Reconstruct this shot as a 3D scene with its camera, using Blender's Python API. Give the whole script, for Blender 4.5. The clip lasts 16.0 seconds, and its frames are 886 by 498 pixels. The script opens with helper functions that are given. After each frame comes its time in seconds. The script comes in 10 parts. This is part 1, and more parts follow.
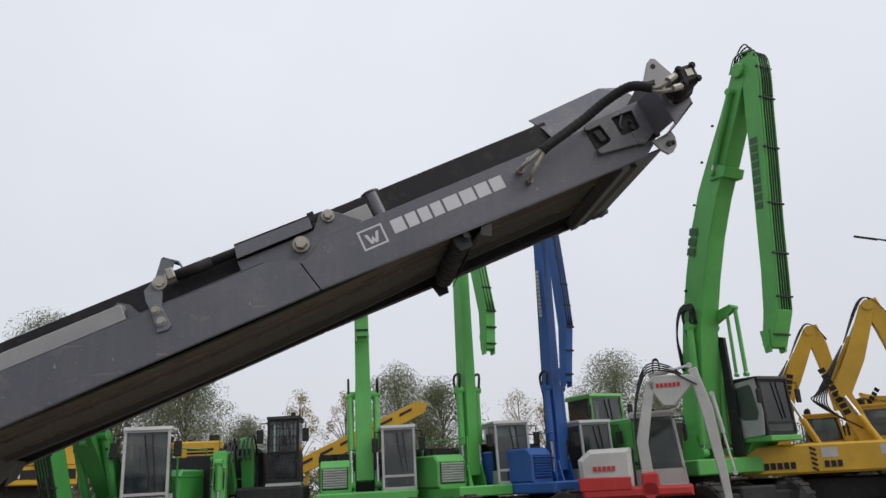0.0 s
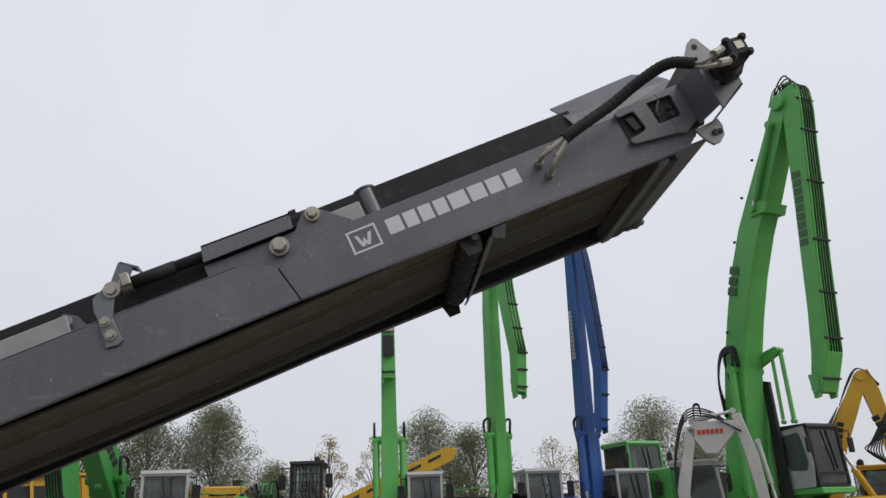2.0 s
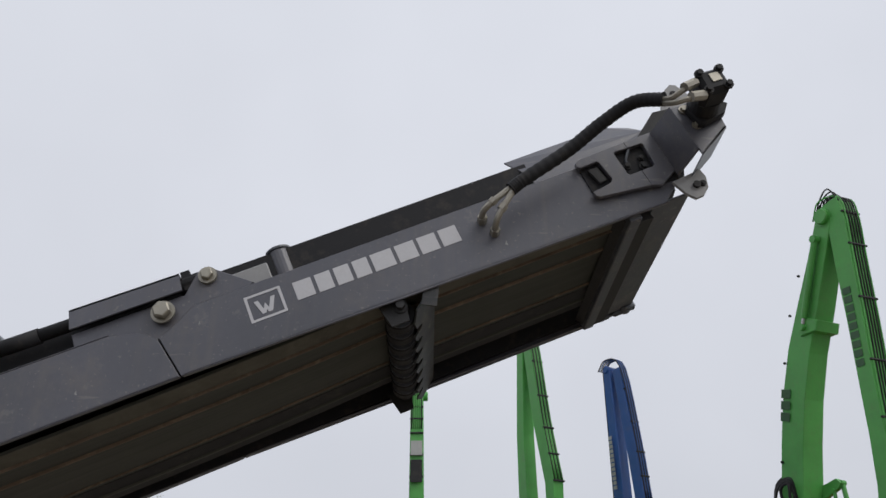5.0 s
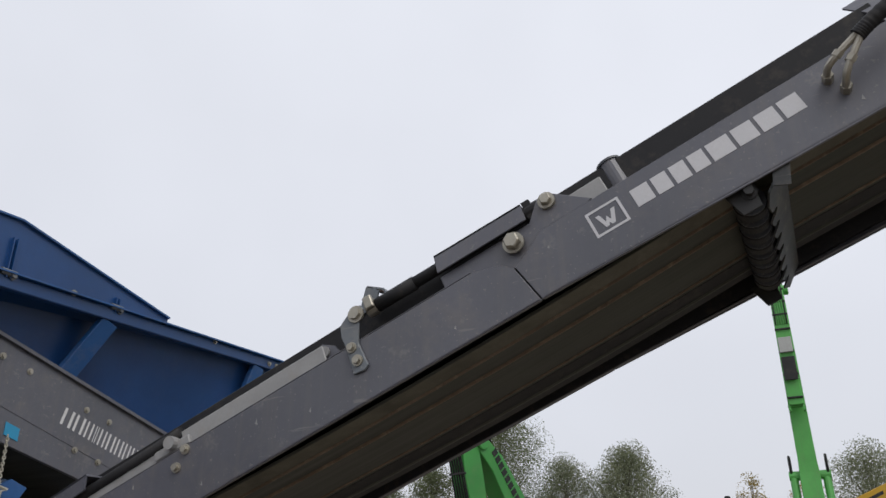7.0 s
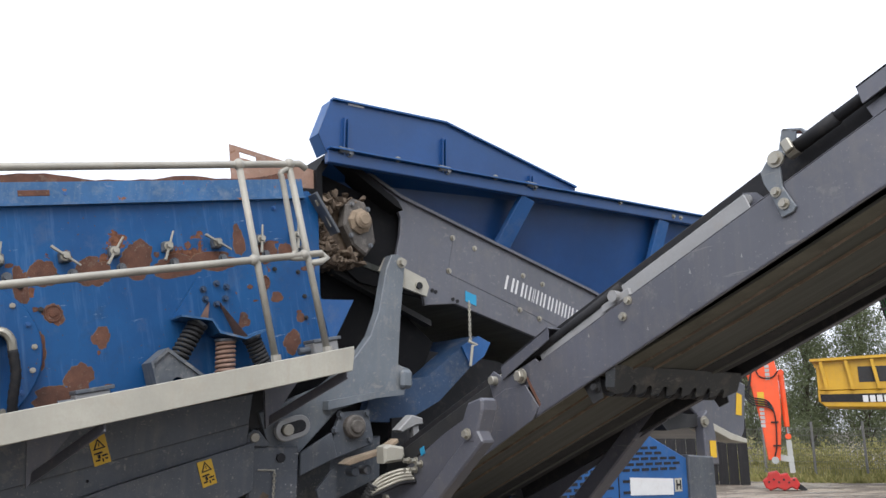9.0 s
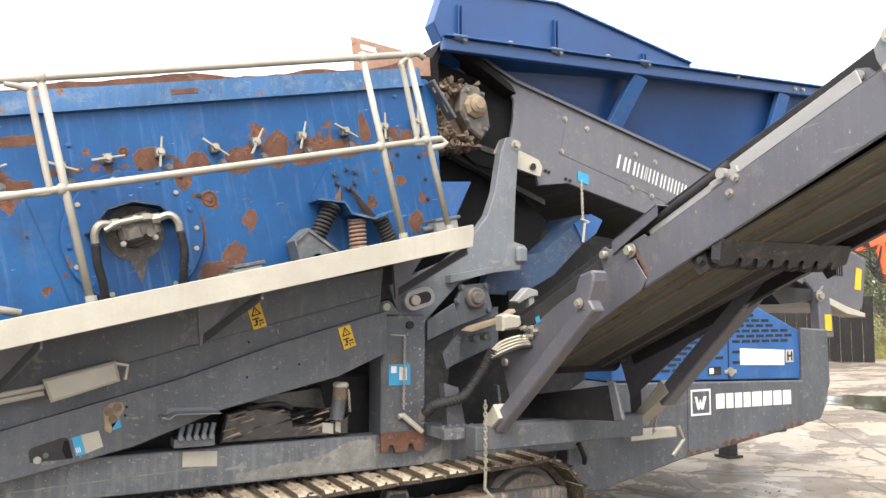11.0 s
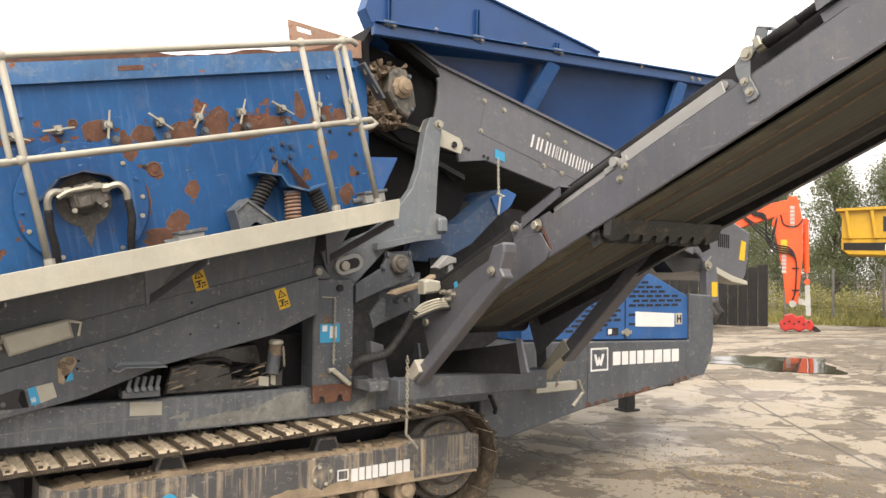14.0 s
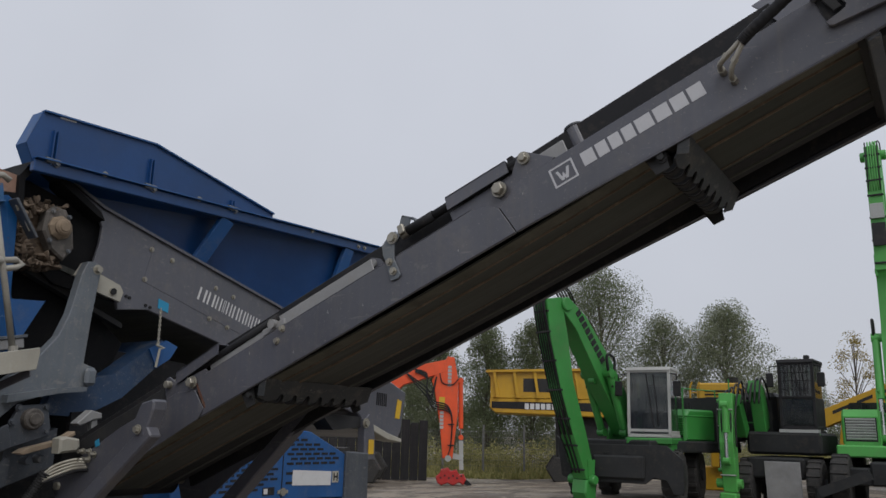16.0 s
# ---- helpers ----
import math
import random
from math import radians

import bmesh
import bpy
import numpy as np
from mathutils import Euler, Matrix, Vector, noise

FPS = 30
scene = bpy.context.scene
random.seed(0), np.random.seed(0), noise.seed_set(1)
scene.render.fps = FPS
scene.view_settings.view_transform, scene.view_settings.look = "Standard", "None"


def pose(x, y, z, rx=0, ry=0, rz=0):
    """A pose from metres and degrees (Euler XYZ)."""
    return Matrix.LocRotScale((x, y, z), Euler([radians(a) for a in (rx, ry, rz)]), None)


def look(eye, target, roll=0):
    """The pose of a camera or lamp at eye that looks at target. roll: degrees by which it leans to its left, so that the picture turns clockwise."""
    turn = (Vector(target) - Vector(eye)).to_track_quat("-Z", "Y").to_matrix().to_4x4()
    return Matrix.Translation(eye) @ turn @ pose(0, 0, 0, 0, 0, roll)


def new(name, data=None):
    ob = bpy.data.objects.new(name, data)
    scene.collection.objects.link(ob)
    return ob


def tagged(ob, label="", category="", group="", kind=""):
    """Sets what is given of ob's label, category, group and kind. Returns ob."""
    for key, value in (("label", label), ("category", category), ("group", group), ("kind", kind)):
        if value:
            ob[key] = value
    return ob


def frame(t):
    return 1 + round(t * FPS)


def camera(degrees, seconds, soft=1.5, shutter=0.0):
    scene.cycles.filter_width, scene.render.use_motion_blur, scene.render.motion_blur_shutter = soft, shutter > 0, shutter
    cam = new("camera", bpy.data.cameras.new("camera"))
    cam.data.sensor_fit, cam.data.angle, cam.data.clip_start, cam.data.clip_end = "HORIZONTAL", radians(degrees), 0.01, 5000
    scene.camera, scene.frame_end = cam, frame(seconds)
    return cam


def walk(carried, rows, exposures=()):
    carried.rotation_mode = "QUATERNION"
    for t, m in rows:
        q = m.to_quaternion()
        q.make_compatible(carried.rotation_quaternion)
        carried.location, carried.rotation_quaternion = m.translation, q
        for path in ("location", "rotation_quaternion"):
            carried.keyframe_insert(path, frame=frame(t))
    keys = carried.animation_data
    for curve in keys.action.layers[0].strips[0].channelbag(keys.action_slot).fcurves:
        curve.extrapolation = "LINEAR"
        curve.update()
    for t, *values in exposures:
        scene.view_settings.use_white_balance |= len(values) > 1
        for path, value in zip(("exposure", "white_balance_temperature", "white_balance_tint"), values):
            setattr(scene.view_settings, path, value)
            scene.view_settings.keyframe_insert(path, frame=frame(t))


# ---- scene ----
cam = camera(58.8, 16.0)
PATH = [
    (0, (0.625, 0.542, 1.831), (0.871, 2.443, 2.4), -3.2),
    (0.5, (0.738, 0.69, 1.838), (0.983, 2.582, 2.436), -1.9),
    (1, (0.801, 0.804, 1.83), (1.018, 2.7, 2.428), -1.5),
    (1.5, (0.793, 0.968, 1.83), (0.959, 2.86, 2.459), -1.9),
    (2, (0.805, 1.11, 1.832), (0.967, 2.983, 2.515), -2.4),
    (2.5, (0.903, 1.229, 1.829), (1.07, 3.076, 2.579), -1.5),
    (3, (1.014, 1.37, 1.835), (1.16, 3.192, 2.648), 0.0),
    (3.2, (1.027, 1.425, 1.834), (1.172, 3.241, 2.661), 0.1),
    (5.5, (1.295, 1.69, 1.838), (1.222, 3.425, 2.828), -1.1),
    (6, (1.269, 1.716, 1.853), (0.928, 3.454, 2.781), -1.0),
    (6.5, (1.264, 1.707, 1.836), (0.694, 3.413, 2.71), -1.0),
    (7, (1.227, 1.665, 1.816), (0.455, 3.328, 2.615), -0.4),
    (7.5, (1.193, 1.568, 1.775), (0.196, 3.159, 2.466), -0.3),
    (8, (1.18, 1.482, 1.77), (-0.031, 2.974, 2.327), -0.4),
    (8.5, (1.19, 1.433, 1.77), (-0.231, 2.751, 2.263), 0.0),
    (9, (1.271, 1.387, 1.768), (-0.295, 2.544, 2.223), -0.2),
    (9.5, (1.372, 1.384, 1.741), (-0.281, 2.445, 2.116), -0.7),
    (9.7, (1.396, 1.378, 1.742), (-0.289, 2.4, 2.08), -0.7),
    (11.8, (1.639, 1.145, 1.718), (-0.128, 2.079, 1.793), -0.6),
    (12, (1.69, 1.144, 1.728), (-0.081, 2.072, 1.784), -0.8),
    (12.5, (1.8, 1.133, 1.744), (0.025, 2.053, 1.784), -0.5),
    (13, (1.872, 1.11, 1.75), (0.116, 2.066, 1.776), 0.2),
    (13.5, (1.88, 1.035, 1.739), (0.178, 2.085, 1.764), 0.4),
    (14, (1.924, 0.938, 1.741), (0.265, 2.054, 1.804), 0.7),
    (14.5, (1.974, 0.927, 1.745), (0.377, 2.123, 1.889), 0.9),
    (15, (2.034, 0.927, 1.75), (0.591, 2.291, 1.993), 0.7),
    (15.5, (2.075, 0.911, 1.778), (0.846, 2.447, 2.14), 1.0),
    (16, (2.115, 0.897, 1.788), (1.051, 2.528, 2.241), 1.4),
]
EXPOSURE = [(0.0, 0.03, 6450, 10), (3.0, -0.08, 6450, 10), (5.5, -0.16, 6400, 10), (7.0, 0.03, 6430, 10), (7.5, 0.2, 6430, 10), (8.0, 0.36, 6430, 10), (8.5, 0.66, 6430, 10), (9.0, 0.88, 6190, 10), (9.7, 1.18, 6290, 10), (11.8, 1.98, 7200, 10), (12.5, 1.86, 7300, 10), (13.5, 1.64, 7500, 10), (14.5, 1.20, 7200, 10), (15.0, 0.96, 6900, 10), (15.5, 0.22, 6550, 10), (16.0, -0.33, 6300, 10)]
walk(cam, [(t, look(eye, target, roll)) for t, eye, target, roll in PATH], EXPOSURE)

# ---- world and light ----
world = bpy.data.worlds.new("overcast_sky")
scene.world = world
world.use_nodes = True
wn, wl = world.node_tree.nodes, world.node_tree.links
wn.clear()
w_out = wn.new("ShaderNodeOutputWorld")
w_bg = wn.new("ShaderNodeBackground")
w_sky = wn.new("ShaderNodeTexSky")
w_sky.sky_type, w_sky.sun_disc = "NISHITA", False
w_sky.sun_elevation, w_sky.sun_rotation = radians(48), radians(131)
w_sky.dust_density, w_sky.air_density = 4.0, 1.0
w_scale = wn.new("ShaderNodeVectorMath")
w_scale.operation = "SCALE"
w_scale.inputs["Scale"].default_value = 0.09
w_co = wn.new("ShaderNodeTexCoord")
w_sep = wn.new("ShaderNodeSeparateXYZ")
w_ramp = wn.new("ShaderNodeValToRGB")
w_ramp.color_ramp.elements[0].position, w_ramp.color_ramp.elements[0].color = 0.0, (0.72, 0.73, 0.78, 1)
w_ramp.color_ramp.elements[1].position, w_ramp.color_ramp.elements[1].color = 0.75, (0.90, 0.92, 0.985, 1)
w_cloud = wn.new("ShaderNodeTexNoise")
w_cloud.inputs["Scale"].default_value = 1.6
w_cloud.inputs["Detail"].default_value = 4.0
w_cr = wn.new("ShaderNodeMapRange")
w_cr.inputs["From Min"].default_value, w_cr.inputs["From Max"].default_value = 0.3, 0.7
w_cr.inputs["To Min"].default_value, w_cr.inputs["To Max"].default_value = 0.93, 1.05
w_mul = wn.new("ShaderNodeVectorMath")
w_mul.operation = "SCALE"
w_mix = wn.new("ShaderNodeMix")
w_mix.data_type = "RGBA"
w_mix.inputs[0].default_value = 0.12
wl.new(w_co.outputs["Generated"], w_sep.inputs[0])
wl.new(w_sep.outputs["Z"], w_ramp.inputs[0])
wl.new(w_co.outputs["Generated"], w_cloud.inputs["Vector"])
wl.new(w_cloud.outputs["Fac"], w_cr.inputs["Value"])
wl.new(w_ramp.outputs["Color"], w_mul.inputs[0])
wl.new(w_cr.outputs["Result"], w_mul.inputs["Scale"])
wl.new(w_sky.outputs["Color"], w_scale.inputs[0])
wl.new(w_mul.outputs[0], w_mix.inputs[6])
wl.new(w_scale.outputs[0], w_mix.inputs[7])
wl.new(w_mix.outputs[2], w_bg.inputs["Color"])
w_bg.inputs["Strength"].default_value = 1.0
wl.new(w_bg.outputs[0], w_out.inputs[0])

sun = new("sun", bpy.data.lights.new("sun", "SUN"))
sun.data.energy, sun.data.angle, sun.data.color = 1.5, radians(40), (1.0, 0.96, 0.9)
sun.matrix_world = look((6, -5.2, 8.8), (0, 0, 0))


# ---- mesh helpers ----
AX = {"x": (1, 2, 0), "y": (0, 2, 1), "z": (0, 1, 2)}


def box(bm, c, s, rot=None, bev=0.0):
    m = Matrix.Translation(c) @ (rot.to_4x4() if rot else Matrix()) @ Matrix.Diagonal((*s, 1))
    made = bmesh.ops.create_cube(bm, size=1.0, matrix=m)["verts"]
    if bev:
        edges = list({e for v in made for e in v.link_edges})
        bmesh.ops.bevel(bm, geom=edges, offset=bev, segments=1, affect="EDGES")
    return bm


def span(bm, a, b, bev=0.0):
    """A box between two corners."""
    c = [(p + q) / 2 for p, q in zip(a, b)]
    s = [abs(q - p) for p, q in zip(a, b)]
    return box(bm, c, s, None, bev)


def prism(bm, pts, axis, a, b, bev=0.0):
    """A plate: the outline pts, pushed along an axis from a to b."""
    i, j, k = AX[axis]
    rows = []
    for d in (a, b):
        row = []
        for p in pts:
            co = [0, 0, 0]
            co[i], co[j], co[k] = p[0], p[1], d
            row.append(bm.verts.new(co))
        rows.append(row)
    n = len(pts)
    faces = [bm.faces.new(rows[0]), bm.faces.new(rows[1][::-1])]
    for q in range(n):
        faces.append(bm.faces.new((rows[0][q], rows[1][q], rows[1][(q + 1) % n], rows[0][(q + 1) % n])))
    bmesh.ops.recalc_face_normals(bm, faces=faces)
    if bev:
        rim = [e for f in faces[:2] for e in f.edges]
        bmesh.ops.bevel(bm, geom=list(set(rim)), offset=bev, segments=1, affect="EDGES")
    return bm


def cyl(bm, p0, p1, r, r2=None, n=16, bev=0.0):
    p0, p1 = Vector(p0), Vector(p1)
    d = p1 - p0
    m = Matrix.Translation((p0 + p1) / 2) @ d.to_track_quat("Z", "Y").to_matrix().to_4x4()
    made = bmesh.ops.create_cone(bm, cap_ends=True, segments=n, radius1=r, radius2=r if r2 is None else r2, depth=d.length, matrix=m)["verts"]
    if bev:
        rim = list({e for v in made for e in v.link_edges if len(e.link_faces) == 2 and max(len(f.verts) for f in e.link_faces) > 4})
        bmesh.ops.bevel(bm, geom=rim, offset=bev, segments=1, affect="EDGES")
    return bm


def smooth_path(pts, steps=6):
    pts = [Vector(p) for p in pts]
    if len(pts) < 3:
        return pts
    ends = [2 * pts[0] - pts[1], *pts, 2 * pts[-1] - pts[-2]]
    out = []
    for k in range(1, len(ends) - 2):
        a, b, c, d = ends[k - 1 : k + 3]
        for s in range(steps):
            t = s / steps
            out.append(0.5 * ((2 * b) + (c - a) * t + (2 * a - 5 * b + 4 * c - d) * t * t + (3 * b - a - 3 * c + d) * t ** 3))
    out.append(pts[-1])
    return out


def tube(bm, pts, r, n=8, curved=True, steps=6):
    """A round bar or hose along points."""
    path = smooth_path(pts, steps) if curved else [Vector(p) for p in pts]
    rings, side = [], None
    for k, p in enumerate(path):
        d = (path[min(k + 1, len(path) - 1)] - path[max(k - 1, 0)]).normalized()
        if side is None:
            side = d.orthogonal().normalized()
        side = (side - d * side.dot(d)).normalized()
        up = d.cross(side)
        rad = r(k / (len(path) - 1)) if callable(r) else r
        rings.append([bm.verts.new(p + rad * (math.cos(2 * math.pi * a / n) * side + math.sin(2 * math.pi * a / n) * up)) for a in range(n)])
    for a, b in zip(rings, rings[1:]):
        for q in range(n):
            bm.faces.new((a[q], a[(q + 1) % n], b[(q + 1) % n], b[q]))
    bm.faces.new(rings[0][::-1])
    bm.faces.new(rings[-1])
    return bm


def bolt(bm, p, axis, r=0.014, h=0.012, n=6):
    """A bolt head with its washer, standing out along axis."""
    p, a = Vector(p), Vector(axis).normalized()
    cyl(bm, p - a * 0.004, p + a * 0.004, r * 1.5, n=14)
    cyl(bm, p + a * 0.003, p + a * (0.003 + h), r, n=n)
    return bm


def beam(bm, p0, p1, w, h, up=(0, 0, 1), bev=0.004, w2=None, h2=None):
    """A square bar from p0 to p1, w across and h along up."""
    p0, p1 = Vector(p0), Vector(p1)
    d = (p1 - p0).normalized()
    u = Vector(up)
    u = (u - d * u.dot(d)).normalized()
    s = d.cross(u)
    w2, h2 = w2 or w, h2 or h
    ends = []
    for p, a, b in ((p0, w, h), (p1, w2, h2)):
        ends.append([bm.verts.new(p + s * (i * a / 2) + u * (j * b / 2)) for i, j in ((-1, -1), (1, -1), (1, 1), (-1, 1))])
    faces = [bm.faces.new(ends[0]), bm.faces.new(ends[1][::-1])]
    for q in range(4):
        faces.append(bm.faces.new((ends[0][q], ends[1][q], ends[1][(q + 1) % 4], ends[0][(q + 1) % 4])))
    bmesh.ops.recalc_face_normals(bm, faces=faces)
    if bev:
        bmesh.ops.bevel(bm, geom=list({e for f in faces for e in f.edges}), offset=bev, segments=1, affect="EDGES")
    return bm


def B():
    return bmesh.new()


def thing(name, label, category, loc=(0, 0, 0), group="", kind=""):
    ob = new(name)
    ob.location, ob.empty_display_size = loc, 0.2
    return tagged(ob, label, category, group, kind)


def part(name, bm, material, parent, label="", smooth=False, m=None):
    """Links a bmesh, drawn in the thing's own space (or, for a placed thing, in the world), as one mesh under it."""
    if m is not None:
        bmesh.ops.transform(bm, matrix=m, verts=bm.verts)
    root = parent
    while root.parent:
        root = root.parent
    bmesh.ops.translate(bm, vec=-root.location, verts=bm.verts)
    if smooth:
        for f in bm.faces:
            f.smooth = len(f.verts) < 6
    data = bpy.data.meshes.new(name)
    bm.to_mesh(data)
    bm.free()
    data.materials.append(material)
    ob = new(name, data)
    ob.parent = parent
    if label:
        tagged(ob, label)
    return ob


def solo(name, bm, material, label, category="", group="", kind="", smooth=False):
    """A thing of one mesh."""
    if smooth:
        for f in bm.faces:
            f.smooth = True
    data = bpy.data.meshes.new(name)
    bm.to_mesh(data)
    bm.free()
    data.materials.append(material)
    return tagged(new(name, data), label, category, group, kind)


def chain(bm, p0, p1, link=0.022, r=0.0035, sag=0.0):
    """A chain of separate oval links between two points."""
    p0, p1 = Vector(p0), Vector(p1)
    count = max(2, int((p1 - p0).length / (link * 0.72)))
    d = (p1 - p0).normalized()
    a = d.orthogonal().normalized()
    b = d.cross(a)
    for k in range(count):
        t = (k + 0.5) / count
        c = p0.lerp(p1, t) + Vector((0, 0, -sag * 4 * t * (1 - t)))
        s = a if k % 2 else b
        ring = [c + d * (link * 0.55 * math.cos(q * math.pi / 3)) + s * (link * 0.32 * math.sin(q * math.pi / 3)) for q in range(6)]
        tube(bm, [*ring, ring[0]], r, n=4, curved=False)
    return bm


# ---- materials ----
def node_mat(name):
    m = bpy.data.materials.new(name)
    m.use_nodes = True
    nt = m.node_tree
    return m, nt.nodes, nt.links, nt.nodes["Principled BSDF"]


def noise_fac(n, l, co, scale, detail=4.0, rough=0.6, lo=0.4, hi=0.6, stretch=None):
    tex = n.new("ShaderNodeTexNoise")
    tex.inputs["Scale"].default_value, tex.inputs["Detail"].default_value, tex.inputs["Roughness"].default_value = scale, detail, rough
    if stretch:
        mp = n.new("ShaderNodeMapping")
        mp.inputs["Scale"].default_value = stretch
        l.new(co, mp.inputs["Vector"])
        co = mp.outputs[0]
    l.new(co, tex.inputs["Vector"])
    rng = n.new("ShaderNodeMapRange")
    rng.inputs["From Min"].default_value, rng.inputs["From Max"].default_value = lo, hi
    l.new(tex.outputs["Fac"], rng.inputs["Value"])
    return rng.outputs["Result"], tex.outputs["Fac"]


def mix(n, l, fac, a, b, blend="MIX"):
    mx = n.new("ShaderNodeMix")
    mx.data_type, mx.blend_type = "RGBA", blend
    for socket, value in ((mx.inputs[0], fac), (mx.inputs[6], a), (mx.inputs[7], b)):
        if isinstance(value, (int, float)):
            socket.default_value = value
        elif isinstance(value, tuple):
            socket.default_value = (*value[:3], 1)
        else:
            l.new(value, socket)
    return mx.outputs[2]


def mathn(n, l, op, a, b=0.0):
    nd = n.new("ShaderNodeMath")
    nd.operation = op
    for socket, value in ((nd.inputs[0], a), (nd.inputs[1], b)):
        if isinstance(value, (int, float)):
            socket.default_value = value
        else:
            l.new(value, socket)
    return nd.outputs[0]


def bumped(n, l, bsdf, height, strength=0.2, dist=0.01):
    bp = n.new("ShaderNodeBump")
    bp.inputs["Strength"].default_value, bp.inputs["Distance"].default_value = strength, dist
    l.new(height, bp.inputs["Height"])
    l.new(bp.outputs[0], bsdf.inputs["Normal"])


def paint(name, col, rough=0.45, metal=0.0, dirt=0.25, dirt_col=(0.23, 0.19, 0.14), rust=0.0, scale=2.0, var=0.18, streak=0.0, bump=0.12, spec=0.5, scuff=0.0):
    """Paint, rubber or bare metal: two sizes of tone, dust, run marks and rust spots."""
    m, n, l, bs = node_mat(name)
    co = n.new("ShaderNodeTexCoord").outputs["Object"]
    big, _ = noise_fac(n, l, co, scale, 5, 0.6, 0.3, 0.7)
    fine, raw = noise_fac(n, l, co, scale * 22, 3, 0.6, 0.3, 0.7)
    dark, light = tuple(c * (1 - var) for c in col), tuple(min(1, c * (1 + var)) for c in col)
    c = mix(n, l, big, dark, light)
    c = mix(n, l, mathn(n, l, "MULTIPLY", fine, 0.25), c, tuple(x * 0.75 for x in col))
    if dirt:
        d, _ = noise_fac(n, l, co, scale * 3.1, 6, 0.7, 0.52, 0.75)
        c = mix(n, l, mathn(n, l, "MULTIPLY", d, dirt), c, dirt_col)
    if streak:
        s, _ = noise_fac(n, l, co, 1.0, 4, 0.6, 0.5, 0.72, (26, 26, 1.2))
        c = mix(n, l, mathn(n, l, "MULTIPLY", s, streak), c, dirt_col)
    if scuff:
        # chips, splashes and pale scrapes
        s1, _ = noise_fac(n, l, co, 38, 3, 0.6, 0.66, 0.70)
        s2, _ = noise_fac(n, l, co, 7, 5, 0.75, 0.60, 0.66)
        s3, _ = noise_fac(n, l, co, 3.0, 4, 0.7, 0.64, 0.67, (1, 3, 9))
        s4, _ = noise_fac(n, l, co, 95, 2, 0.5, 0.68, 0.72)
        s1 = mathn(n, l, "MAXIMUM", s1, s4)
        chips = mathn(n, l, "MAXIMUM", s1, mathn(n, l, "MAXIMUM", mathn(n, l, "MULTIPLY", s2, 0.55), mathn(n, l, "MULTIPLY", s3, 0.8)))
        c = mix(n, l, mathn(n, l, "MULTIPLY", chips, scuff), c, tuple(0.45 * x + 0.55 * y for x, y in zip(col, (0.42, 0.38, 0.32))))
    rgh = mathn(n, l, "ADD", mathn(n, l, "MULTIPLY", big, 0.15), rough - 0.05)
    if rust:
        r, _ = noise_fac(n, l, co, scale * 4.3, 5, 0.65, 0.70 - rust * 0.25, 0.73 - rust * 0.25)
        rc = mix(n, l, fine, (0.13, 0.05, 0.025), (0.26, 0.12, 0.06))
        c = mix(n, l, r, c, rc)
        rgh = mathn(n, l, "MAXIMUM", rgh, mathn(n, l, "MULTIPLY", r, 0.9))
    l.new(c, bs.inputs["Base Color"])
    l.new(rgh, bs.inputs["Roughness"])
    bs.inputs["Metallic"].default_value = metal
    bs.inputs["Specular IOR Level"].default_value = spec
    bumped(n, l, bs, raw, bump, 0.003)
    return m


def glass(name, col=(0.05, 0.06, 0.065)):
    """Tinted cab glass: dark, glossy and dusty."""
    m, n, l, bs = node_mat(name)
    co = n.new("ShaderNodeTexCoord").outputs["Object"]
    d, _ = noise_fac(n, l, co, 2.5, 5, 0.6, 0.45, 0.8)
    # see-through tint, a film of dust, and a gloss that grows at a slant
    clear = n.new("ShaderNodeBsdfTransparent")
    clear.inputs["Color"].default_value = (0.62, 0.68, 0.66, 1)
    bs.inputs["Base Color"].default_value = (*col, 1)
    l.new(mix(n, l, d, col, (0.2, 0.2, 0.19)), bs.inputs["Base Color"])
    bs.inputs["Roughness"].default_value = 0.6
    gloss = n.new("ShaderNodeBsdfGlossy")
    gloss.inputs["Roughness"].default_value = 0.05
    fres = n.new("ShaderNodeFresnel")
    fres.inputs["IOR"].default_value = 1.5
    film, top = n.new("ShaderNodeMixShader"), n.new("ShaderNodeMixShader")
    l.new(mathn(n, l, "ADD", mathn(n, l, "MULTIPLY", d, 0.25), 0.22), film.inputs[0])
    l.new(clear.outputs[0], film.inputs[1])
    l.new(bs.outputs[0], film.inputs[2])
    l.new(fres.outputs[0], top.inputs[0])
    l.new(film.outputs[0], top.inputs[1])
    l.new(gloss.outputs[0], top.inputs[2])
    l.new(top.outputs[0], n["Material Output"].inputs["Surface"])
    return m


M_GREY = paint("slate_grey_paint", (0.086, 0.088, 0.106), 0.36, dirt=0.22, var=0.18, scale=1.6, spec=0.6, scuff=0.32, streak=0.10)
M_GREY_LIGHT = paint("worn_pale_grey_paint", (0.25, 0.25, 0.25), 0.5, dirt=0.3, var=0.2, scale=4)
M_GREY_DIRTY = paint("dusty_grey_paint", (0.064, 0.072, 0.086), 0.46, dirt=0.30, dirt_col=(0.19, 0.175, 0.15), streak=0.16, var=0.32, scale=2, scuff=0.5)
M_CHASSIS = paint("scuffed_chassis_paint", (0.080, 0.090, 0.104), 0.48, dirt=0.45, dirt_col=(0.26, 0.25, 0.23), streak=0.3, var=0.34, scale=2.4, scuff=0.8)
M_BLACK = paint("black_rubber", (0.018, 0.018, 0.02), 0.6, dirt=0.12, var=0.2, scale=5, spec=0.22)
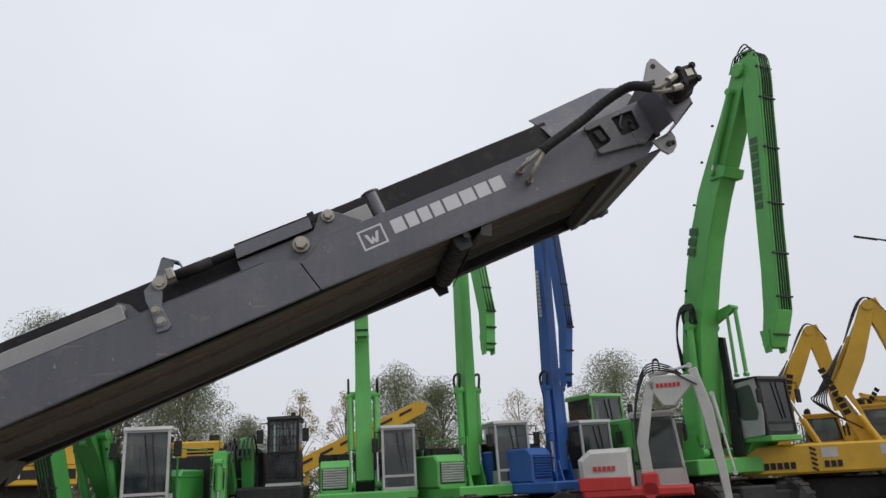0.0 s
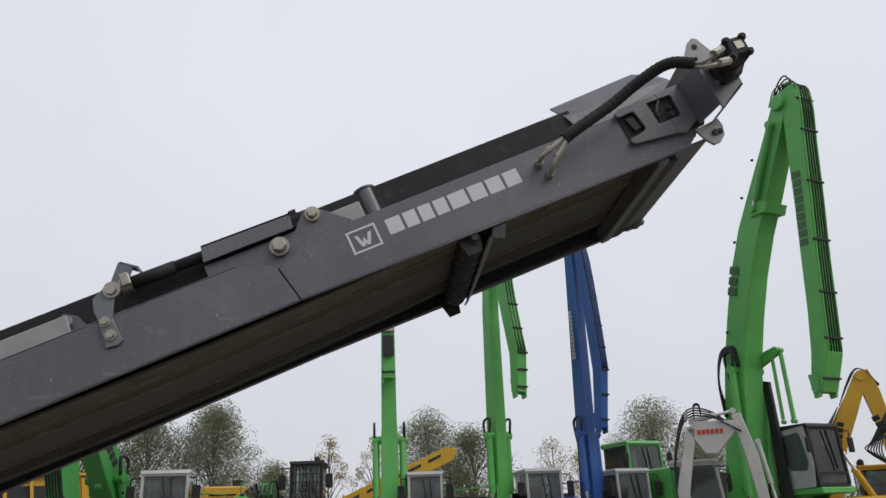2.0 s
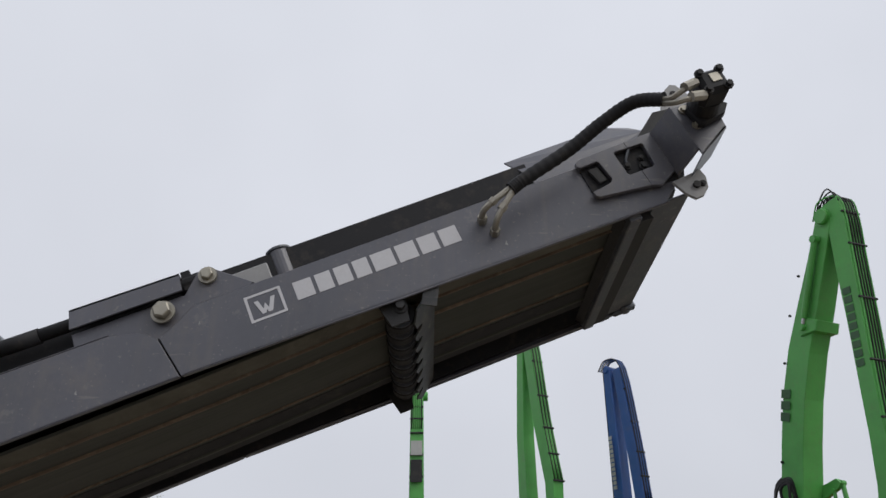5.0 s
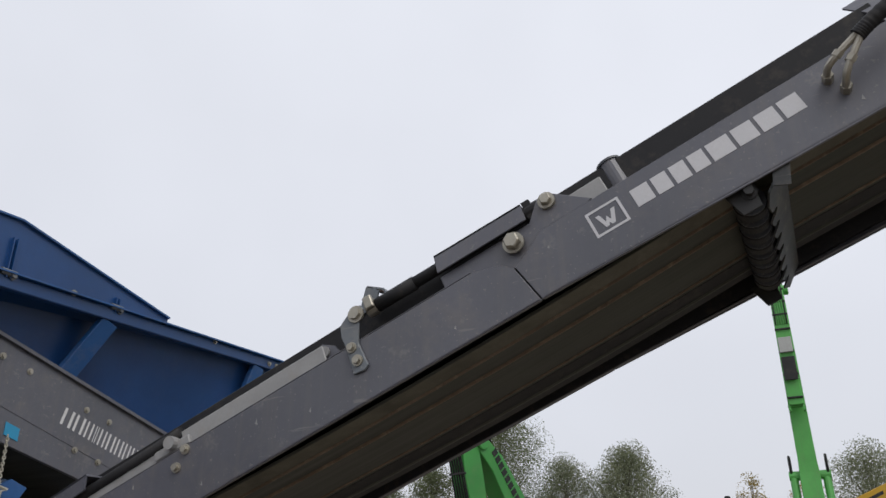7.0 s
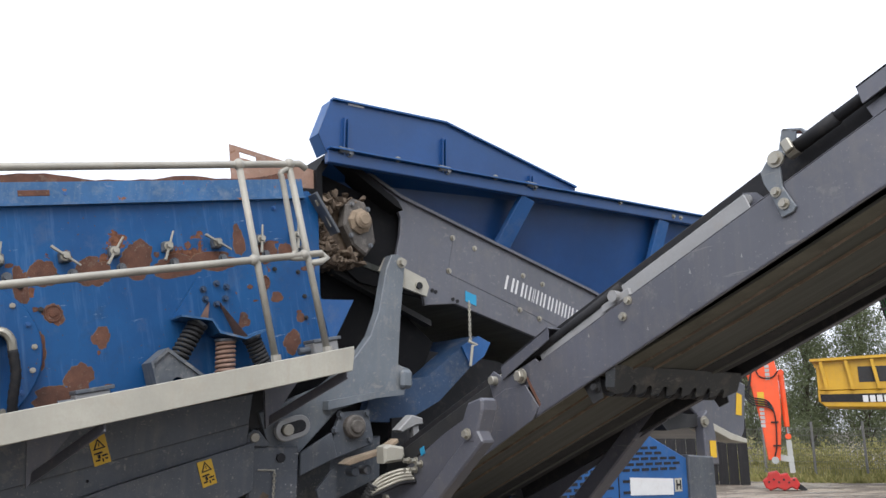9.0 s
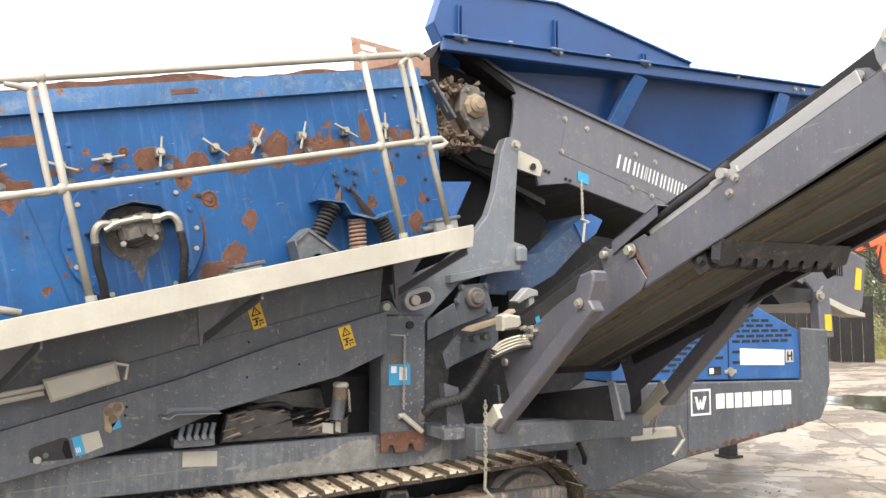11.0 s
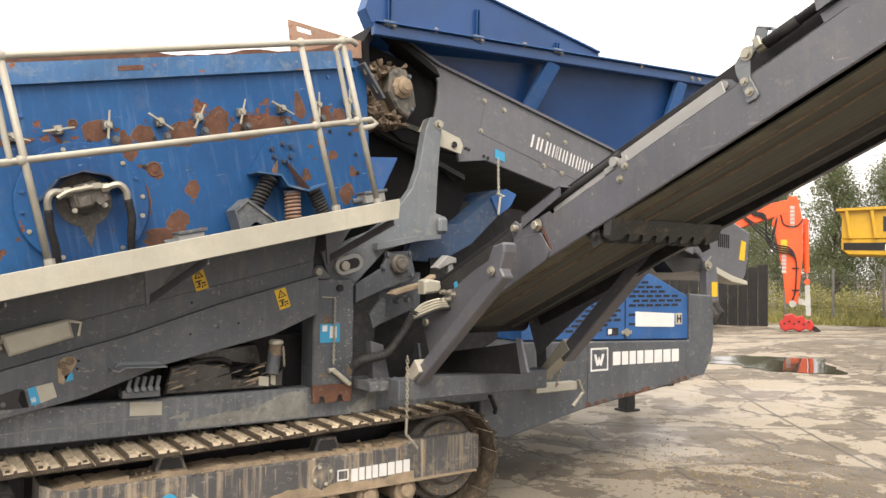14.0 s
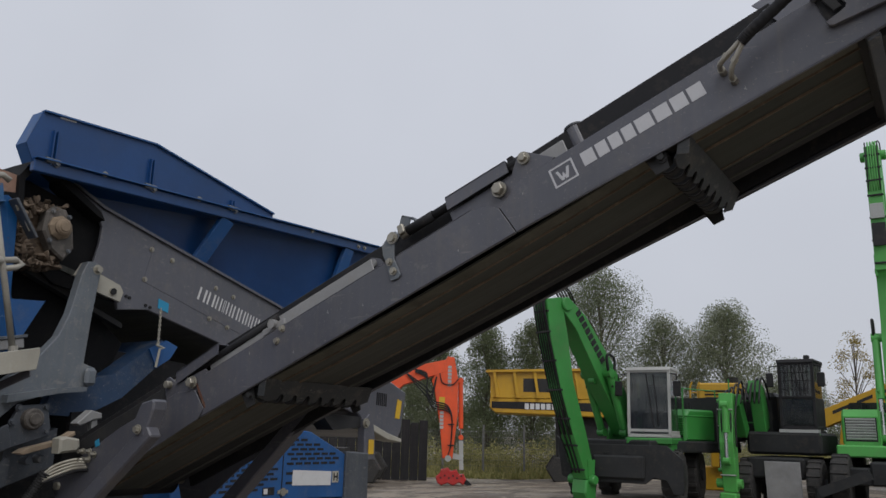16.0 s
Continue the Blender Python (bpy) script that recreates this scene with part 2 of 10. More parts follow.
M_DARK = paint("black_painted_steel", (0.030, 0.030, 0.031), 0.6, dirt=0.2, var=0.25, scale=3, spec=0.25, dirt_col=(0.10, 0.085, 0.07))
M_ZINC = paint("dull_zinc_plating", (0.34, 0.32, 0.27), 0.42, metal=0.6, dirt=0.35, var=0.2, scale=12)
M_CREAM = paint("scuffed_cream_paint", (0.345, 0.33, 0.28), 0.5, dirt=0.5, streak=0.25, var=0.16, scale=3, dirt_col=(0.3, 0.26, 0.2))
M_BLUE = paint("deep_blue_paint", (0.007, 0.047, 0.160), 0.34, dirt=0.07, var=0.2, scale=2, dirt_col=(0.12, 0.13, 0.16))
M_BLUE_LIGHT = paint("worn_blue_paint", (0.012, 0.074, 0.225), 0.45, dirt=0.2, var=0.2, scale=3)
M_BLUE_RUST = paint("blue_paint_with_rust", (0.014, 0.086, 0.275), 0.45, dirt=0.25, rust=0.5, var=0.2, scale=2.2)
M_RUST = paint("flaking_rust", (0.105, 0.047, 0.030), 0.9, dirt=0.75, dirt_col=(0.060, 0.028, 0.019), var=0.45, scale=9, bump=0.7, scuff=0.35)
M_WHITE = paint("white_vinyl", (0.58, 0.58, 0.58), 0.5, dirt=0.15, var=0.05, scale=8)
M_LETTER = paint("pale_grey_vinyl", (0.50, 0.50, 0.52), 0.5, dirt=0.1, var=0.05, scale=8)
M_YELLOW_LABEL = paint("yellow_label", (0.60, 0.37, 0.02), 0.5, dirt=0.15, var=0.08, scale=8)
M_CYAN = paint("sky_blue_label", (0.02, 0.25, 0.44), 0.5, dirt=0.15, var=0.08, scale=8)
M_MUD = paint("dried_mud", (0.26, 0.20, 0.14), 0.95, dirt=0.5, dirt_col=(0.14, 0.105, 0.075), var=0.35, scale=7, bump=0.9)
M_TRACK = paint("muddy_track_steel", (0.46, 0.385, 0.29), 0.85, dirt=0.75, dirt_col=(0.085, 0.055, 0.034), rust=0.2, var=0.55, scale=7, bump=0.9, scuff=0.3)
M_SKID = paint("scuffed_black_track_frame", (0.060, 0.060, 0.064), 0.5, dirt=0.62, scuff=0.6, dirt_col=(0.40, 0.32, 0.23), streak=0.72, var=0.3, scale=2.5)
M_SCRAPE = paint("scraped_primer", (0.165, 0.165, 0.155), 0.7, dirt=0.7, dirt_col=(0.07, 0.072, 0.075), var=0.4, scale=7, scuff=0.7, bump=0.5)
M_GROUSER = paint("rusty_dark_grouser", (0.050, 0.037, 0.026), 0.75, dirt=0.6, dirt_col=(0.25, 0.19, 0.13), rust=0.1, var=0.4, scale=9, bump=0.6)
M_RIDGE = paint("worn_track_ridge_steel", (0.15, 0.105, 0.07), 0.7, dirt=0.5, dirt_col=(0.36, 0.28, 0.2), rust=0.15, var=0.3, scale=7, bump=0.5)
M_MUD_DARK = paint("oily_mud", (0.085, 0.075, 0.066), 0.6, dirt=0.6, dirt_col=(0.27, 0.24, 0.21), var=0.4, scale=9, bump=0.7)
M_BLUE_DUSTY = paint("scraped_dusty_blue_paint", (0.016, 0.042, 0.095), 0.55, dirt=0.7, dirt_col=(0.13, 0.125, 0.12), var=0.3, scale=3, scuff=0.45)
M_BELT_EDGE = paint("dusty_belt_edge", (0.105, 0.100, 0.080), 0.75, dirt=0.4, dirt_col=(0.17, 0.155, 0.125), var=0.3, scale=6, spec=0.25)
# Near-black: stands in for shade on inner plates and holes, grease in smears.
M_SHADE_GREASE = paint("greasy_shade_black", (0.008, 0.008, 0.009), 0.7, dirt=0.15, dirt_col=(0.05, 0.042, 0.034), var=0.3, scale=4, spec=0.15)
M_OIL = paint("oily_black_film", (0.030, 0.028, 0.026), 0.22, dirt=0.5, dirt_col=(0.17, 0.15, 0.13), var=0.4, scale=5, spec=0.6, bump=0.5)
M_GUARD = paint("dark_guard_steel", (0.034, 0.036, 0.038), 0.5, dirt=0.3, var=0.25, scale=3, scuff=0.3, spec=0.35)
M_RUST_PALE = paint("faded_rusty_sheet", (0.27, 0.165, 0.12), 0.8, dirt=0.5, dirt_col=(0.40, 0.33, 0.29), var=0.35, scale=5, rust=0.25, bump=0.3)
M_CLAY_DARK = paint("damp_brown_clay", (0.135, 0.10, 0.072), 0.9, dirt=0.6, dirt_col=(0.30, 0.235, 0.16), var=0.4, scale=9, bump=0.8)
M_FENCE = paint("weathered_fence_steel", (0.15, 0.15, 0.145), 0.6, dirt=0.3, var=0.2, scale=2)
# Worn grey, its base lightened to stand in for sky reflection on the arm.
M_ARM = paint("worn_sky_lit_grey_paint", (0.118, 0.134, 0.152), 0.45, dirt=0.4, dirt_col=(0.20, 0.195, 0.18), streak=0.3, var=0.25, scale=2.4, scuff=0.5)
M_BAND = paint("chalky_blue_paint", (0.022, 0.098, 0.235), 0.5, dirt=0.75, dirt_col=(0.17, 0.20, 0.23), streak=0.25, rust=0.28, var=0.3, scale=2.6, scuff=0.4)

def belt_material():
    """Worn conveyor rubber with long scuffs and mineral dust."""
    m, n, l, bs = node_mat("worn_conveyor_rubber")
    co = n.new("ShaderNodeTexCoord").outputs["Object"]
    rot = n.new("ShaderNodeMapping")
    rot.inputs["Rotation"].default_value = (0, TILT, 0)
    l.new(co, rot.inputs["Vector"])
    long_, _ = noise_fac(n, l, rot.outputs[0], 1.0, 5, 0.65, 0.35, 0.7, (0.6, 34, 2))
    spot, raw = noise_fac(n, l, co, 5, 6, 0.7, 0.45, 0.75)
    c = mix(n, l, mathn(n, l, "MULTIPLY", long_, 0.6), (0.031, 0.034, 0.028), (0.060, 0.064, 0.051))
    c = mix(n, l, mathn(n, l, "MULTIPLY", spot, 0.35), c, (0.066, 0.066, 0.052))
    # pale streaked film, strongest towards the foot of the belt
    sep = n.new("ShaderNodeSeparateXYZ")
    l.new(rot.outputs[0], sep.inputs[0])
    foot = n.new("ShaderNodeMapRange")
    foot.inputs["From Min"].default_value, foot.inputs["From Max"].default_value = 1.2, 4.2
    foot.inputs["To Min"].default_value, foot.inputs["To Max"].default_value = 0.85, 0.12
    l.new(sep.outputs["X"], foot.inputs["Value"])
    film, _ = noise_fac(n, l, rot.outputs[0], 1.0, 6, 0.7, 0.30, 0.66, (0.9, 17, 2))
    c = mix(n, l, mathn(n, l, "MULTIPLY", film, foot.outputs["Result"]), c, (0.098, 0.096, 0.088))
    l.new(c, bs.inputs["Base Color"])
    bs.inputs["Roughness"].default_value = 0.62
    bs.inputs["Specular IOR Level"].default_value = 0.25
    bumped(n, l, bs, raw, 0.2, 0.004)
    return m


def letter_bars(parent, material, m, u0, u1, v0, v1, w, widths, gap=0.2, name="lettering_bar"):
    """A word as plain bars, one for each letter's width."""
    total = sum(widths) + gap * (len(widths) - 1)
    k, u = (u1 - u0) / total, u0
    for wd in widths:
        bm = B()
        span(bm, (u, w - 0.0015, v0), (u + wd * k, w + 0.001, v1))
        part(name, bm, material, parent, m=m)
        u += (wd + gap) * k


# ---- the side discharge conveyor ----
TILT = radians(22.7)
CM = Matrix.Translation((0, 3.95, 2.6)) @ Matrix.Rotation(-TILT, 4, "Y")
M_BELT = belt_material()


def build_conveyor():
    c = thing("side_conveyor", "slate-grey tilted discharge conveyor with rubber belt and hydraulic fold", "conveyor", (-2.2, 4.4, 0.95))

    def add(name, bm, material, parent=c, label="", smooth=False):
        return part(name, bm, material, parent, label, smooth, CM)

    W = 0.98
    lower = [(-3.05, -0.33), (-2.4, -0.17), (-1.68, -0.135), (-1.62, -0.10), (-1.66, 0.03), (-1.80, 0.075), (-2.35, 0.075), (-3.05, 0.02)]
    middle = [(-1.66, -0.135), (0.50, -0.132), (0.465, 0.02), (0.43, 0.055), (0.33, 0.085), (-1.56, 0.085), (-1.64, 0.03), (-1.60, -0.08)]
    upper = [(0.505, -0.132), (1.25, -0.150), (2.20, -0.162), (2.29, -0.10), (2.33, 0.06), (2.30, 0.09), (0.60, 0.088), (0.540, 0.05), (0.471, 0.016)]
    for w0, w1, side in ((0.0, 0.008, 1), (W - 0.008, W, -1)):
        for nm, shape in (("lower_side_plate", lower), ("middle_side_plate", middle), ("upper_side_plate", upper)):
            add(nm, prism(B(), shape, "y", w0, w1, 0.002), M_GREY)
        for nm, a, b in (("bottom_flange", (-1.66, -0.130), (0.50, -0.128)), ("bottom_flange", (0.506, -0.128), (2.22, -0.158))):
            bm = B()
            ww = w0 + side * 0.010
            beam(bm, (a[0], ww, a[1]), (b[0], ww, b[1]), 0.020, 0.006)
            add(nm, bm, M_GREY)
        for a, b in ((-1.55, 0.33), (0.60, 2.28)):
            bm = B()
            ww = w0 + side * 0.03
            beam(bm, (a, ww, 0.086), (b, ww, 0.088), 0.06, 0.007)
            add("top_flange", bm, M_GREY)
    # pale skirt boards and black skirt rubbers above the plates
    for w, tip in ((0.045, 0.10), (W - 0.045, W - 0.10)):
        for a, b, mt in ((-3.0, -1.72, M_DARK), (-1.55, -0.30, M_GREY_LIGHT), (0.62, 0.86, M_GREY_LIGHT)):
            bm = B()
            beam(bm, (a, w, 0.125), (b, w, 0.128), 0.008, 0.09)
            add("skirt_board", bm, mt)
        for a, b in ((-3.0, -1.6), (-1.6, 0.60), (0.60, 1.86)):
            bm = B()
            beam(bm, (a, tip, 0.164), (b, tip, 0.169), 0.014, 0.132)
            add("skirt_rubber", bm, M_BLACK)
    # troughed carrying belt and flat return belt
    bm = B()
    prism(bm, [(0.10, 0.12), (0.30, 0.02), (0.68, 0.02), (0.88, 0.12), (0.88, 0.108), (0.68, 0.008), (0.30, 0.008), (0.10, 0.108)], "x", -3.0, 2.28)
    add("carrying_belt", bm, M_BELT)
    # the return belt hangs in a shallow curve between its rollers
    def hang(u):
        t = (u + 1.30) / 2.49
        return -0.030 * 4 * t * (1 - t) if 0 < t < 1 else 0.0

    def ribbon(section, u0, u1, steps):
        bm, rings = B(), []
        for k in range(steps + 1):
            u = u0 + (u1 - u0) * k / steps
            rings.append([bm.verts.new((u, w, v + hang(u))) for w, v in section])
        for a, b in zip(rings, rings[1:]):
            for q in range(len(section)):
                r = (q + 1) % len(section)
                bm.faces.new((a[q], b[q], b[r], a[r]))
        bm.faces.new(rings[0])
        bm.faces.new(rings[-1][::-1])
        bmesh.ops.recalc_face_normals(bm, faces=bm.faces)
        return bm

    sag = [(0.062, -0.110), (0.150, -0.118), (0.290, -0.113), (0.600, -0.110), (0.720, -0.117), (0.800, -0.115), (0.850, -0.078)]
    add("return_belt", ribbon(sag + [(w, v + 0.009) for w, v in sag[::-1]], -3.0, 2.25, 42), M_BELT, label="worn return belt with long scuffs")
    for w, v, hgt, half, mt in ((0.150, -0.117, 0.009, 0.006, M_CLAY_DARK), (0.290, -0.112, 0.010, 0.009, M_CLAY_DARK), (0.585, -0.109, 0.007, 0.006, M_CLAY_DARK), (0.720, -0.116, 0.008, 0.014, M_BELT)):
        add("belt_bead", ribbon([(w - half, v + 0.002), (w - half * 0.4, v - hgt), (w + half * 0.4, v - hgt), (w + half, v + 0.002)], -3.0, 2.24, 42), mt)
    add("belt_edge_band", ribbon([(0.065, -0.1118), (0.142, -0.1190), (0.142, -0.117), (0.065, -0.110)], -3.0, 2.24, 42), M_BELT_EDGE, label="dusty pale edge of the belt")
    add("belt_edge_band", ribbon([(0.62, -0.1130), (0.715, -0.1180), (0.800, -0.1165), (0.845, -0.084), (0.845, -0.080), (0.800, -0.114), (0.715, -0.116), (0.62, -0.111)], -3.0, 2.24, 42), M_BLACK, label="dark far edge of the belt")
    bm = B()
    span(bm, (-2.9, 0.06, -0.06), (2.3, 0.92, -0.052))
    add("floor_pan", bm, M_BLACK)
    for w in (0.030, W - 0.034):
        bm = B()
        span(bm, (-2.9, w, -0.115 if w < 0.5 else -0.129), (2.28, w + (0.004 if w < 0.5 else 0.027), 0.07))
        add("side_liner", bm, M_BLACK)
    # end pulley at the head, hidden tail pulley
    for u, v, r in ((2.255, -0.030, 0.085), (-3.0, -0.05, 0.085)):
        bm = B()
        cyl(bm, (u, 0.11, v), (u, 0.87, v), r, n=28)
        add("end_pulley", bm, M_BLACK, smooth=True)
        bm = B()
        cyl(bm, (u, -0.02, v), (u, 1.02, v), 0.025, n=14)
        add("pulley_shaft", bm, M_ZINC, smooth=True)
    # spiral return rollers with their comb guards
    for u in (1.19, -1.30):
        bm = B()
        cyl(bm, (u + 0.02, 0.05, -0.146), (u + 0.02, 0.93, -0.146), 0.030, n=14)
        roller = add("return_roller", bm, M_BLACK, smooth=True)
        for k in range(8):
            w = 0.15 + k * 0.097
            bm = B()
            cyl(bm, (u + 0.02, w - 0.030, -0.146), (u + 0.02, w + 0.030, -0.146), 0.052, n=24, bev=0.010)
            disc = add("roller_disc", bm, M_BLACK, roller)
            bm = B()
            cyl(bm, (u + 0.02, w - 0.0335, -0.146), (u + 0.02, w - 0.0305, -0.146), 0.0495, n=24)
            add("disc_rim", bm, M_GREY_DIRTY, disc)
        for w in (0.035, 0.945):
            bm = B()
            prism(bm, [(u - 0.05, -0.12), (u + 0.05, -0.12), (u + 0.03, -0.215), (u - 0.03, -0.215)], "y", w - 0.004, w + 0.004)
            brk = add("roller_bracket", bm, M_DARK)
            bm = B()
            bolt(bm, (u + 0.02, w + (-0.006 if w < 0.5 else 0.006), -0.16), (0, -1 if w < 0.5 else 1, 0), 0.016, 0.02)
            add("axle_nut", bm, M_DARK, brk)
        # sheet that leans over the roller, its free edge cut into hooked notches
        edge = [(0.0, 0.02), (0.0, 0.95), (0.098, 0.97), (0.125, 0.90)]
        for k in range(7):
            w = 0.845 - k * 0.108
            edge += [(0.135, w + 0.040), (0.133, w + 0.024), (0.096, w + 0.016), (0.086, w), (0.094, w - 0.016), (0.122, w - 0.026)]
        edge += [(0.135, 0.10), (0.116, 0.03)]
        bm = B()
        prism(bm, edge, "z", -0.003, 0.003)
        bmesh.ops.transform(bm, matrix=Matrix.Translation((u + 0.157, 0, -0.120)) @ Matrix.Rotation(radians(-38), 4, "Y") @ Matrix.Scale(-1, 4, (1, 0, 0)), verts=bm.verts)
        bmesh.ops.reverse_faces(bm, faces=bm.faces)
        guard = add("comb_guard", bm, M_GUARD, label="dark grey comb guard round the return roller")
        bm = B()
        beam(bm, (u + 0.150, 0.012, -0.118), (u + 0.105, 0.012, -0.200), 0.006, 0.05, (1, 0, -0.5), 0.0)
        add("guard_end", bm, M_GUARD, guard)
    # hinge bolts, cylinder, guard and brackets at both folds
    for du in (0.0,):
        bm = B()
        prism(bm, [(0.22 + du, 0.02), (0.62 + du, 0.02), (0.80 + du, 0.10), (0.69 + du, 0.200), (0.64 + du, 0.205), (0.58 + du, 0.14), (0.22 + du, 0.14)], "y", 0.012, 0.024, 0.002)
        bracket = add("fold_bracket", bm, M_GREY)
        bm = B()
        cyl(bm, (0.505 + du, -0.002, 0.097), (0.505 + du, -0.010, 0.097), 0.038, n=22)
        cyl(bm, (0.505 + du, -0.010, 0.097), (0.505 + du, -0.036, 0.097), 0.029, n=6, bev=0.004)
        cyl(bm, (0.505 + du, 0.03, 0.097), (0.505 + du, -0.004, 0.097), 0.024, n=14)
        add("pivot_bolt", bm, M_ZINC, bracket, "pale zinc hex bolt")
        bm = B()
        cyl(bm, (0.668 + du, 0.03, 0.176), (0.668 + du, -0.020, 0.176), 0.021, n=6, bev=0.003)
        cyl(bm, (0.668 + du, 0.06, 0.176), (0.668 + du, -0.002, 0.176), 0.03, n=16)
        add("rod_pin", bm, M_ZINC, bracket)
        bm = B()
        cyl(bm, (0.655 + du, 0.045, 0.190), (0.57 + du, 0.045, 0.192), 0.03, n=14)
        box(bm, (0.60 + du, 0.045, 0.195), (0.03, 0.05, 0.07))
        add("rod_eye", bm, M_BLACK)
        bm = B()
        cyl(bm, (0.60 + du, 0.045, 0.192), (-0.07 + du, 0.045, 0.196), 0.022, n=18)
        cyl(bm, (0.12 + du, 0.045, 0.194), (-0.05 + du, 0.045, 0.196), 0.026, n=18)
        barrel = add("fold_cylinder", bm, M_BLACK, smooth=True, label="black hydraulic cylinder")
        bm = B()
        cyl(bm, (-0.045 + du, 0.045, 0.196), (-0.085 + du, 0.045, 0.196), 0.029, n=14)
        box(bm, (-0.06 + du, 0.01, 0.205), (0.035, 0.02, 0.05), bev=0.004)
        add("port_collar", bm, M_ZINC, barrel)
        bm = B()
        prism(bm, [(0.225 + du, 0.145), (0.580 + du, 0.145), (0.585 + du, 0.206), (0.236 + du, 0.210)], "y", -0.016, -0.008, 0.0)
        prism(bm, [(0.236 + du, 0.204), (0.585 + du, 0.200), (0.585 + du, 0.207), (0.236 + du, 0.211)], "y", -0.016, 0.085, 0.0)
        add("cylinder_guard", bm, M_GREY)
    bm = B()
    prism(bm, [(-1.92, 0.02), (-1.50, 0.02), (-1.56, 0.12), (-1.80, 0.13), (-1.86, 0.20), (-1.91, 0.19)], "y", 0.012, 0.024, 0.002)
    bracket = add("fold_bracket", bm, M_GREY)
    bm = B()
    cyl(bm, (-1.663, -0.002, 0.078), (-1.663, -0.010, 0.078), 0.036, n=22)
    cyl(bm, (-1.663, -0.010, 0.078), (-1.663, -0.036, 0.078), 0.028, n=6, bev=0.004)
    add("pivot_bolt", bm, M_ZINC, bracket, "pale zinc hex bolt")
    bm = B()
    cyl(bm, (-1.862, 0.06, 0.150), (-1.862, -0.022, 0.150), 0.022, n=14, bev=0.003)
    add("rod_pin", bm, M_ZINC, bracket)
    bm = B()
    cyl(bm, (-1.885, 0.045, 0.148), (-0.97, 0.045, 0.168), 0.022, n=18)
    barrel = add("fold_cylinder", bm, M_BLACK, smooth=True, label="black hydraulic cylinder")
    bm = B()
    cyl(bm, (-1.895, 0.045, 0.148), (-1.84, 0.045, 0.149), 0.030, n=14)
    add("rod_eye", bm, M_ZINC, barrel)
    bm = B()
    prism(bm, [(-1.80, 0.125), (-1.43, 0.150), (-1.41, 0.205), (-1.78, 0.190)], "y", -0.002, 0.006, 0.0)
    prism(bm, [(-1.78, 0.185), (-1.41, 0.200), (-1.41, 0.207), (-1.78, 0.192)], "y", -0.002, 0.085, 0.0)
    add("cylinder_guard", bm, M_GREY)
    for u, v in ((-0.99, 0.025), (-0.935, 0.072)):
        bm = B()
        bolt(bm, (u, -0.002, v), (0, -1, 0), 0.013, 0.014)
        add("bolt_head", bm, M_ZINC)
    # rust that has run down from the pivot, and a few chips
    for pts in ([(-1.640, 0.060), (-1.628, 0.058), (-1.612, -0.02), (-1.600, -0.095), (-1.612, -0.100), (-1.622, -0.05), (-1.634, 0.0)],):
        bm = B()
        prism(bm, pts, "y", -0.0012, 0.0005)
        add("rust_run", bm, M_RUST)
    for u, v, r in ((-0.62, 0.02, 0.006), (-0.40, -0.05, 0.004), (0.20, -0.06, 0.004), (1.62, -0.09, 0.005), (-1.2, 0.05, 0.005), (0.60, 0.02, 0.003), (-0.9, -0.08, 0.004)):
        bm = B()
        prism(bm, [(u, v), (u + r, v + r * 1.5), (u + r * 0.6, v - r * 2.5), (u - r, v - r)], "y", -0.001, 0.0005)
        add("paint_chip", bm, M_GREY_LIGHT)
    # clevis plates at the cylinders' feet
    for du in (0.0,):
        bm = B()
        prism(bm, [(-0.195 + du, -0.024), (-0.150 + du, -0.030), (-0.132 + du, -0.018), (-0.140 + du, 0.075), (-0.112 + du, 0.145), (-0.078 + du, 0.180), (-0.085 + du, 0.202), (-0.122 + du, 0.205), (-0.184 + du, 0.170), (-0.194 + du, 0.125), (-0.190 + du, 0.084)], "y", -0.012, -0.001, 0.002)
        clevis = add("clevis_plate", bm, M_ARM)
        for u, v, r in ((-0.163, 0.014, 0.014), (-0.168, 0.069, 0.013), (-0.111, 0.176, 0.021)):
            bm = B()
            bolt(bm, (u + du, -0.014, v), (0, -1, 0), r, 0.014)
            add("bolt_head", bm, M_ZINC, clevis)
    bm = B()
    prism(bm, [(-0.165, 0.195), (-0.078, 0.312), (-0.068, 0.312), (-0.033, 0.272), (-0.062, 0.230), (-0.125, 0.220)], "y", 0.085, 0.091, 0.0)
    prism(bm, [(-0.078, 0.312), (-0.068, 0.314), (-0.012, 0.270), (-0.006, 0.230), (-0.013, 0.230), (-0.019, 0.266), (-0.070, 0.307)], "y", 0.085, 0.145, 0.0)
    add("hose_shield", bm, M_ARM)
    bm = B()
    prism(bm, [(-0.40, 0.085), (-0.365, 0.165), (-0.315, 0.195), (-0.27, 0.165), (-0.235, 0.085)], "y", 0.075, 0.087, 0.0)
    lug = add("lifting_lug", bm, M_GREY)
    bm = B()
    cyl(bm, (-0.313, 0.065, 0.158), (-0.313, 0.095, 0.158), 0.022, n=16)
    add("lug_bush", bm, M_GREY_LIGHT, lug)
    bm = B()
    beam(bm, (-1.10, 0.05, 0.125), (-0.93, 0.05, 0.120), 0.05, 0.035)
    cyl(bm, (-1.005, 0.0, 0.135), (-1.005, 0.09, 0.135), 0.026, n=14)
    add("rod_end_block", bm, M_GREY_LIGHT)
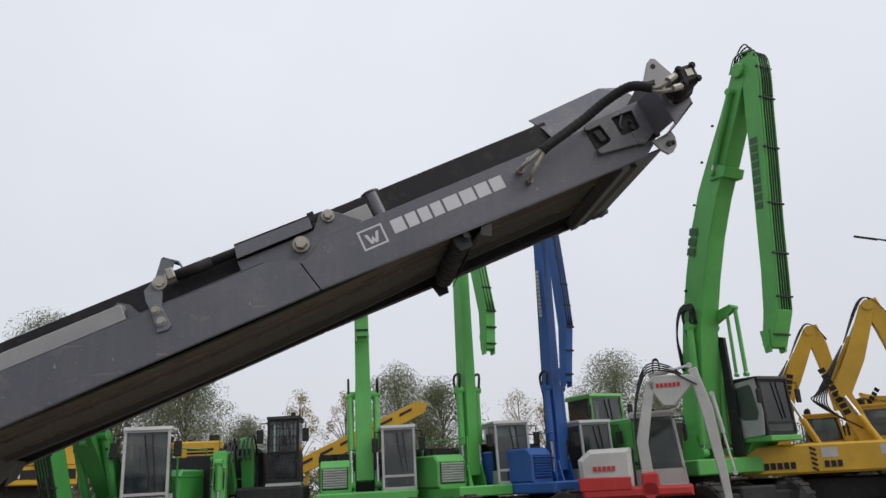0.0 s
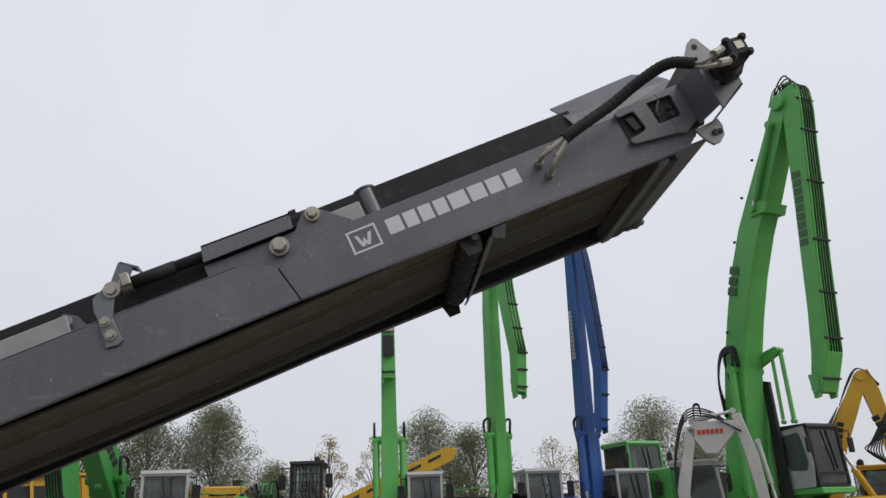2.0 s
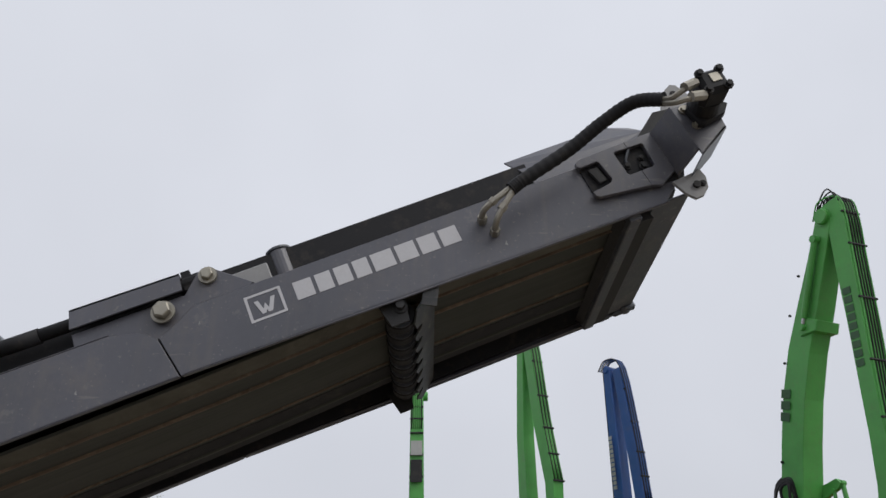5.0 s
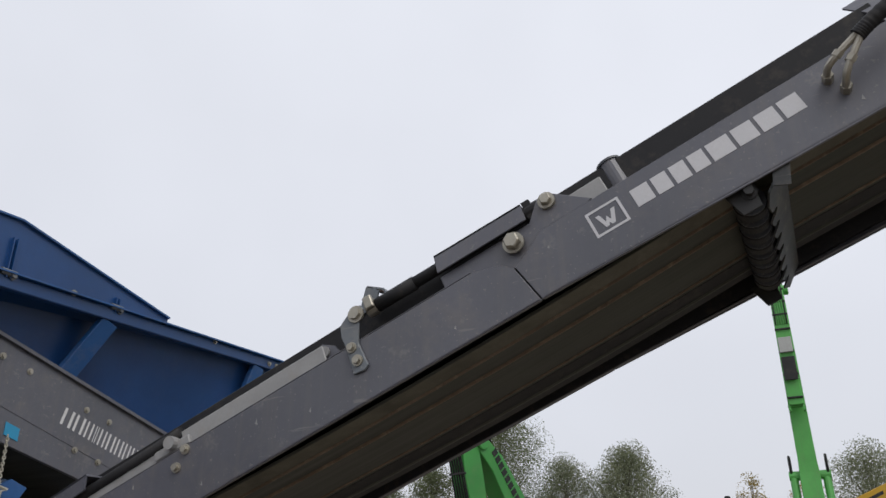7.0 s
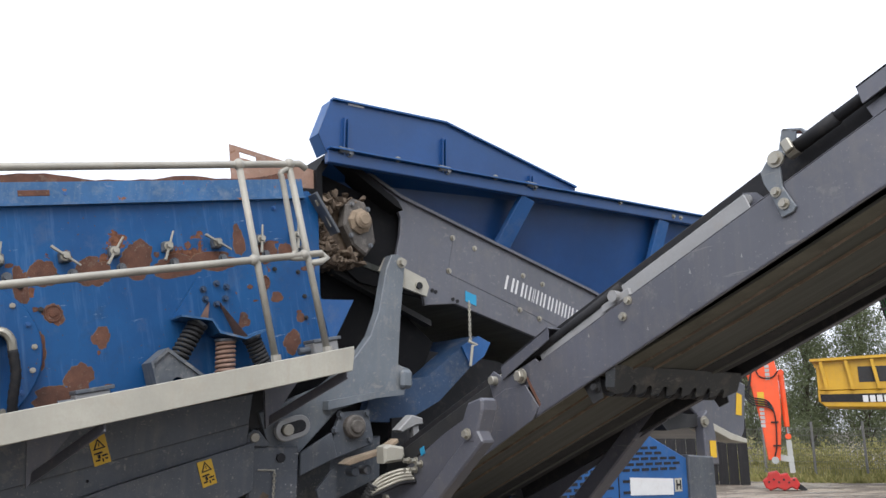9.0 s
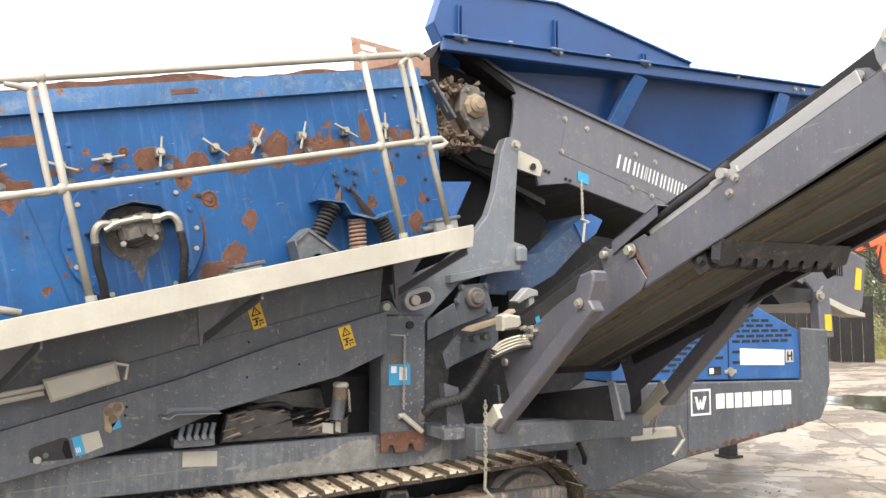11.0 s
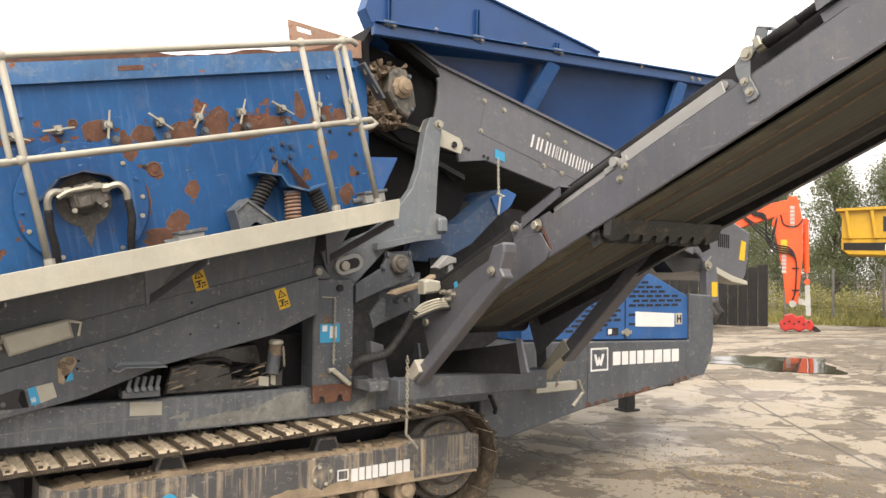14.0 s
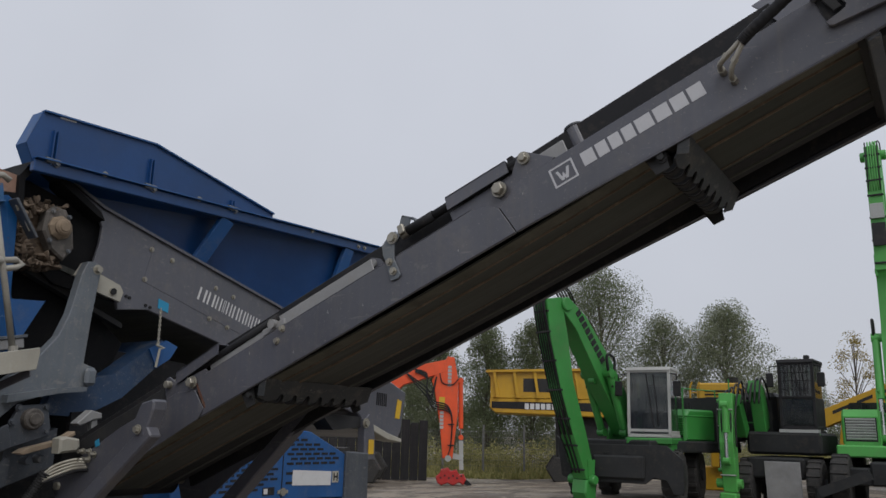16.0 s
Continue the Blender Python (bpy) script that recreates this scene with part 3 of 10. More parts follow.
    # round stand-off above the badge
    for u, v in ((0.908, 0.186),):
        bm = B()
        cyl(bm, (u, 0.125, v - 0.085), (u, 0.125, v + 0.050), 0.042, n=22, bev=0.004)
        cap = add("skirt_clamp", bm, M_GREY, smooth=False)
        bm = B()
        cyl(bm, (u, 0.125, v + 0.048), (u, 0.125, v + 0.056), 0.047, n=22)
        add("clamp_cap", bm, M_GREY_DIRTY, cap)
    # badge and lettering in plain bars
    for a, b in (((0.752, -0.048), (0.872, -0.040)), ((0.752, 0.040), (0.872, 0.048)), ((0.752, -0.040), (0.761, 0.040)), ((0.863, -0.040), (0.872, 0.040))):
        bm = B()
        span(bm, (a[0], -0.0015, a[1]), (b[0], 0.001, b[1]))
        add("badge_bar", bm, M_LETTER)
    bm = B()
    prism(bm, [(0.778, 0.022), (0.792, 0.022), (0.802, -0.012), (0.811, 0.008), (0.820, -0.012), (0.834, 0.022), (0.848, 0.022), (0.828, -0.028), (0.815, -0.028), (0.811, -0.016), (0.806, -0.028), (0.794, -0.028)], "y", -0.0015, 0.001)
    add("badge_chevron", bm, M_LETTER)
    letter_bars(c, M_LETTER, CM, 0.912, 1.488, -0.026, 0.040, 0.0, (1, 0.85, 0.85, 0.85, 1.2, 1.1, 1.05, 1.05))
    # ---- head end ----
    for m0, sg in ((0.0, 1), (W, -1)):
        bm = B()
        rows = [[(1.86, 0.07, 0.09), (2.36, 0.07, 0.09)], [(1.830, 0.085, 0.200), (2.36, 0.11, 0.205)], [(1.802, 0.123, 0.282), (2.36, 0.20, 0.296)]]
        vs = [[bm.verts.new((u, m0 + sg * w, v)) for u, w, v in r] for r in rows]
        mid = bm.verts.new((2.26, m0 + sg * 0.185, 0.324))
        bm.faces.new((vs[0][0], vs[0][1], vs[1][1], vs[1][0]))
        bm.faces.new((vs[1][0], vs[1][1], vs[2][1], mid, vs[2][0]))
        bmesh.ops.recalc_face_normals(bm, faces=bm.faces)
        bmesh.ops.solidify(bm, geom=bm.faces[:], thickness=0.006)
        add("head_hood", bm, M_GREY, label="folded grey sheet hood over the belt's head")
    bm = B()
    prism(bm, [(1.85, 0.276), (2.26, 0.320), (2.36, 0.292), (2.36, 0.286), (2.26, 0.314), (1.85, 0.270)], "y", 0.20, W - 0.20)
    add("hood_roof", bm, M_GREY)
    bm = B()
    prism(bm, [(2.22, -0.09), (2.22, 0.10), (2.36, 0.20), (2.45, 0.19), (2.38, 0.02), (2.32, -0.09)], "y", -0.005, 0.010, 0.0)
    add("head_plate", bm, M_DARK)
    # slotted bearing plate with its square window, hook and rim
    bm = B()
    prism(bm, [(1.996, 0.105), (2.18, 0.110), (2.18, 0.082), (2.130, 0.083), (2.125, 0.078), (2.128, -0.017), (2.134, -0.022), (2.18, -0.022), (2.18, -0.09), (1.992, -0.065), (1.980, -0.055), (1.977, -0.037), (2.03, -0.030), (2.058, -0.024), (2.066, -0.013), (2.055, 0.066), (2.048, 0.072), (1.985, 0.069), (1.974, 0.078), (1.976, 0.093)], "y", -0.026, -0.006, 0.002)
    prism(bm, [(2.18, 0.110), (2.291, 0.113), (2.290, -0.067), (2.216, -0.103), (2.18, -0.09), (2.18, -0.022), (2.230, -0.021), (2.236, -0.015), (2.241, 0.075), (2.236, 0.081), (2.18, 0.082)], "y", -0.026, -0.006, 0.002)
    plate = add("bearing_slide_plate", bm, M_GREY)
    bm = B()
    span(bm, (2.118, -0.0055, -0.030), (2.245, -0.003, 0.090))
    add("window_recess", bm, M_BLACK, plate)
    bm = B()
    span(bm, (1.985, -0.0055, -0.028), (2.068, -0.003, 0.075))
    add("hook_pocket", bm, M_BLACK, plate)
    bm = B()
    prism(bm, [(2.005, 0.055), (2.045, 0.055), (2.052, -0.008), (2.02, -0.012)], "y", -0.020, -0.008, 0.003)
    add("pocket_wedge", bm, M_DARK, plate)
    bm = B()
    tube(bm, [(2.150, -0.014, 0.020), (2.156, -0.018, 0.045), (2.185, -0.018, 0.078)], 0.005, 6)
    add("tension_screw", bm, M_GREY_DIRTY, plate)
    for u, v, r in ((2.15, 0.022, 0.010), (2.207, 0.000, 0.012), (2.213, 0.034, 0.008)):
        bm = B()
        bolt(bm, (u, -0.008, v), (0, -1, 0), r, 0.010)
        add("screw_nut", bm, M_DARK, plate)
    # motor console: a bent plate that steps out to the drive
    bm = B()
    prism(bm, [(2.289, -0.026), (2.330, -0.155), (2.338, -0.150), (2.300, -0.006)], "z", -0.085, 0.108)
    console = add("motor_console", bm, M_GREY)
    bm = B()
    prism(bm, [(2.330, 0.100), (2.42, 0.098), (2.478, 0.020), (2.469, -0.044), (2.332, -0.112)], "y", -0.155, -0.145, 0.002)
    prism(bm, [(2.469, -0.044), (2.332, -0.112), (2.336, -0.104), (2.464, -0.036)], "y", -0.155, 0.02)
    prism(bm, [(2.478, 0.020), (2.469, -0.044), (2.461, -0.040), (2.470, 0.018)], "y", -0.150, 0.01)
    add("console_face", bm, M_GREY, console)
    for u, v in ((2.377, 0.002), (2.368, 0.075)):
        bm = B()
        bolt(bm, (u, -0.157, v), (0, -1, 0), 0.012, 0.012)
        add("console_bolt", bm, M_ZINC, console)
    bm = B()
    prism(bm, [(2.362, 0.062), (2.372, -0.013), (2.39, -0.02), (2.474, -0.007), (2.51, 0.030), (2.44, 0.11), (2.40, 0.105)], "y", -0.185, -0.155, 0.005)
    cyl(bm, (2.425, -0.14, 0.045), (2.415, -0.25, 0.045), 0.052, n=22)
    motor = add("hydraulic_motor", bm, M_BLACK, label="black hydraulic drive motor")
    bm = B()
    box(bm, (2.408, -0.285, 0.045), (0.104, 0.095, 0.098), Matrix.Rotation(0.08, 3, "Y"), 0.018)
    add("end_housing", bm, M_BLACK, motor)
    for q in range(4):
        a = -0.08 + math.pi / 4 + q * math.pi / 2
        bm = B()
        bolt(bm, (2.408 + 0.051 * math.cos(a), -0.330, 0.045 + 0.049 * math.sin(a)), (0, -1, 0), 0.011, 0.012)
        add("motor_bolt", bm, M_BLACK, motor)
    bm = B()
    box(bm, (2.416, -0.334, 0.050), (0.034, 0.003, 0.034), Matrix.Rotation(0.08, 3, "Y"))
    add("type_plate", bm, M_ZINC, motor, "worn metal type plate")
    # paired hoses in one wrapped sleeve
    bm = B()
    sleeve = [(1.690, -0.100, 0.040), (1.750, -0.108, 0.056), (1.932, -0.125, 0.095), (2.070, -0.165, 0.128), (2.180, -0.225, 0.128), (2.240, -0.290, 0.060)]
    tube(bm, sleeve, lambda t: 0.0235 + 0.0012 * math.sin(t * 190), 12, steps=20)
    sl = add("hose_sleeve", bm, M_BLACK, smooth=True, label="black wrapped hydraulic hose pair")
    for a, z in ((0.0, 0.0), (0.02, 0.06)):
        bm = B()
        tube(bm, [(1.60 - a, -0.004, -0.045 + z), (1.60 - a, -0.055, -0.043 + z), (1.625 - a, -0.085, -0.02 + z * 0.7), (1.70, -0.102, 0.036 + z * 0.2)], 0.011, 8)
        cyl(bm, (1.60 - a, 0.0, -0.045 + z), (1.60 - a, -0.035, -0.045 + z), 0.017, n=6)
        cyl(bm, (1.632 - a, -0.086, -0.012 + z * 0.6), (1.648 - a, -0.09, -0.002 + z * 0.55), 0.016, n=6)
        add("hose_elbow", bm, M_ZINC, sl)
        bm = B()
        tube(bm, [(2.225, -0.275, 0.078 - z * 0.3), (2.252, -0.305, 0.046 - z * 0.35), (2.285, -0.325, 0.045 - z * 0.6), (2.330, -0.320, 0.060 - z * 0.9)], 0.010, 8)
        cyl(bm, (2.295, -0.335, 0.049 - z * 0.7), (2.352, -0.318, 0.064 - z * 0.95), 0.017, n=8)
        add("hose_nipple", bm, M_ZINC, sl)
    # scraper and pivoting lugs below the head
    bm = B()
    prism(bm, [(2.04, -0.120), (2.07, -0.170), (2.16, -0.175), (2.15, -0.11)], "y", 0.05, W - 0.04, 0.0)
    scraper = add("belt_scraper", bm, M_DARK)
    bm = B()
    beam(bm, (2.085, 0.02, -0.15), (2.085, W - 0.02, -0.15), 0.05, 0.05)
    add("scraper_blade", bm, M_GREY_DIRTY, scraper)
    for w in (0.0,):
        bm = B()
        prism(bm, [(2.255, -0.105), (2.374, -0.095), (2.378, -0.13), (2.362, -0.172), (2.33, -0.195), (2.298, -0.197), (2.275, -0.165)], "y", w - 0.024, w - 0.010, 0.002)
        lug = add("scraper_lug", bm, M_GREY_LIGHT, label="pale worn steel lug")
        bm = B()
        cyl(bm, (2.326, w - 0.036, -0.150), (2.326, w, -0.150), 0.013, n=12)
        add("lug_pin", bm, M_DARK, lug)
        bm = B()
        bolt(bm, (2.350, w - 0.026, -0.152), (0, -1, 0), 0.008, 0.008)
        add("lug_bolt", bm, M_DARK, lug)
    bm = B()
    cyl(bm, (2.290, W - 0.05, -0.135), (2.290, W + 0.010, -0.135), 0.036, n=20, bev=0.008)
    box(bm, (2.280, W - 0.01, -0.115), (0.12, 0.035, 0.10), None, 0.010)
    brg = add("head_bearing", bm, M_GREY_DIRTY)
    bm = B()
    cyl(bm, (2.290, W + 0.008, -0.135), (2.290, W + 0.030, -0.135), 0.022, n=14, bev=0.006)
    add("bearing_cap", bm, M_RUST_PALE, brg, "rust-stained bearing cap")
    bm = B()
    span(bm, (2.165, 0.02, -0.150), (2.315, W - 0.03, -0.142), 0.002)
    add("head_apron", bm, M_GREY_DIRTY, label="dusty plate below the head pulley")
    bm = B()
    prism(bm, [(2.40, 0.19), (2.43, 0.235), (2.485, 0.300), (2.515, 0.315), (2.535, 0.305), (2.575, 0.20), (2.56, 0.15), (2.42, 0.15)], "y", 0.030, 0.044, 0.002)
    lug = add("head_lifting_lug", bm, M_GREY_LIGHT)
    bm = B()
    cyl(bm, (2.503, 0.027, 0.270), (2.503, 0.047, 0.270), 0.013, n=14)
    add("lug_hole", bm, M_BLACK, lug)
    # cross members inside
    for u in (-2.5, -1.9, -0.7, -0.1, 0.75, 1.7):
        bm = B()
        beam(bm, (u, 0.02, -0.03), (u, W - 0.02, -0.03), 0.05, 0.05)
        add("cross_member", bm, M_DARK)
    return c


conveyor = build_conveyor()


# ---- the conveyor's support frame ----
def build_support():
    c = thing("conveyor_support_frame", "grey folding struts and beam holding up the side conveyor", "support frame", (-2.6, 4.3, 0.9))
    bm = B()
    span(bm, (-2.63, 3.58, 0.905), (-2.50, 4.86, 1.045), 0.006)
    part("base_beam", bm, M_GREY_DIRTY, c)
    for y, foot, knee in ((3.745, (-2.66, 0.955), (-2.47, 1.09)), (4.95, (-2.66, 0.965), (-2.36, 1.19))):
        bm = B()
        beam(bm, (foot[0] - 0.03, y, foot[1] - 0.03), (knee[0] + 0.03, y, knee[1] + 0.05), 0.035, 0.13, (0, 1, 0), 0.004, 0.10)
        shoe = part("strut_foot", bm, M_CREAM, c, "worn pale strut foot")
        bm = B()
        cyl(bm, (foot[0], y - 0.10, foot[1]), (foot[0], y + 0.08, foot[1]), 0.03, n=14)
        cyl(bm, (foot[0], y - 0.085, foot[1]), (foot[0], y - 0.10, foot[1]), 0.045, n=16)
        part("hinge_pin", bm, M_ZINC, shoe)
        bm = B()
        top = (-1.60, y, 1.765) if y < 4 else (-1.50, y, 1.98)
        beam(bm, (knee[0] - 0.04, y, knee[1] - 0.05), top, 0.095, 0.075 if y < 4 else 0.11, (0, 1, 0), 0.008)
        part("strut", bm, M_GREY, c)
    # bulky head of the near strut, bolted over the side plate
    bm = B()
    prism(bm, [(-1.695, 1.885), (-1.68, 1.905), (-1.590, 1.925), (-1.570, 1.912), (-1.572, 1.870), (-1.630, 1.72), (-1.70, 1.72), (-1.735, 1.80)], "y", 3.705, 3.80, 0.010)
    part("strut_head", bm, M_GREY, c)
    bm = B()
    bolt(bm, (-1.672, 3.695, 1.762), (0, -1, 0), 0.018, 0.018)
    part("strut_bolt", bm, M_ZINC, c)
    bm = B()
    chain(bm, (-2.46, 3.62, 1.20), (-2.46, 3.62, 0.80), 0.03, 0.0045)
    tie = part("safety_chain", bm, M_ZINC, c, "hanging steel chain with a locking pin")
    bm = B()
    tube(bm, [(-2.46, 3.62, 0.80), (-2.46, 3.615, 0.70), (-2.455, 3.70, 0.60)], 0.010, 8, False)
    part("locking_pin", bm, M_ZINC, tie)
    bm = B()
    chain(bm, (-2.62, 5.12, 1.12), (-2.80, 5.22, 0.85), 0.03, 0.0045)
    part("safety_chain", bm, M_ZINC, c)
    bm = B()
    span(bm, (-2.93, 5.06, 0.80), (-2.85, 5.50, 0.87), 0.006)
    part("pin_holder", bm, M_CREAM, c)
    bm = B()
    tube(bm, [(-2.84, 5.50, 0.88), (-2.83, 5.54, 0.78), (-2.80, 5.40, 0.68)], 0.016, 8, False)
    part("locking_pin", bm, M_ZINC, c)
    bm = B()
    prism(bm, [(5.00, 0.99), (5.10, 0.99), (5.04, 1.26), (4.98, 1.26)], "x", -2.78, -2.66, 0.004)
    part("stop_plate", bm, M_GREY, c)
    bm = B()
    prism(bm, [(3.55, 0.99), (3.68, 0.99), (3.62, 1.25), (3.52, 1.28)], "x", -2.86, -2.78, 0.004)
    part("stop_plate", bm, M_GREY, c)
    bm = B()
    prism(bm, [(-3.36, 1.02), (-3.30, 1.20), (-3.24, 1.20), (-3.20, 1.02)], "y", 4.19, 4.21, 0.003)
    part("tail_post", bm, M_GREY_DIRTY, c)
    bm = B()
    prism(bm, [(-2.00, 1.10), (-2.06, 1.33), (-2.00, 1.32), (-1.93, 1.12)], "y", 4.19, 4.21, 0.003)
    part("tail_post", bm, M_GREY, c)
    # Black sheet put in for the shade under the conveyor's tail.
    bm = B()
    prism(bm, [(-3.27, 0.98), (-2.02, 1.10), (-2.06, 1.30), (-2.9, 1.16), (-3.27, 1.02)], "y", 4.215, 4.23)
    part("shade_sheet", bm, M_BLACK, c, "black sheet standing in for the shade below the belt")
    return c


support = build_support()

# ---- the screen box ----
SLOPE = radians(11.5)
SM = Matrix.Translation((-3.0, 0.96, 2.67)) @ Matrix.Rotation(SLOPE, 4, "X")


def rusty_blue():
    """Blue paint that has come off in rusty patches along one band."""
    m, n, l, bs = node_mat("blue_paint_flaking_to_rust")
    co = n.new("ShaderNodeTexCoord").outputs["Object"]
    rot = n.new("ShaderNodeMapping")
    rot.vector_type = "TEXTURE"
    rot.inputs["Rotation"].default_value = (SLOPE, 0, 0)
    l.new(co, rot.inputs["Vector"])
    sep = n.new("ShaderNodeSeparateXYZ")
    l.new(rot.outputs[0], sep.inputs[0])
    # height across the side wall, from its rim
    band = n.new("ShaderNodeMapRange")
    band.inputs["From Min"].default_value, band.inputs["From Max"].default_value = 0.0, 0.20
    band.inputs["To Min"].default_value, band.inputs["To Max"].default_value = 0.075, -0.03
    dist = mathn(n, l, "ABSOLUTE", mathn(n, l, "ADD", sep.outputs["Z"], 0.31))
    l.new(dist, band.inputs["Value"])
    big, raw = noise_fac(n, l, co, 3.4, 6, 0.62, 0.0, 1.0)
    total = mathn(n, l, "ADD", raw, band.outputs["Result"])
    edge = n.new("ShaderNodeMapRange")
    edge.inputs["From Min"].default_value, edge.inputs["From Max"].default_value = 0.632, 0.645
    l.new(total, edge.inputs["Value"])
    fine, fraw = noise_fac(n, l, co, 40, 4, 0.7, 0.3, 0.7)
    tone, _ = noise_fac(n, l, co, 1.7, 5, 0.6, 0.3, 0.7)
    c = mix(n, l, tone, (0.004, 0.045, 0.148), (0.008, 0.080, 0.225))
    # chalky runs under the rim, and thin pale scrapes
    runs, _ = noise_fac(n, l, rot.outputs[0], 1.0, 4, 0.7, 0.54, 0.74, (22, 22, 1.6))
    c = mix(n, l, mathn(n, l, "MULTIPLY", runs, 0.38), c, (0.10, 0.19, 0.34))
    scr, _ = noise_fac(n, l, rot.outputs[0], 1.0, 5, 0.75, 0.655, 0.68, (9, 5, 30))
    c = mix(n, l, mathn(n, l, "MULTIPLY", scr, 0.55), c, (0.26, 0.32, 0.40))
    dust, _ = noise_fac(n, l, co, 4.5, 6, 0.7, 0.55, 0.8)
    c = mix(n, l, mathn(n, l, "MULTIPLY", dust, 0.30), c, (0.15, 0.14, 0.12))
    grime, _ = noise_fac(n, l, co, 2.6, 7, 0.75, 0.56, 0.70)
    c = mix(n, l, mathn(n, l, "MULTIPLY", grime, 0.45), c, (0.020, 0.030, 0.050))
    chip, _ = noise_fac(n, l, co, 55, 2, 0.5, 0.70, 0.73)
    c = mix(n, l, chip, c, (0.07, 0.035, 0.022))
    rust = mix(n, l, fine, (0.055, 0.022, 0.014), (0.20, 0.085, 0.045))
    c = mix(n, l, edge.outputs["Result"], c, rust)
    l.new(c, bs.inputs["Base Color"])
    l.new(mathn(n, l, "ADD", mathn(n, l, "MULTIPLY", edge.outputs["Result"], 0.45), 0.42), bs.inputs["Roughness"])
    bumped(n, l, bs, mathn(n, l, "ADD", mathn(n, l, "MULTIPLY", edge.outputs["Result"], -0.5), mathn(n, l, "MULTIPLY", fraw, 0.3)), 0.5, 0.004)
    return m


M_SCREEN = rusty_blue()
M_SCREEN.node_tree.nodes["Principled BSDF"].inputs["Specular IOR Level"].default_value = 0.3


def coil(bm, p0, p1, r, wire, turns, n=6):
    p0, p1 = Vector(p0), Vector(p1)
    d = (p1 - p0).normalized()
    a = d.orthogonal().normalized()
    b = d.cross(a)
    pts = []
    for k in range(turns * 10 + 1):
        q = 2 * math.pi * k / 10
        pts.append(p0.lerp(p1, k / (turns * 10)) + a * (r * math.cos(q)) + b * (r * math.sin(q)))
    return tube(bm, pts, wire, n, False)


def build_screen():
    # the thing's own space starts on the side wall's rim
    c = thing("screen_box", "blue vibrating screen box with flaking paint and rust patches", "screening machine", (-3.0, 0.96, 2.67))

    def add(name, bm, material, parent=c, label="", smooth=False):
        return part(name, bm, material, parent, label, smooth, SM)

    wall = [(-3.2, -1.25), (2.55, -1.02), (2.62, -0.86), (2.58, -0.60), (2.66, -0.02), (2.60, 0.05), (-3.2, 0.0)]
    add("side_wall", prism(B(), wall, "x", -0.02, 0.0, 0.003), M_SCREEN, label="flaking blue side wall with brown rust")
    add("side_wall", prism(B(), wall, "x", -2.32, -2.30), M_SCREEN)
    bm = B()
    prism(bm, [(2.56, -0.63), (2.80, -0.66), (2.60, -0.92)], "x", 0.0, 0.012, 0.0)
    add("corner_gusset", bm, M_BLUE_LIGHT)
    bm = B()
    span(bm, (-2.3, -3.2, -1.1), (-0.02, 2.5, -1.05))
    add("screen_deck", bm, M_DARK)
    # folded top band
    for x in (0.0, -2.32):
        bm = B()
        prism(bm, [(-0.005, 0.0), (0.035, 0.0), (0.035, 0.012), (0.012, 0.014), (0.012, 0.125), (-0.04, 0.135), (-0.04, 0.125), (-0.005, 0.12)], "y", -3.2, 2.56)
        bmesh.ops.translate(bm, vec=(x, 0, 0), verts=bm.verts)
        add("top_band", bm, M_BLUE_RUST if x else M_BAND, label="chalky pale blue folded rim")
    rng = random.Random(8)
    ridge = [(-3.2 + k * 0.06, 0.135 + 0.030 * max(0, math.sin(k * 0.21)) + 0.022 * max(0, math.sin(k * 0.53 + 1)) + 0.010 * rng.random()) for k in range(96)]
    bm = B()
    back = [(-0.22 - 0.02 * rng.random()) for _ in ridge]
    rows = [[bm.verts.new((x, q[0], z)) for x, z in ((-0.015, 0.115), (-0.015, q[1]), (bk, q[1] + 0.008), (bk, 0.115))] for q, bk in zip(ridge, back)]
    for a, b in zip(rows, rows[1:]):
        for q in range(4):
            bm.faces.new((a[q], b[q], b[(q + 1) % 4], a[(q + 1) % 4]))
    bm.faces.new(rows[0])
    bm.faces.new(rows[-1][::-1])
    bmesh.ops.recalc_face_normals(bm, faces=bm.faces)
    add("rusty_crust", bm, M_RUST, label="uneven rusty crust along the rim")
    # cross beam plate that stands proud behind the rim, with a slot
    bm = B()
    for q in ([(2.135, 0.11), (2.155, 0.365), (2.21, 0.348), (2.21, 0.11)], [(2.21, 0.11), (2.21, 0.282), (2.315, 0.252), (2.315, 0.11)],
              [(2.21, 0.318), (2.21, 0.348), (2.315, 0.316), (2.315, 0.286)], [(2.315, 0.11), (2.315, 0.316), (2.70, 0.20), (2.68, 0.08)]):
        prism(bm, q, "x", -0.07, -0.06)
    add("end_plate", bm, M_RUST_PALE, label="faded rusty slotted end plate")
    # sheet overlap and the exciter's round cover
    bm = B()
    prism(bm, [(-3.2, -1.2), (0.30, -1.04), (0.17, -0.42), (0.12, -0.40), (-3.2, -0.40)], "x", 0.0, 0.010, 0.0)
    add("wear_sheet", bm, M_SCREEN)
    bm = B()
    cyl(bm, (0.0, 0.655, -0.70), (0.035, 0.655, -0.70), 0.36, n=56, bev=0.006)
    cover = add("exciter_cover", bm, M_SCREEN, label="round blue exciter cover")
    for k in range(18):
        a = 2 * math.pi * k / 18
        bm = B()
        bolt(bm, (0.036, 0.655 + 0.325 * math.cos(a), -0.70 + 0.325 * math.sin(a)), (1, 0, 0), 0.009, 0.010)
        add("cover_bolt", bm, M_ZINC if k % 5 in (0, 2) else M_BLUE_LIGHT, cover)
    bm = B()
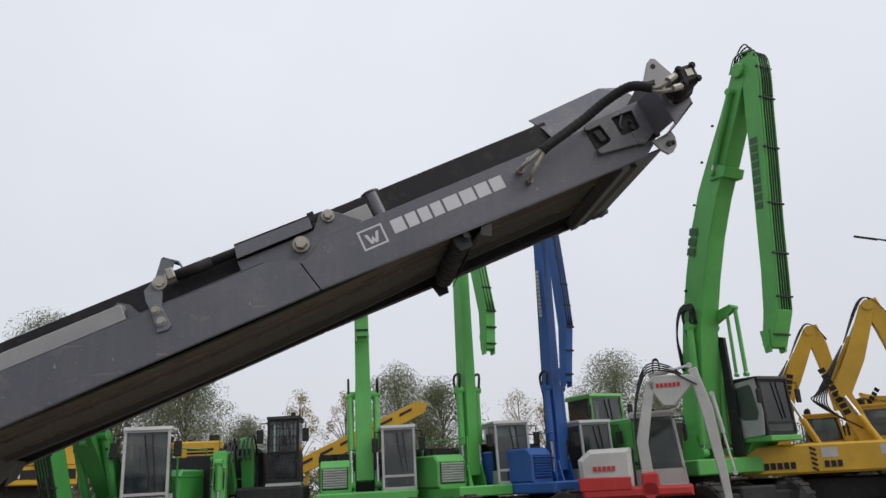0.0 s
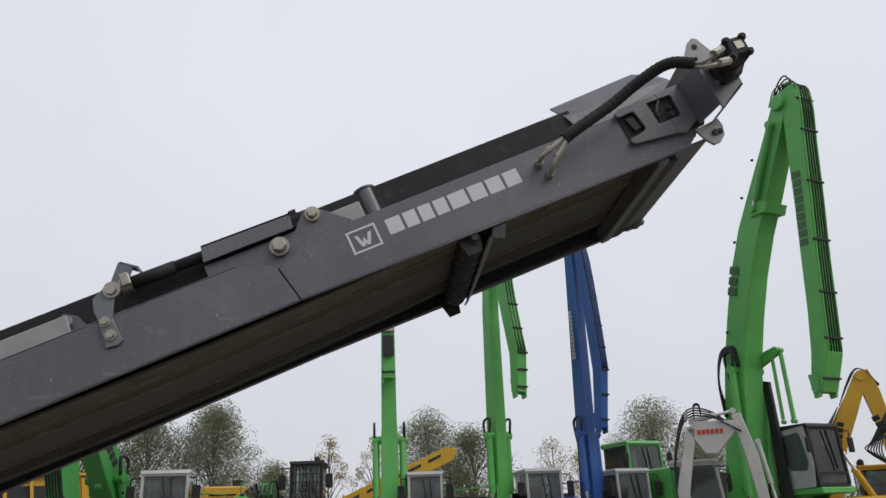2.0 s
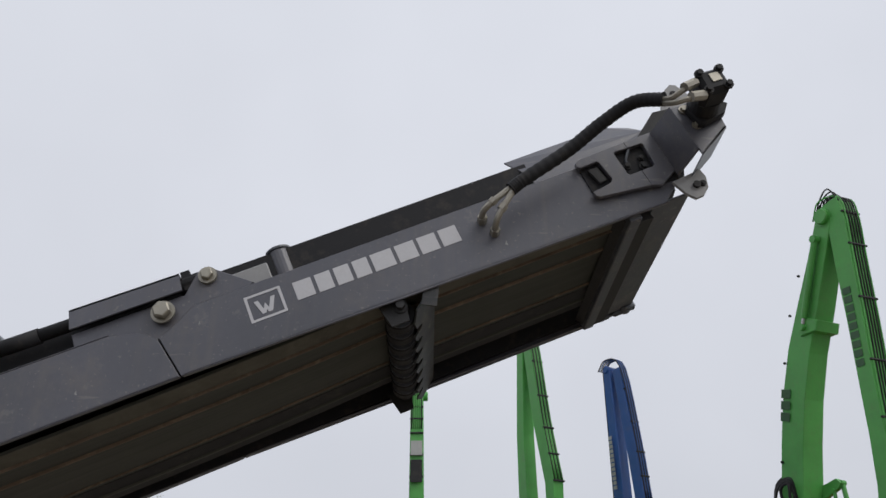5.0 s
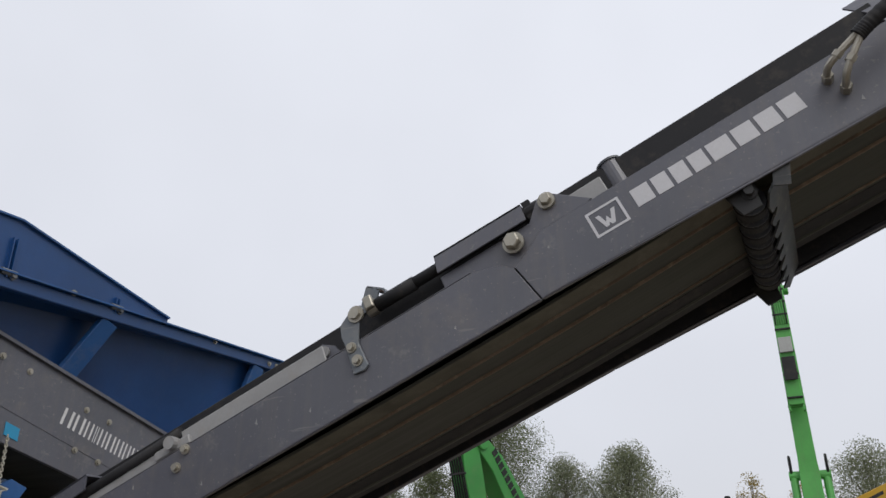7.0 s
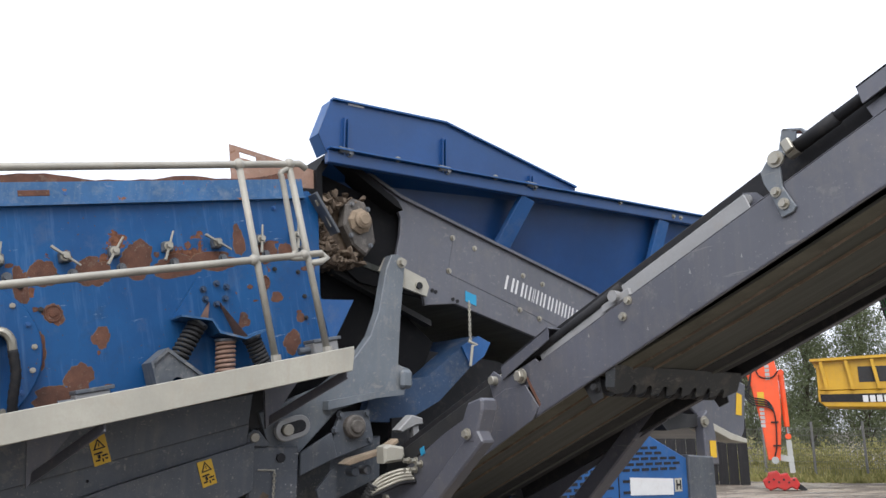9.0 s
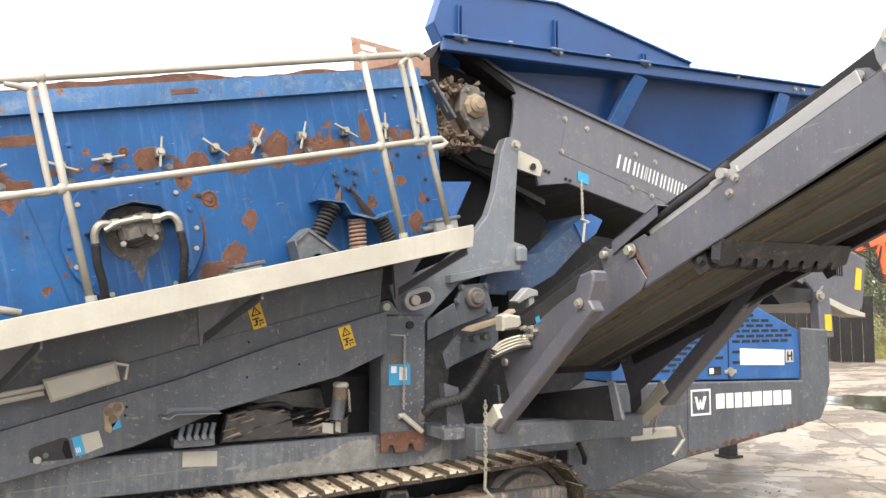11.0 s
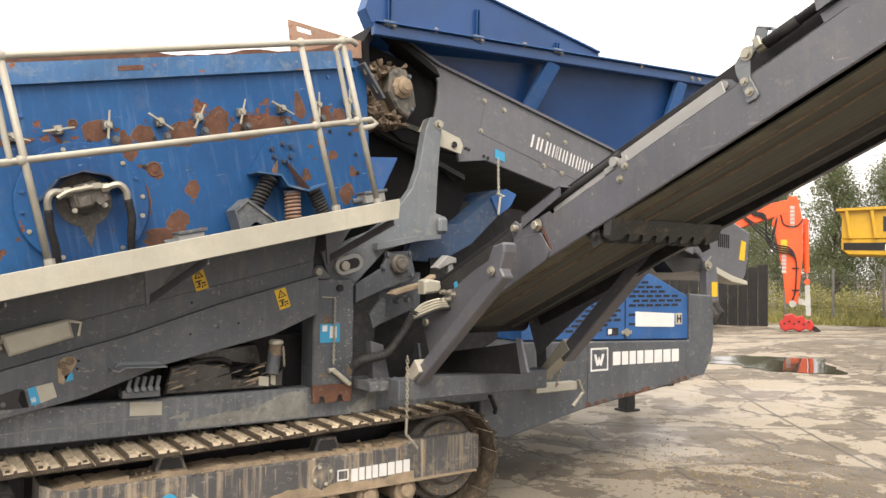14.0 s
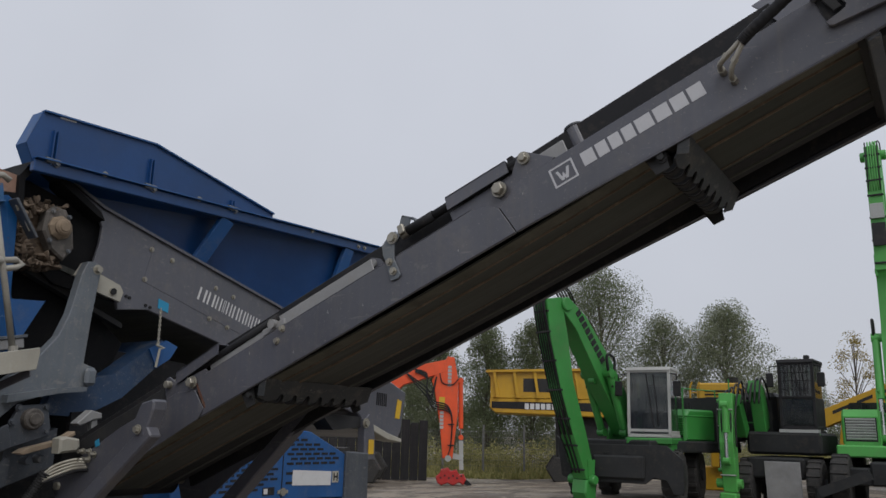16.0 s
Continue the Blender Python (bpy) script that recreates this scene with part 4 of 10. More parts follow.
    path = [(0.05, 0.415, -0.655), (0.05, 0.53, -0.545), (0.05, 0.66, -0.520), (0.05, 0.79, -0.560), (0.05, 0.875, -0.665)]
    for a, b in zip(path, path[1:]):
        beam(bm, (0.10, a[1], a[2]), (0.10, b[1], b[2]), 0.010, 0.14, (1, 0, 0), 0.0)
    add("motor_hood", bm, M_BLUE_DUSTY, cover)
    bm = B()
    cyl(bm, (0.034, 0.655, -0.68), (0.042, 0.655, -0.68), 0.15, n=30)
    add("motor_flange", bm, M_MUD_DARK, cover, "oil-blackened motor flange")
    bm = B()
    cyl(bm, (0.03, 0.655, -0.675), (0.10, 0.655, -0.675), 0.088, n=8, bev=0.010)
    box(bm, (0.135, 0.655, -0.672), (0.10, 0.19, 0.115), Matrix.Rotation(0.12, 3, "X"), 0.024)
    box(bm, (0.165, 0.635, -0.690), (0.06, 0.085, 0.075), Matrix.Rotation(0.12, 3, "X"), 0.012)
    box(bm, (0.150, 0.735, -0.672), (0.05, 0.07, 0.09), Matrix.Rotation(0.12, 3, "X"), 0.014)
    cyl(bm, (0.12, 0.60, -0.62), (0.12, 0.72, -0.60), 0.026, n=12, bev=0.004)
    cyl(bm, (0.19, 0.715, -0.70), (0.205, 0.715, -0.70), 0.022, n=10)
    mot = add("exciter_motor", bm, M_MUD_DARK, cover, "oily cast hydraulic motor")
    for y, z in ((0.575, -0.625), (0.735, -0.615), (0.575, -0.735), (0.735, -0.725), (0.655, -0.61)):
        bm = B()
        bolt(bm, (0.180, y, z), (1, 0, 0), 0.010, 0.012)
        add("motor_bolt", bm, M_ZINC, cover)
    bm = B()
    tube(bm, [(0.19, 0.50, -0.655), (0.20, 0.56, -0.628), (0.20, 0.64, -0.620), (0.20, 0.70, -0.618)], 0.015, 8)
    cyl(bm, (0.20, 0.685, -0.618), (0.20, 0.725, -0.617), 0.021, n=6)
    add("cross_pipe", bm, M_ZINC, cover, "bright steel cross pipe")
    for s, e in ((-1, (0.44, -1.02)), (1, (0.84, -1.0))):
        bm = B()
        tube(bm, [(0.16, 0.655 + s * 0.10, -0.63), (0.18, 0.655 + s * 0.17, -0.62), (0.18, 0.655 + s * 0.205, -0.66), (0.17, 0.655 + s * 0.21, -0.72)], 0.020, 8)
        cyl(bm, (0.165, 0.655 + s * 0.08, -0.63), (0.17, 0.655 + s * 0.12, -0.63), 0.03, n=8)
        add("hose_elbow", bm, M_ZINC, cover)
        bm = B()
        tube(bm, [(0.17, 0.655 + s * 0.21, -0.71), (0.16, 0.655 + s * 0.215, -0.82), (0.14, e[0] + 0.01, -0.93), (0.10, e[0], e[1] - 0.06)], lambda t: 0.023 + 0.002 * math.sin(t * 90), 9, steps=8)
        add("drive_hose", bm, M_BLACK, cover, smooth=True)
    # wedge clamps
    for k, (s, nn) in enumerate(((-0.62, -0.28), (-0.28, -0.28), (0.04, -0.27), (0.363, -0.285), (0.593, -0.267), (0.862, -0.262), (1.16, -0.269), (1.40, -0.258), (1.68, -0.249), (1.958, -0.247), (2.222, -0.242), (2.458, -0.232))):
        bm = B()
        box(bm, (0.022, s, nn), (0.05, 0.055, 0.055), None, 0.006)
        clamp = add("wedge_clamp", bm, M_CHASSIS)
        bm = B()
        ang = (0.35, -0.4, 0.25, -0.4, 0.05, 1.35, -0.7, 1.0, 1.2, -0.6, 1.4, 1.4)[k]
        beam(bm, (0.06, s - 0.085 * math.cos(ang), nn - 0.085 * math.sin(ang)), (0.06, s + 0.085 * math.cos(ang), nn + 0.085 * math.sin(ang)), 0.014, 0.018, (1, 0, 0), 0.002, 0.010, 0.010)
        add("wedge", bm, M_ZINC, clamp, "bare steel wedge")
        bm = B()
        bolt(bm, (0.047, s, nn), (1, 0, 0), 0.016, 0.03)
        add("clamp_bolt", bm, M_ZINC, clamp)
        bm = B()
        bolt(bm, (0.004, s + 0.035, nn - 0.085), (1, 0, 0), 0.017, 0.022)
        add("clamp_nut", bm, M_CHASSIS, clamp)
    # bolt rows
    for s, nn in ((0.60, -0.36), (0.75, -0.34), (0.95, -0.40), (1.12, -0.36), (1.40, -0.37), (1.68, -0.35), (2.25, -0.34), (2.3, -0.42), (0.42, -0.17), (1.2, 0.06), (1.9, 0.07), (2.2, 0.06), (2.35, -0.05), (2.45, -0.45), (2.47, -0.60), (2.46, -0.73), (0.15, -0.62), (1.03, -0.52)):
        bm = B()
        bolt(bm, (0.002, s, nn), (1, 0, 0), 0.009, 0.010)
        add("wall_bolt", bm, M_DARK if nn < -0.3 else M_BLUE_RUST)
    bm = B()
    span(bm, (0.0, 0.98, 0.05), (0.014, 1.13, 0.085), 0.004)
    add("grease_block", bm, M_RUST)
    # patches where the paint has come away down to the rust
    prng = random.Random(23)

    def flake(sc, nc, rs, rn, ring=False):
        # several round blisters that have run together
        blisters = [(0.0, 0.0, 0.72)] + [(0.55 * math.cos(b), 0.55 * math.sin(b), prng.uniform(0.32, 0.52)) for b in [prng.uniform(0, 6.28) for _ in range(2 if ring else 6)]]
        ph = [prng.uniform(0, 6.28) for _ in range(3)]

        def outline(grow):
            pts = []
            for k in range(64):
                a = 2 * math.pi * k / 64
                dx, dy, far = math.cos(a), math.sin(a), 0.0
                for bx, by, br in blisters:
                    along = bx * dx + by * dy
                    gap = br * br - (bx * bx + by * by - along * along)
                    if gap > 0:
                        far = max(far, along + math.sqrt(gap))
                far += 0.03 * math.sin(9 * a + ph[0]) + 0.02 * math.sin(17 * a + ph[1]) + 0.02 * prng.uniform(-1, 1)
                pts.append((sc + (rs * far + grow) * dx, nc + (rn * far + grow) * dy))
            return pts

        if not ring and nc > -0.45:
            rs, rn = rs * 1.22, rn * 1.12
        bm = B()
        prism(bm, outline(0.0), "x", -0.002, prng.uniform(0.0010, 0.0018))
        patch = add("rust_patch", bm, M_RUST, label="bare rusty patch in the blue paint")
        if min(rs, rn) > 0.025:
            bm = B()
            prism(bm, outline(0.0022), "x", -0.002, 0.0006)
            add("rust_rim", bm, M_CLAY_DARK, patch)
        if ring:
            bm = B()
            tube(bm, [(0.003, sc + rs * 0.62 * math.cos(k * 0.3), nc + rn * 0.62 * math.sin(k * 0.3)) for k in range(22)], 0.0035, 5, False)
            cyl(bm, (0.0, sc, nc), (0.006, sc, nc), rs * 0.3, n=14)
            add("weld_ring", bm, M_RUST, patch)

    for sc, nc, rs, rn, rg in ((0.167, -0.129, 0.11, 0.035, 0), (0.10, -0.375, 0.11, 0.055, 0), (0.680, -0.233, 0.034, 0.034, 1), (0.790, -0.275, 0.075, 0.060, 0), (0.955, -0.40, 0.035, 0.10, 0), (1.065, -0.340, 0.065, 0.062, 0),
                               (1.296, -0.355, 0.075, 0.070, 0), (1.084, -0.545, 0.060, 0.066, 1), (1.295, -0.696, 0.050, 0.058, 0), (0.997, -0.711, 0.036, 0.105, 0), (1.165, -0.880, 0.075, 0.085, 0), (1.053, -0.955, 0.11, 0.075, 0),
                               (0.483, -0.526, 0.070, 0.030, 0), (-0.046, -0.830, 0.075, 0.065, 0)):
        flake(sc, nc, rs, rn, rg)
    for sc, nc, rs, rn, rg in ((1.52, -0.300, 0.085, 0.10, 0), (1.72, -0.355, 0.13, 0.062, 0), (1.93, -0.345, 0.13, 0.055, 0), (2.101, -0.225, 0.034, 0.085, 0), (2.26, -0.315, 0.060, 0.075, 0), (2.395, -0.315, 0.045, 0.055, 0), (1.880, -0.520, 0.058, 0.066, 0),
                               (1.995, -0.545, 0.060, 0.034, 0), (2.231, -0.492, 0.040, 0.055, 1), (2.290, -0.590, 0.038, 0.036, 0), (2.426, -0.728, 0.028, 0.034, 0), (2.345, -0.860, 0.062, 0.075, 0), (2.060, -0.700, 0.045, 0.045, 0)):
        flake(sc, nc, rs, rn, rg)
    for k in range(16):
        flake(-0.05 + 0.17 * k + prng.uniform(-0.06, 0.06), -0.33 + prng.gauss(0, 0.06), prng.uniform(0.012, 0.045), prng.uniform(0.010, 0.035))
    for k in range(14):
        flake(prng.uniform(-0.2, 2.5), prng.uniform(-0.95, -0.42), prng.uniform(0.006, 0.02), prng.uniform(0.006, 0.02))
    # oil that has run down below the motor
    bm = B()
    prism(bm, [(0.545, -0.665), (0.60, -0.74), (0.615, -0.83), (0.650, -0.955), (0.672, -0.90), (0.70, -0.82), (0.735, -0.745), (0.79, -0.665)], "x", 0.034, 0.0366)
    add("oil_stain", bm, M_MUD_DARK, label="dark oily run below the motor")
    # sprung corner: gusset, bent horn plate, three coil springs and their trestle seat
    bm = B()
    prism(bm, [(1.66, -0.64), (1.82, -0.44), (2.00, -0.42), (2.06, -0.62), (2.00, -0.80), (1.85, -0.75)], "x", 0.002, 0.012, 0.0)
    horn = add("spring_horn", bm, M_SCREEN, label="blue spring bracket with rusty gussets")
    bm = B()
    prism(bm, [(1.652, -0.640), (1.818, -0.680), (1.852, -0.750), (1.986, -0.803), (2.119, -0.772), (2.119, -0.782), (1.986, -0.815), (1.845, -0.762), (1.811, -0.690), (1.652, -0.650)], "x", 0.010, 0.19, 0.0)
    add("horn_plate", bm, M_BAND, horn, "scraped bent steel plate")
    for top, foot in ((1.870, (1.795, -0.68)), (1.925, (2.005, -0.80))):
        bm = B()
        vs = [bm.verts.new(v) for v in ((0.012, top, -0.575), (0.012, foot[0], foot[1]), (0.175, foot[0], foot[1]), (0.030, top, -0.575))]
        bm.faces.new(vs)
        bmesh.ops.solidify(bm, geom=bm.faces[:], thickness=0.010)
        add("horn_rib", bm, M_RUST_PALE, horn)
    for y, z in ((1.85, -0.50), (1.93, -0.475), (1.985, -0.50), (1.855, -0.555), (1.97, -0.565), (1.915, -0.59)):
        bm = B()
        bolt(bm, (0.014, y, z), (1, 0, 0), 0.013, 0.022)
        add("horn_bolt", bm, M_BLUE_DUSTY, horn)
    for a, b, r in (((0.10, 1.765, -0.690), (0.10, 1.625, -0.872), 0.044), ((0.10, 1.905, -0.800), (0.10, 1.872, -1.02), 0.047), ((0.10, 2.055, -0.805), (0.10, 2.11, -0.99), 0.042)):
        bm = B()
        coil(bm, a, b, r, 0.0105, 9)
        sp = add("coil_spring", bm, M_RUST_PALE if r > 0.045 else M_DARK, label="rusty coil spring" if r > 0.045 else "dark coil spring", smooth=True)
        bm = B()
        cyl(bm, Vector(a).lerp(Vector(b), -0.02), Vector(a).lerp(Vector(b), 0.04), r + 0.012, n=18)
        add("spring_cup", bm, M_CHASSIS, sp)
    bm = B()
    prism(bm, [(1.485, -1.01), (1.470, -0.862), (1.478, -0.856), (1.564, -0.800), (1.74, -0.975), (1.74, -1.04), (1.725, -1.04), (1.725, -0.982), (1.562, -0.822), (1.482, -0.872), (1.498, -1.01)], "x", 0.02, 0.19, 0.0)
    seat = add("spring_seat", bm, M_CHASSIS, label="folded grey trestle with a round hole")
    bm = B()
    prism(bm, [(1.49, -1.04), (1.482, -0.868), (1.562, -0.818), (1.73, -0.98), (1.73, -1.04), (1.645, -1.04)] + [(1.595 + 0.05 * math.cos(k * math.pi / 8), -1.04 + 0.085 * math.sin(k * math.pi / 8)) for k in range(9)], "x", 0.165, 0.175, 0.0)
    add("seat_face", bm, M_CHASSIS, seat)
    # pale blocks on the walkway's edge
    for s, nn in ((1.20, -0.955), (2.49, -0.885)):
        bm = B()
        span(bm, (0.04, s - 0.09, nn - 0.07), (0.16, s + 0.07, nn - 0.005), 0.006)
        blk = add("stop_block", bm, M_GREY_LIGHT)
        bm = B()
        cyl(bm, (0.10, s - 0.16, nn - 0.04), (0.10, s - 0.09, nn - 0.04), 0.02, n=10)
        span(bm, (0.03, s - 0.09, nn - 0.005), (0.17, s + 0.09, nn + 0.015), 0.003)
        add("block_cap", bm, M_CHASSIS, blk)
    # end flap beside the feed drum
    bm = B()
    beam(bm, (0.05, 2.60, 0.02), (0.05, 2.72, -0.24), 0.02, 0.10, (1, 0, 0), 0.004)
    flap = add("end_flap", bm, M_GREY_DIRTY)
    bm = B()
    box(bm, (0.065, 2.68, -0.14), (0.012, 0.035, 0.11), Matrix.Rotation(0.35, 3, "X"), 0.003)
    box(bm, (0.065, 2.62, -0.04), (0.012, 0.03, 0.04), Matrix.Rotation(0.35, 3, "X"), 0.003)
    add("flap_grip", bm, M_ZINC, flap)
    return c


screen_box = build_screen()


# ---- walkway with toe board and railing ----
def build_walkway():
    c = thing("walkway", "sloping service walkway with cream toe board and dark under-frame", "walkway", (-2.4, 1.5, 0.97))
    k = 0.2287

    def zt(y):
        return 1.644 + k * (y - 0.98)

    bm = B()
    prism(bm, [(-2.6, zt(-2.6)), (3.42, zt(3.42)), (3.425, zt(3.42) - 0.03), (3.415, zt(3.42) - 0.125), (-2.6, zt(-2.6) - 0.125)], "x", -2.265, -2.25, 0.003)
    part("toe_board", bm, M_CREAM, c, "scuffed cream toe board")
    bm = B()
    prism(bm, [(-2.6, zt(-2.6) - 0.01), (3.40, zt(3.40) - 0.01), (3.40, zt(3.40) - 0.022), (-2.6, zt(-2.6) - 0.022)], "x", -2.30, -2.265)
    part("toe_board_fold", bm, M_CREAM, c)
    bm = B()
    prism(bm, [(-2.6, zt(-2.6) - 0.09), (3.38, zt(3.38) - 0.09), (3.38, zt(3.38) - 0.115), (-2.6, zt(-2.6) - 0.115)], "x", -2.95, -2.27)
    part("walkway_deck", bm, M_DARK, c)
    bm = B()
    prism(bm, [(-2.6, zt(-2.6) - 0.10), (3.40, zt(3.40) - 0.10), (3.40, zt(3.40) - 0.36), (-2.6, zt(-2.6) - 0.36)], "x", -2.985, -2.965)
    part("deck_stringer", bm, M_DARK, c)
    for y in (-1.2, 0.0, 1.1, 2.05, 3.2):
        bm = B()
        prism(bm, [(y, zt(y) - 0.12), (y + 0.22, zt(y + 0.22) - 0.12), (y + 0.02, zt(y) - 0.36)], "x", -2.86, -2.84, 0.0)
        beam(bm, (-2.28, y + 0.2, zt(y + 0.2) - 0.135), (-2.88, y + 0.03, zt(y) - 0.33), 0.012, 0.05)
        part("deck_bracket", bm, M_GREY, c)
    return c


def build_railing():
    c = thing("railing", "pale worn tubular steel railing along the walkway", "railing", (-2.41, 2.0, 1.9))
    x, r = -2.41, 0.0185
    k = 0.215

    def top(y):
        return 2.711 + k * (y - 0.984)

    def mid(y):
        return 2.184 + 0.2245 * (y - 0.981)

    bm = B()
    tube(bm, [(x, -2.6, top(-2.6)), (x, 3.05, top(3.05)), (x, 3.15, top(3.15) + 0.002), (x, 3.19, top(3.15) - 0.02)], r, 10, False)
    part("top_rail", bm, M_RAIL, c, smooth=True)
    bm = B()
    tube(bm, [(x, -2.6, mid(-2.6)), (x, 3.30, mid(3.30)), (x, 3.335, mid(3.30) - 0.02), (x, 3.30, mid(3.30) - 0.045), (x, 3.22, mid(3.22) - 0.05)], r, 10, False)
    part("middle_rail", bm, M_RAIL, c, smooth=True)
    for y, ft in ((1.254, (1.495, 1.770)), (2.813, (3.062, 2.13)), (3.09, (3.35, 2.19)), (-0.31, (-0.07, 1.40)), (-1.87, (-1.63, 1.04))):
        bm = B()
        tube(bm, [(x, y, top(y) - (0.012 if y == 3.09 else 0)), (x, ft[0], ft[1])], r, 10, False)
        part("post", bm, M_RAIL, c, smooth=True)
        bm = B()
        bmesh.ops.create_uvsphere(bm, u_segments=12, v_segments=8, radius=0.031, matrix=Matrix.Translation((x, y, top(y))))
        part("ball_joint", bm, M_RAIL, c, smooth=True)
        bm = B()
        ym = y + 0.108
        bmesh.ops.create_uvsphere(bm, u_segments=12, v_segments=8, radius=0.029, matrix=Matrix.Translation((x, ym, mid(ym))))
        part("ball_joint", bm, M_RAIL, c, smooth=True)
        bm = B()
        cyl(bm, (x, ft[0], ft[1] + 0.02), (x, ft[0] + 0.03, ft[1] - 0.13), 0.026, n=10)
        part("post_socket", bm, M_RAIL, c)
    # bent loops at the gate openings
    for y0, s in ((1.254, -1), (3.09, -1)):
        bm = B()
        w = 0.12 if y0 < 2 else 0.07
        tube(bm, [(x, y0 - (0.14 if y0 < 2 else 0.0), top(y0) - 0.045 if y0 < 2 else top(y0) - 0.02), (x, y0 - 0.045, top(y0) - 0.06), (x, y0 - 0.03, top(y0) - 0.11), (x, y0 + 0.04, mid(y0) + 0.1), (x, y0 + 0.055, mid(y0) + 0.03), (x, y0 + 0.03, mid(y0) - 0.0), (x, y0 - w * 2.6 if y0 < 2 else y0 + 0.14, (mid(y0 - w * 2.6) + 0.03) if y0 < 2 else mid(y0 + 0.14) - 0.02)], 0.016, 8, True, 4)
        part("bent_loop", bm, M_RAIL, c, smooth=True)
    bm = B()
    tube(bm, [(x + 0.02, -1.6, 1.32), (x + 0.02, 0.5, 1.78), (x + 0.02, 1.0, 1.75), (x + 0.02, 1.22, 1.71)], r, 8, False)
    part("kick_rail", bm, M_RAIL, c, smooth=True)
    return c


M_RAIL = paint("weathered_galvanised_tube", (0.32, 0.305, 0.265), 0.5, metal=0.15, dirt=0.45, var=0.18, scale=7, dirt_col=(0.3, 0.24, 0.18))
walkway = build_walkway()
railing = build_railing()

# ---- chassis, frames and posts ----
def smooth_step(f):
    f = max(0.0, min(1.0, f))
    return f * f * (3 - 2 * f)


def build_chassis():
    c = thing("chassis", "dark grey scuffed steel chassis of the screening plant", "machine chassis", (-4.3, 3.5, 0.0))
    for x0, x1 in ((-3.08, -2.95), (-5.65, -5.52)):
        bm = B()
        span(bm, (x0, -2.6, 0.765), (x1, 4.75, 0.972), 0.006)
        part("main_beam", bm, M_CHASSIS, c, "scuffed dark grey chassis beam")
    bm = B()
    span(bm, (-5.5, -2.6, 0.70), (-3.1, 7.0, 0.80))
    part("belly_plate", bm, M_DARK, c)
    wear = random.Random(14)
    for ya, yb, low, high in ((2.30, 3.14, 0.78, 0.955), (3.47, 3.66, 0.78, 0.965), (2.24, 2.36, 0.845, 0.885)):
        steps = 60
        edge = []
        for k in range(steps + 1):
            f = k / steps
            rise = smooth_step(f * 1.15) * (0.75 + 0.25 * math.sin(f * 9)) + wear.uniform(-0.05, 0.05)
            edge.append((ya + (yb - ya) * f, low + (high - low) * max(0.06, min(1.0, 0.25 + 0.75 * rise))))
        bm = B()
        prism(bm, [(yb, low), (ya, low)] + edge, "x", -2.951, -2.9485)
        part("scraped_patch", bm, M_SCRAPE, c, "pale patch of worn paint")
    for y0, z0, y1, z1 in ((1.20, 0.835, 1.95, 0.865), (1.95, 0.865, 2.22, 0.872), (1.45, 0.80, 1.47, 0.86), (2.225, 0.86, 2.225, 0.945)):
        bm = B()
        beam(bm, (-2.949, y0, z0), (-2.949, y1, z1), 0.003, 0.005, bev=0.0)
        part("weld_line", bm, M_SCRAPE, c)
    # inclined frame under the walkway: upper girder and deeper lower girder
    for x0, x1 in ((-2.90, -2.84), (-5.75, -5.69)):
        bm = B()
        prism(bm, [(-2.6, 0.20), (3.14, 1.52), (3.14, 1.98), (-2.6, 0.80)], "x", x0 - 0.05, x1 - 0.05)
        part("upper_girder", bm, M_GREY_DIRTY, c)
        bm = B()
        prism(bm, [(-2.6, 0.10), (1.757, 1.03), (2.195, 1.19), (2.85, 1.34), (3.16, 1.47), (3.16, 1.72), (2.475, 1.528), (1.975, 1.363), (0.955, 1.095), (-2.6, 0.30)], "x", x0, x1, 0.004)
        part("lower_girder", bm, M_GREY_DIRTY, c, "dusty dark grey inclined girder")
        bm = B()
        prism(bm, [(-2.6, 0.29), (0.955, 1.085), (1.975, 1.353), (2.475, 1.518), (3.16, 1.71), (3.16, 1.722), (2.475, 1.530), (1.975, 1.365), (0.955, 1.097), (-2.6, 0.302)], "x", x0, x1 + 0.012)
        part("girder_lip", bm, M_GREY_DIRTY, c)
        bm = B()
        prism(bm, [(-2.6, 0.345), (2.358, 1.62), (3.123, 1.816), (3.14, 1.98), (-2.6, 0.80)], "x", x0 + 0.01, x1 - 0.008, 0.004)
        part("upper_rail", bm, M_GREY_DIRTY, c)
    # upright post with its hinge
    bm = B()
    span(bm, (-3.10, 3.155, 0.96), (-2.90, 3.455, 1.70), 0.012)
    post = part("upright_post", bm, M_GREY_DIRTY, c, "dirty grey upright post")
    bm = B()
    prism(bm, [(3.15, 0.87), (3.19, 0.87), (3.205, 0.915), (3.23, 0.915), (3.245, 0.87), (3.32, 0.87), (3.335, 0.915), (3.36, 0.915), (3.375, 0.87), (3.43, 0.87), (3.445, 0.99), (3.15, 0.99)], "x", -2.905, -2.885, 0.002)
    part("post_foot", bm, M_RUST, post, "rusty notched foot plate")
    bm = B()
    cyl(bm, (-2.90, 3.34, 1.635), (-2.885, 3.34, 1.635), 0.025, n=16)
    part("post_hole", bm, M_BLACK, post)
    for pts in ([(3.22, 1.42), (3.245, 1.46), (3.281, 1.44), (3.27, 1.39), (3.24, 1.375)], [(3.40, 1.09), (3.43, 1.11), (3.445, 1.05), (3.41, 1.04)], [(3.20, 1.06), (3.27, 1.055), (3.26, 1.04), (3.19, 1.045)]):
        bm = B()
        prism(bm, pts, "x", -2.901, -2.8985)
        part("rust_spot", bm, M_CLAY_DARK, post)
    chips = random.Random(8)
